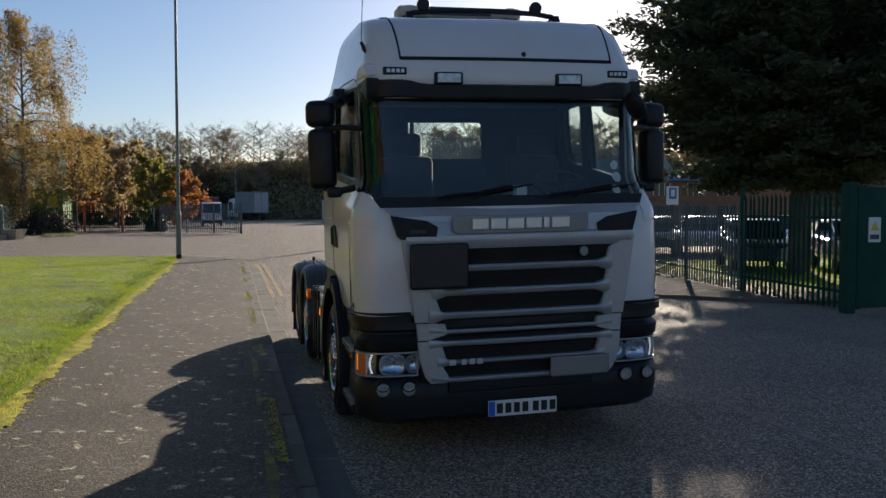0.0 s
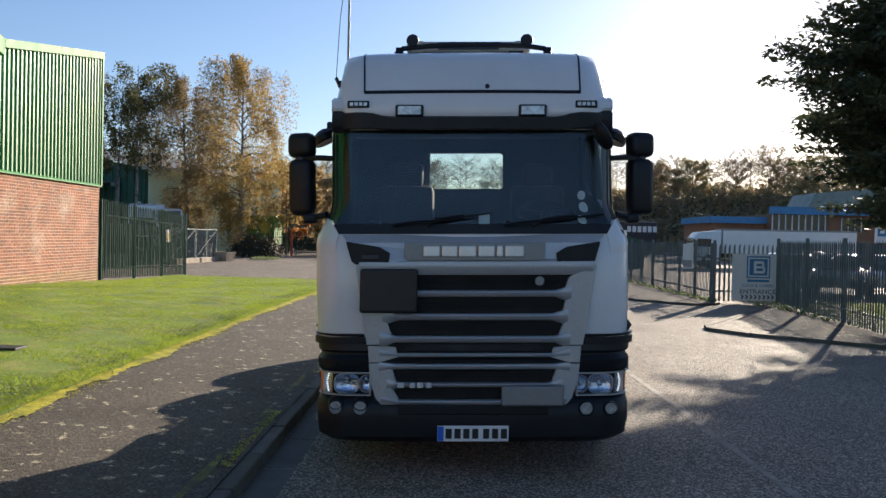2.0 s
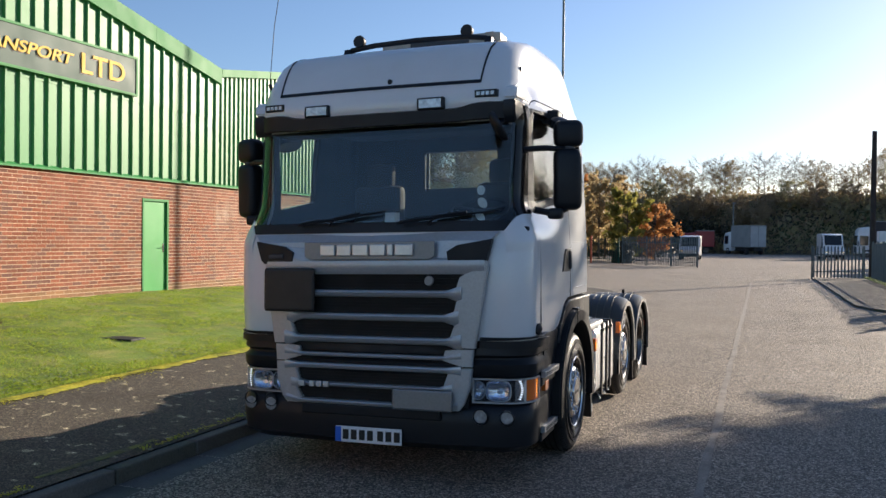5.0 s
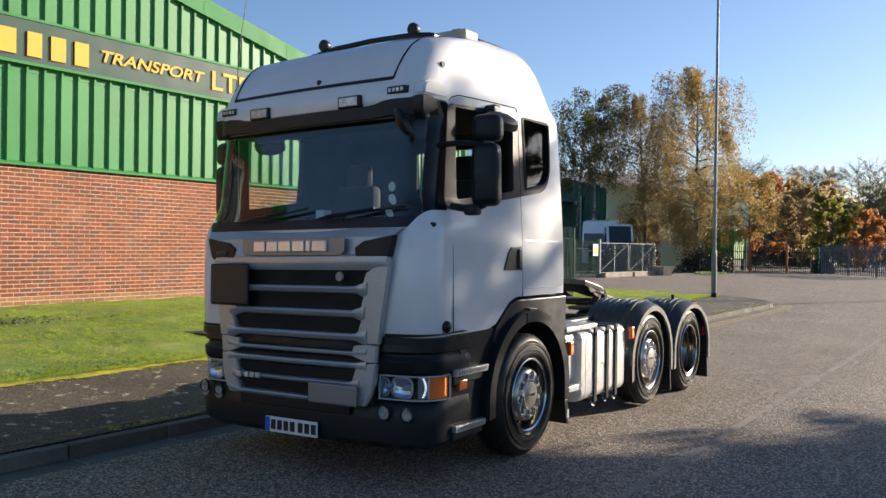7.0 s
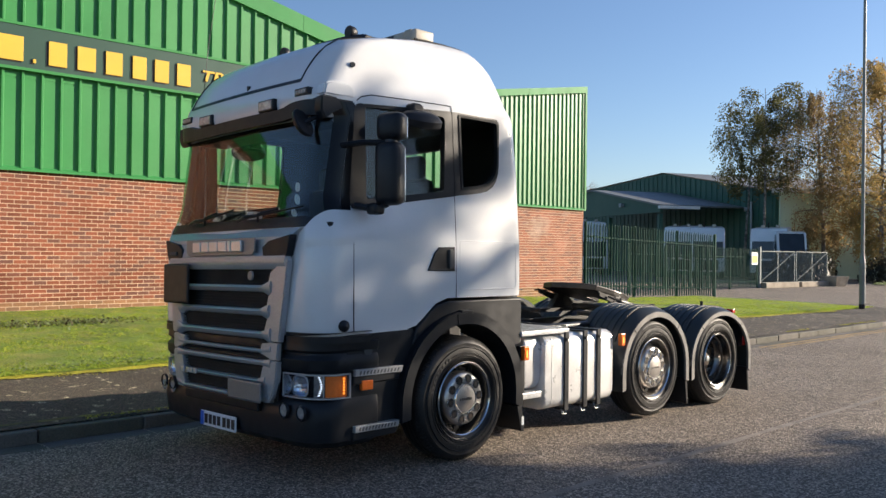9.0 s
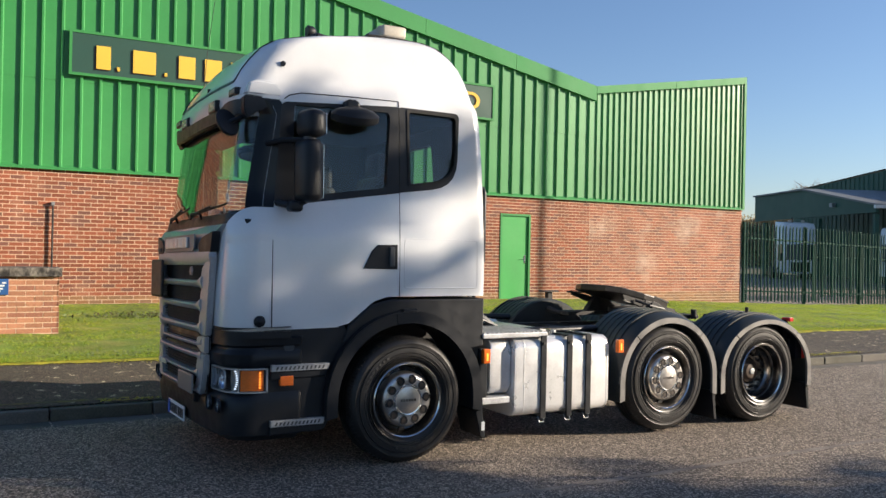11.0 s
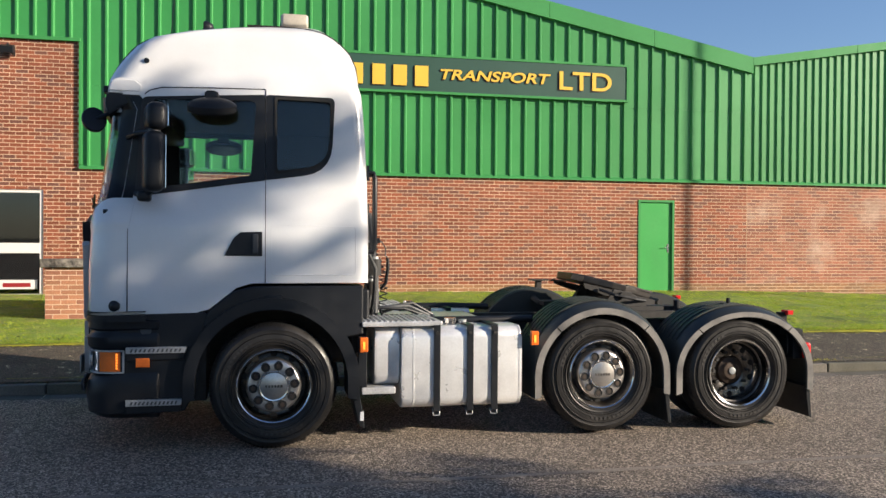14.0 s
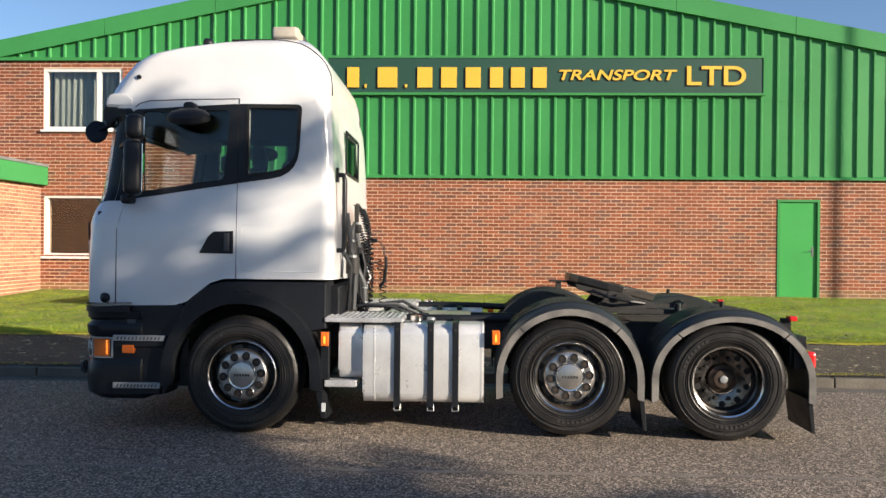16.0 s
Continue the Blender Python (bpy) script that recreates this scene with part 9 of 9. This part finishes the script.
for i in range(260):
    x = -110 + i * 1.0 + rnd.uniform(-1.0, 1.0)
    back_row = i % 3 != 0
    y = rnd.uniform(145, 153) if back_row else rnd.uniform(131.0, 141)
    right = x > 22
    if back_row:
        p = protos[rnd.choice((0, 0, 0, 1, 1)) if not right else rnd.choice((2, 3, 0, 1, 0, 1))]
    else:
        p = protos[rnd.choice((2, 3, 4, 4, 2, 3))]
    q = copy_thing(p, Matrix.Translation((x, y, bank_z(x, y) - 0.2)) @ Matrix.Rotation(rnd.uniform(0, 6.28), 4, "Z"))
    s = (rnd.uniform(0.9, 1.25) if right else rnd.uniform(0.7, 1.1)) if back_row else rnd.uniform(0.55, 0.95)
    q.scale = (s * 1.15, s * 1.15, s)
g = np.random.RandomState(19)
n = 60000
bx, by = g.uniform(-125, 160, n), g.uniform(127.5, 145, n)
bz = np.array([bank_z(a, b) for a, b in zip(bx, by)]) + np.abs(g.normal(0, 1.1, n))
u = g.normal(0, 1, (n, 3)) * 0.20
w = g.normal(0, 1, (n, 3)) * 0.14
under = thing("undergrowth", "tangled brown and olive undergrowth on the bank", "undergrowth", kind="stuff")
m = 52000
cx, cy = g.uniform(-125, 160, m), g.uniform(141, 154, m)
grown = np.clip((cx - 12.0) / 14.0, 0.0, 1.0)
ch = 0.9 + 1.7 * grown + (0.25 + 0.8 * grown) * (np.sin(cx * 0.21) + 0.6 * np.sin(cx * 0.53 + 1) + 0.4 * np.sin(cx * 1.27 + 2))
cz = np.array([bank_z(a, b) for a, b in zip(cx, cy)]) + np.maximum(0.4, ch) * g.rand(m) ** 0.8
bx, by, bz = np.concatenate([bx, cx]), np.concatenate([by, cy]), np.concatenate([bz, cz])
u = np.concatenate([u, g.normal(0, 1, (m, 3)) * 0.17])
w = np.concatenate([w, g.normal(0, 1, (m, 3)) * 0.12])
order = g.permutation(n + m)
bx, by, bz, u, w = bx[order], by[order], bz[order], u[order], w[order]
half = (n + m) // 2
quads("foliage", np.stack([bx, by, bz], 1)[:half], u[:half], w[:half], M["leaf_bank"], under)["kind"] = "stuff"
quads("foliage", np.stack([bx, by, bz], 1)[half:], u[half:], w[half:], M["scrub"], under)["kind"] = "stuff"

# ---- grass blades, weeds ----
n = 300000
gx, gy = g.uniform(-9.95, -3.72, n), g.uniform(-8.0, 24.0, n)
gx = np.where(g.rand(n) < 0.25, -3.74 - np.abs(g.normal(0, 0.3, n)), gx)
# nearly half of the blades stand in tufts
tx, ty = g.uniform(-9.9, -3.8, 9000), g.uniform(-8.0, 24.0, 9000)
pick, tufted = g.randint(0, 9000, n), g.rand(n) < 0.45
gx = np.where(tufted, tx[pick] + g.normal(0, 0.028, n), gx)
gy = np.where(tufted, ty[pick] + g.normal(0, 0.028, n), gy)
gz = np.array([lawn_z(a, b) for a, b in zip(gx, gy)])
keep = ~((gx < -6.0) & (gx > -7.7) & (gy > -1.95) & (gy < -0.2)) & (gx > -10.0) & ~((gy < -5.8) & (gx < -5.3))
gx, gy, gz = gx[keep], gy[keep], gz[keep]
n = len(gx)
h = g.uniform(0.010, 0.034, n) * np.clip(0.95 + 0.30 * np.sin(gx * 3.1 + 1.7 * np.sin(gy * 1.3)) * np.sin(gy * 2.3 + gx) + 0.25 * np.sin(gx * 9.0 + gy * 4.0) * np.sin(gy * 7.5), 0.35, 1.6)
a = g.uniform(0, 6.28, n)
c = np.stack([gx, gy, gz + 0.012 + h * 0.5], 1)
u = np.stack([g.normal(0, 0.015, n), g.normal(0, 0.015, n), h * 0.55], 1)
w = np.stack([np.cos(a) * 0.0042, np.sin(a) * 0.0042, np.zeros(n)], 1)
blades = quads("grass", c, u, w, M["blade"])
tagged(blades, "short green grass blades on the verge", "grass", kind="stuff")
for name, x0, x1, y0, y1, count, hgt in (("weeds", 7.3, 7.6, 18.5, 40.0, 700, 0.16), ("weeds", 8.3, 9.5, 8.5, 18.6, 600, 0.12), ("weeds", -13.2, -11.5, 50.0, 52.5, 500, 0.2)):
    a, b = g.uniform(x0, x1, count), g.uniform(y0, y1, count)
    hh = g.uniform(0.3, 1.0, count) * hgt
    t = g.uniform(0, 6.28, count)
    q = quads(name, np.stack([a, b, 0.05 + hh * 0.5], 1), np.stack([g.normal(0, 0.05, count), g.normal(0, 0.05, count), hh * 0.5], 1), np.stack([np.cos(t) * 0.03, np.sin(t) * 0.03, np.zeros(count)], 1), M["clover"])
    tagged(q, "straggling weeds at the foot of the fence", "weeds", kind="stuff")
n = 7000
a, b = g.uniform(9.6, 24, n), g.uniform(9, 19.5, n)
hh = g.uniform(0.03, 0.10, n)
t = g.uniform(0, 6.28, n)
structure("lawn", bm_prism([(9.7, 8.5), (26, 8.5), (26, 19.8), (10.1, 19.8)], "z", -0.03, 0.03), M["grass"], "grass strip behind the fence", "lawn")
tagged(quads("grass", np.stack([a, b, 0.03 + hh * 0.5], 1), np.stack([g.normal(0, 0.03, n), g.normal(0, 0.03, n), hh * 0.5], 1), np.stack([np.cos(t) * 0.03, np.sin(t) * 0.03, np.zeros(n)], 1), M["blade"]), "rough grass behind the fence", "grass", kind="stuff")
tagged(part("drain_cover", bm_box(-5.75, -5.2, 3.65, 3.95, lawn_z(-5.45, 3.8) + 0.0, lawn_z(-5.45, 3.8) + 0.035, 0.01), M["steel_dark"]), "small dark iron drain cover in the grass", "drain cover")
# moss creeping from the lawn and from the kerb on to the path
n = 26000
my = g.uniform(-9.0, 20.8, n)
reach = 0.085 + 0.03 * np.sin(my * 1.3) + 0.02 * np.sin(my * 3.7 + 1)
mx = EDGE_X - 0.04 + np.abs(g.normal(0, 1, n)) * reach
n2 = 7000
ky = g.uniform(-9.0, 20.8, n2)
keep = np.sin(ky * 1.9) + 0.7 * np.sin(ky * 0.7 + 2) > 0.1
ky = ky[keep]
kx = KERB_X - 0.135 - np.abs(g.normal(0, 0.045, len(ky)))
mx, my = np.concatenate([mx, kx]), np.concatenate([my, ky])
n = len(mx)
mz = np.array([pave_z(a, b) for a, b in zip(mx, my)]) + g.uniform(0.004, 0.012, n)
sz = g.uniform(0.005, 0.013, (n, 1))
ang = g.uniform(0, 6.28, n)
u = np.stack([np.cos(ang), np.sin(ang), g.normal(0, 0.25, n)], 1) * sz
w = np.stack([-np.sin(ang), np.cos(ang), g.normal(0, 0.25, n)], 1) * sz * 0.8
tagged(quads("moss_tuft", np.stack([mx, my, mz], 1), u, w, M["moss_tuft"]), "yellow-green moss tufts creeping over the path edges", "moss", kind="stuff")

# broad-leaved weeds along the lawn's edge, and a patch of dead leaves and weeds near the wall
n = 5200
ly = g.uniform(-8.5, 20.5, n)
lx = EDGE_X - 0.06 - np.abs(g.normal(0, 0.22, n))
keep = np.sin(ly * 2.3) + np.sin(ly * 0.9 + 1.0) + g.normal(0, 0.5, n) > 0.0
lx, ly = lx[keep], ly[keep]
n = len(lx)
lz = np.array([lawn_z(a, b) for a, b in zip(lx, ly)]) + g.uniform(0.03, 0.055, n)
sz = g.uniform(0.010, 0.022, (n, 1))
ang = g.uniform(0, 6.28, n)
u = np.stack([np.cos(ang), np.sin(ang), g.normal(0, 0.35, n)], 1) * sz
w = np.stack([-np.sin(ang), np.cos(ang), g.normal(0, 0.35, n)], 1) * sz * 0.8
tagged(quads("weeds", np.stack([lx, ly, lz], 1), u, w, M["clover"]), "broad-leaved weeds along the edge of the grass", "weeds", kind="stuff")
for count, leaf, lab in ((420, "litter", "patch of dead leaves in the grass"), (900, "clover", "patch of dull weeds in the grass")):
    lx, ly = -7.95 + g.normal(0, 0.22, count), 1.6 + g.normal(0, 0.75, count)
    lz = np.array([lawn_z(a, b) for a, b in zip(lx, ly)]) + g.uniform(0.03, 0.06, count)
    sz = g.uniform(0.012, 0.030, (count, 1))
    ang = g.uniform(0, 6.28, count)
    u = np.stack([np.cos(ang), np.sin(ang), g.normal(0, 0.5, count)], 1) * sz
    w = np.stack([-np.sin(ang), np.cos(ang), g.normal(0, 0.5, count)], 1) * sz * 0.7
    tagged(quads("leaf_litter" if leaf == "litter" else "weeds", np.stack([lx, ly, lz], 1), u, w, M[leaf]), lab, "leaves" if leaf == "litter" else "weeds", kind="stuff")
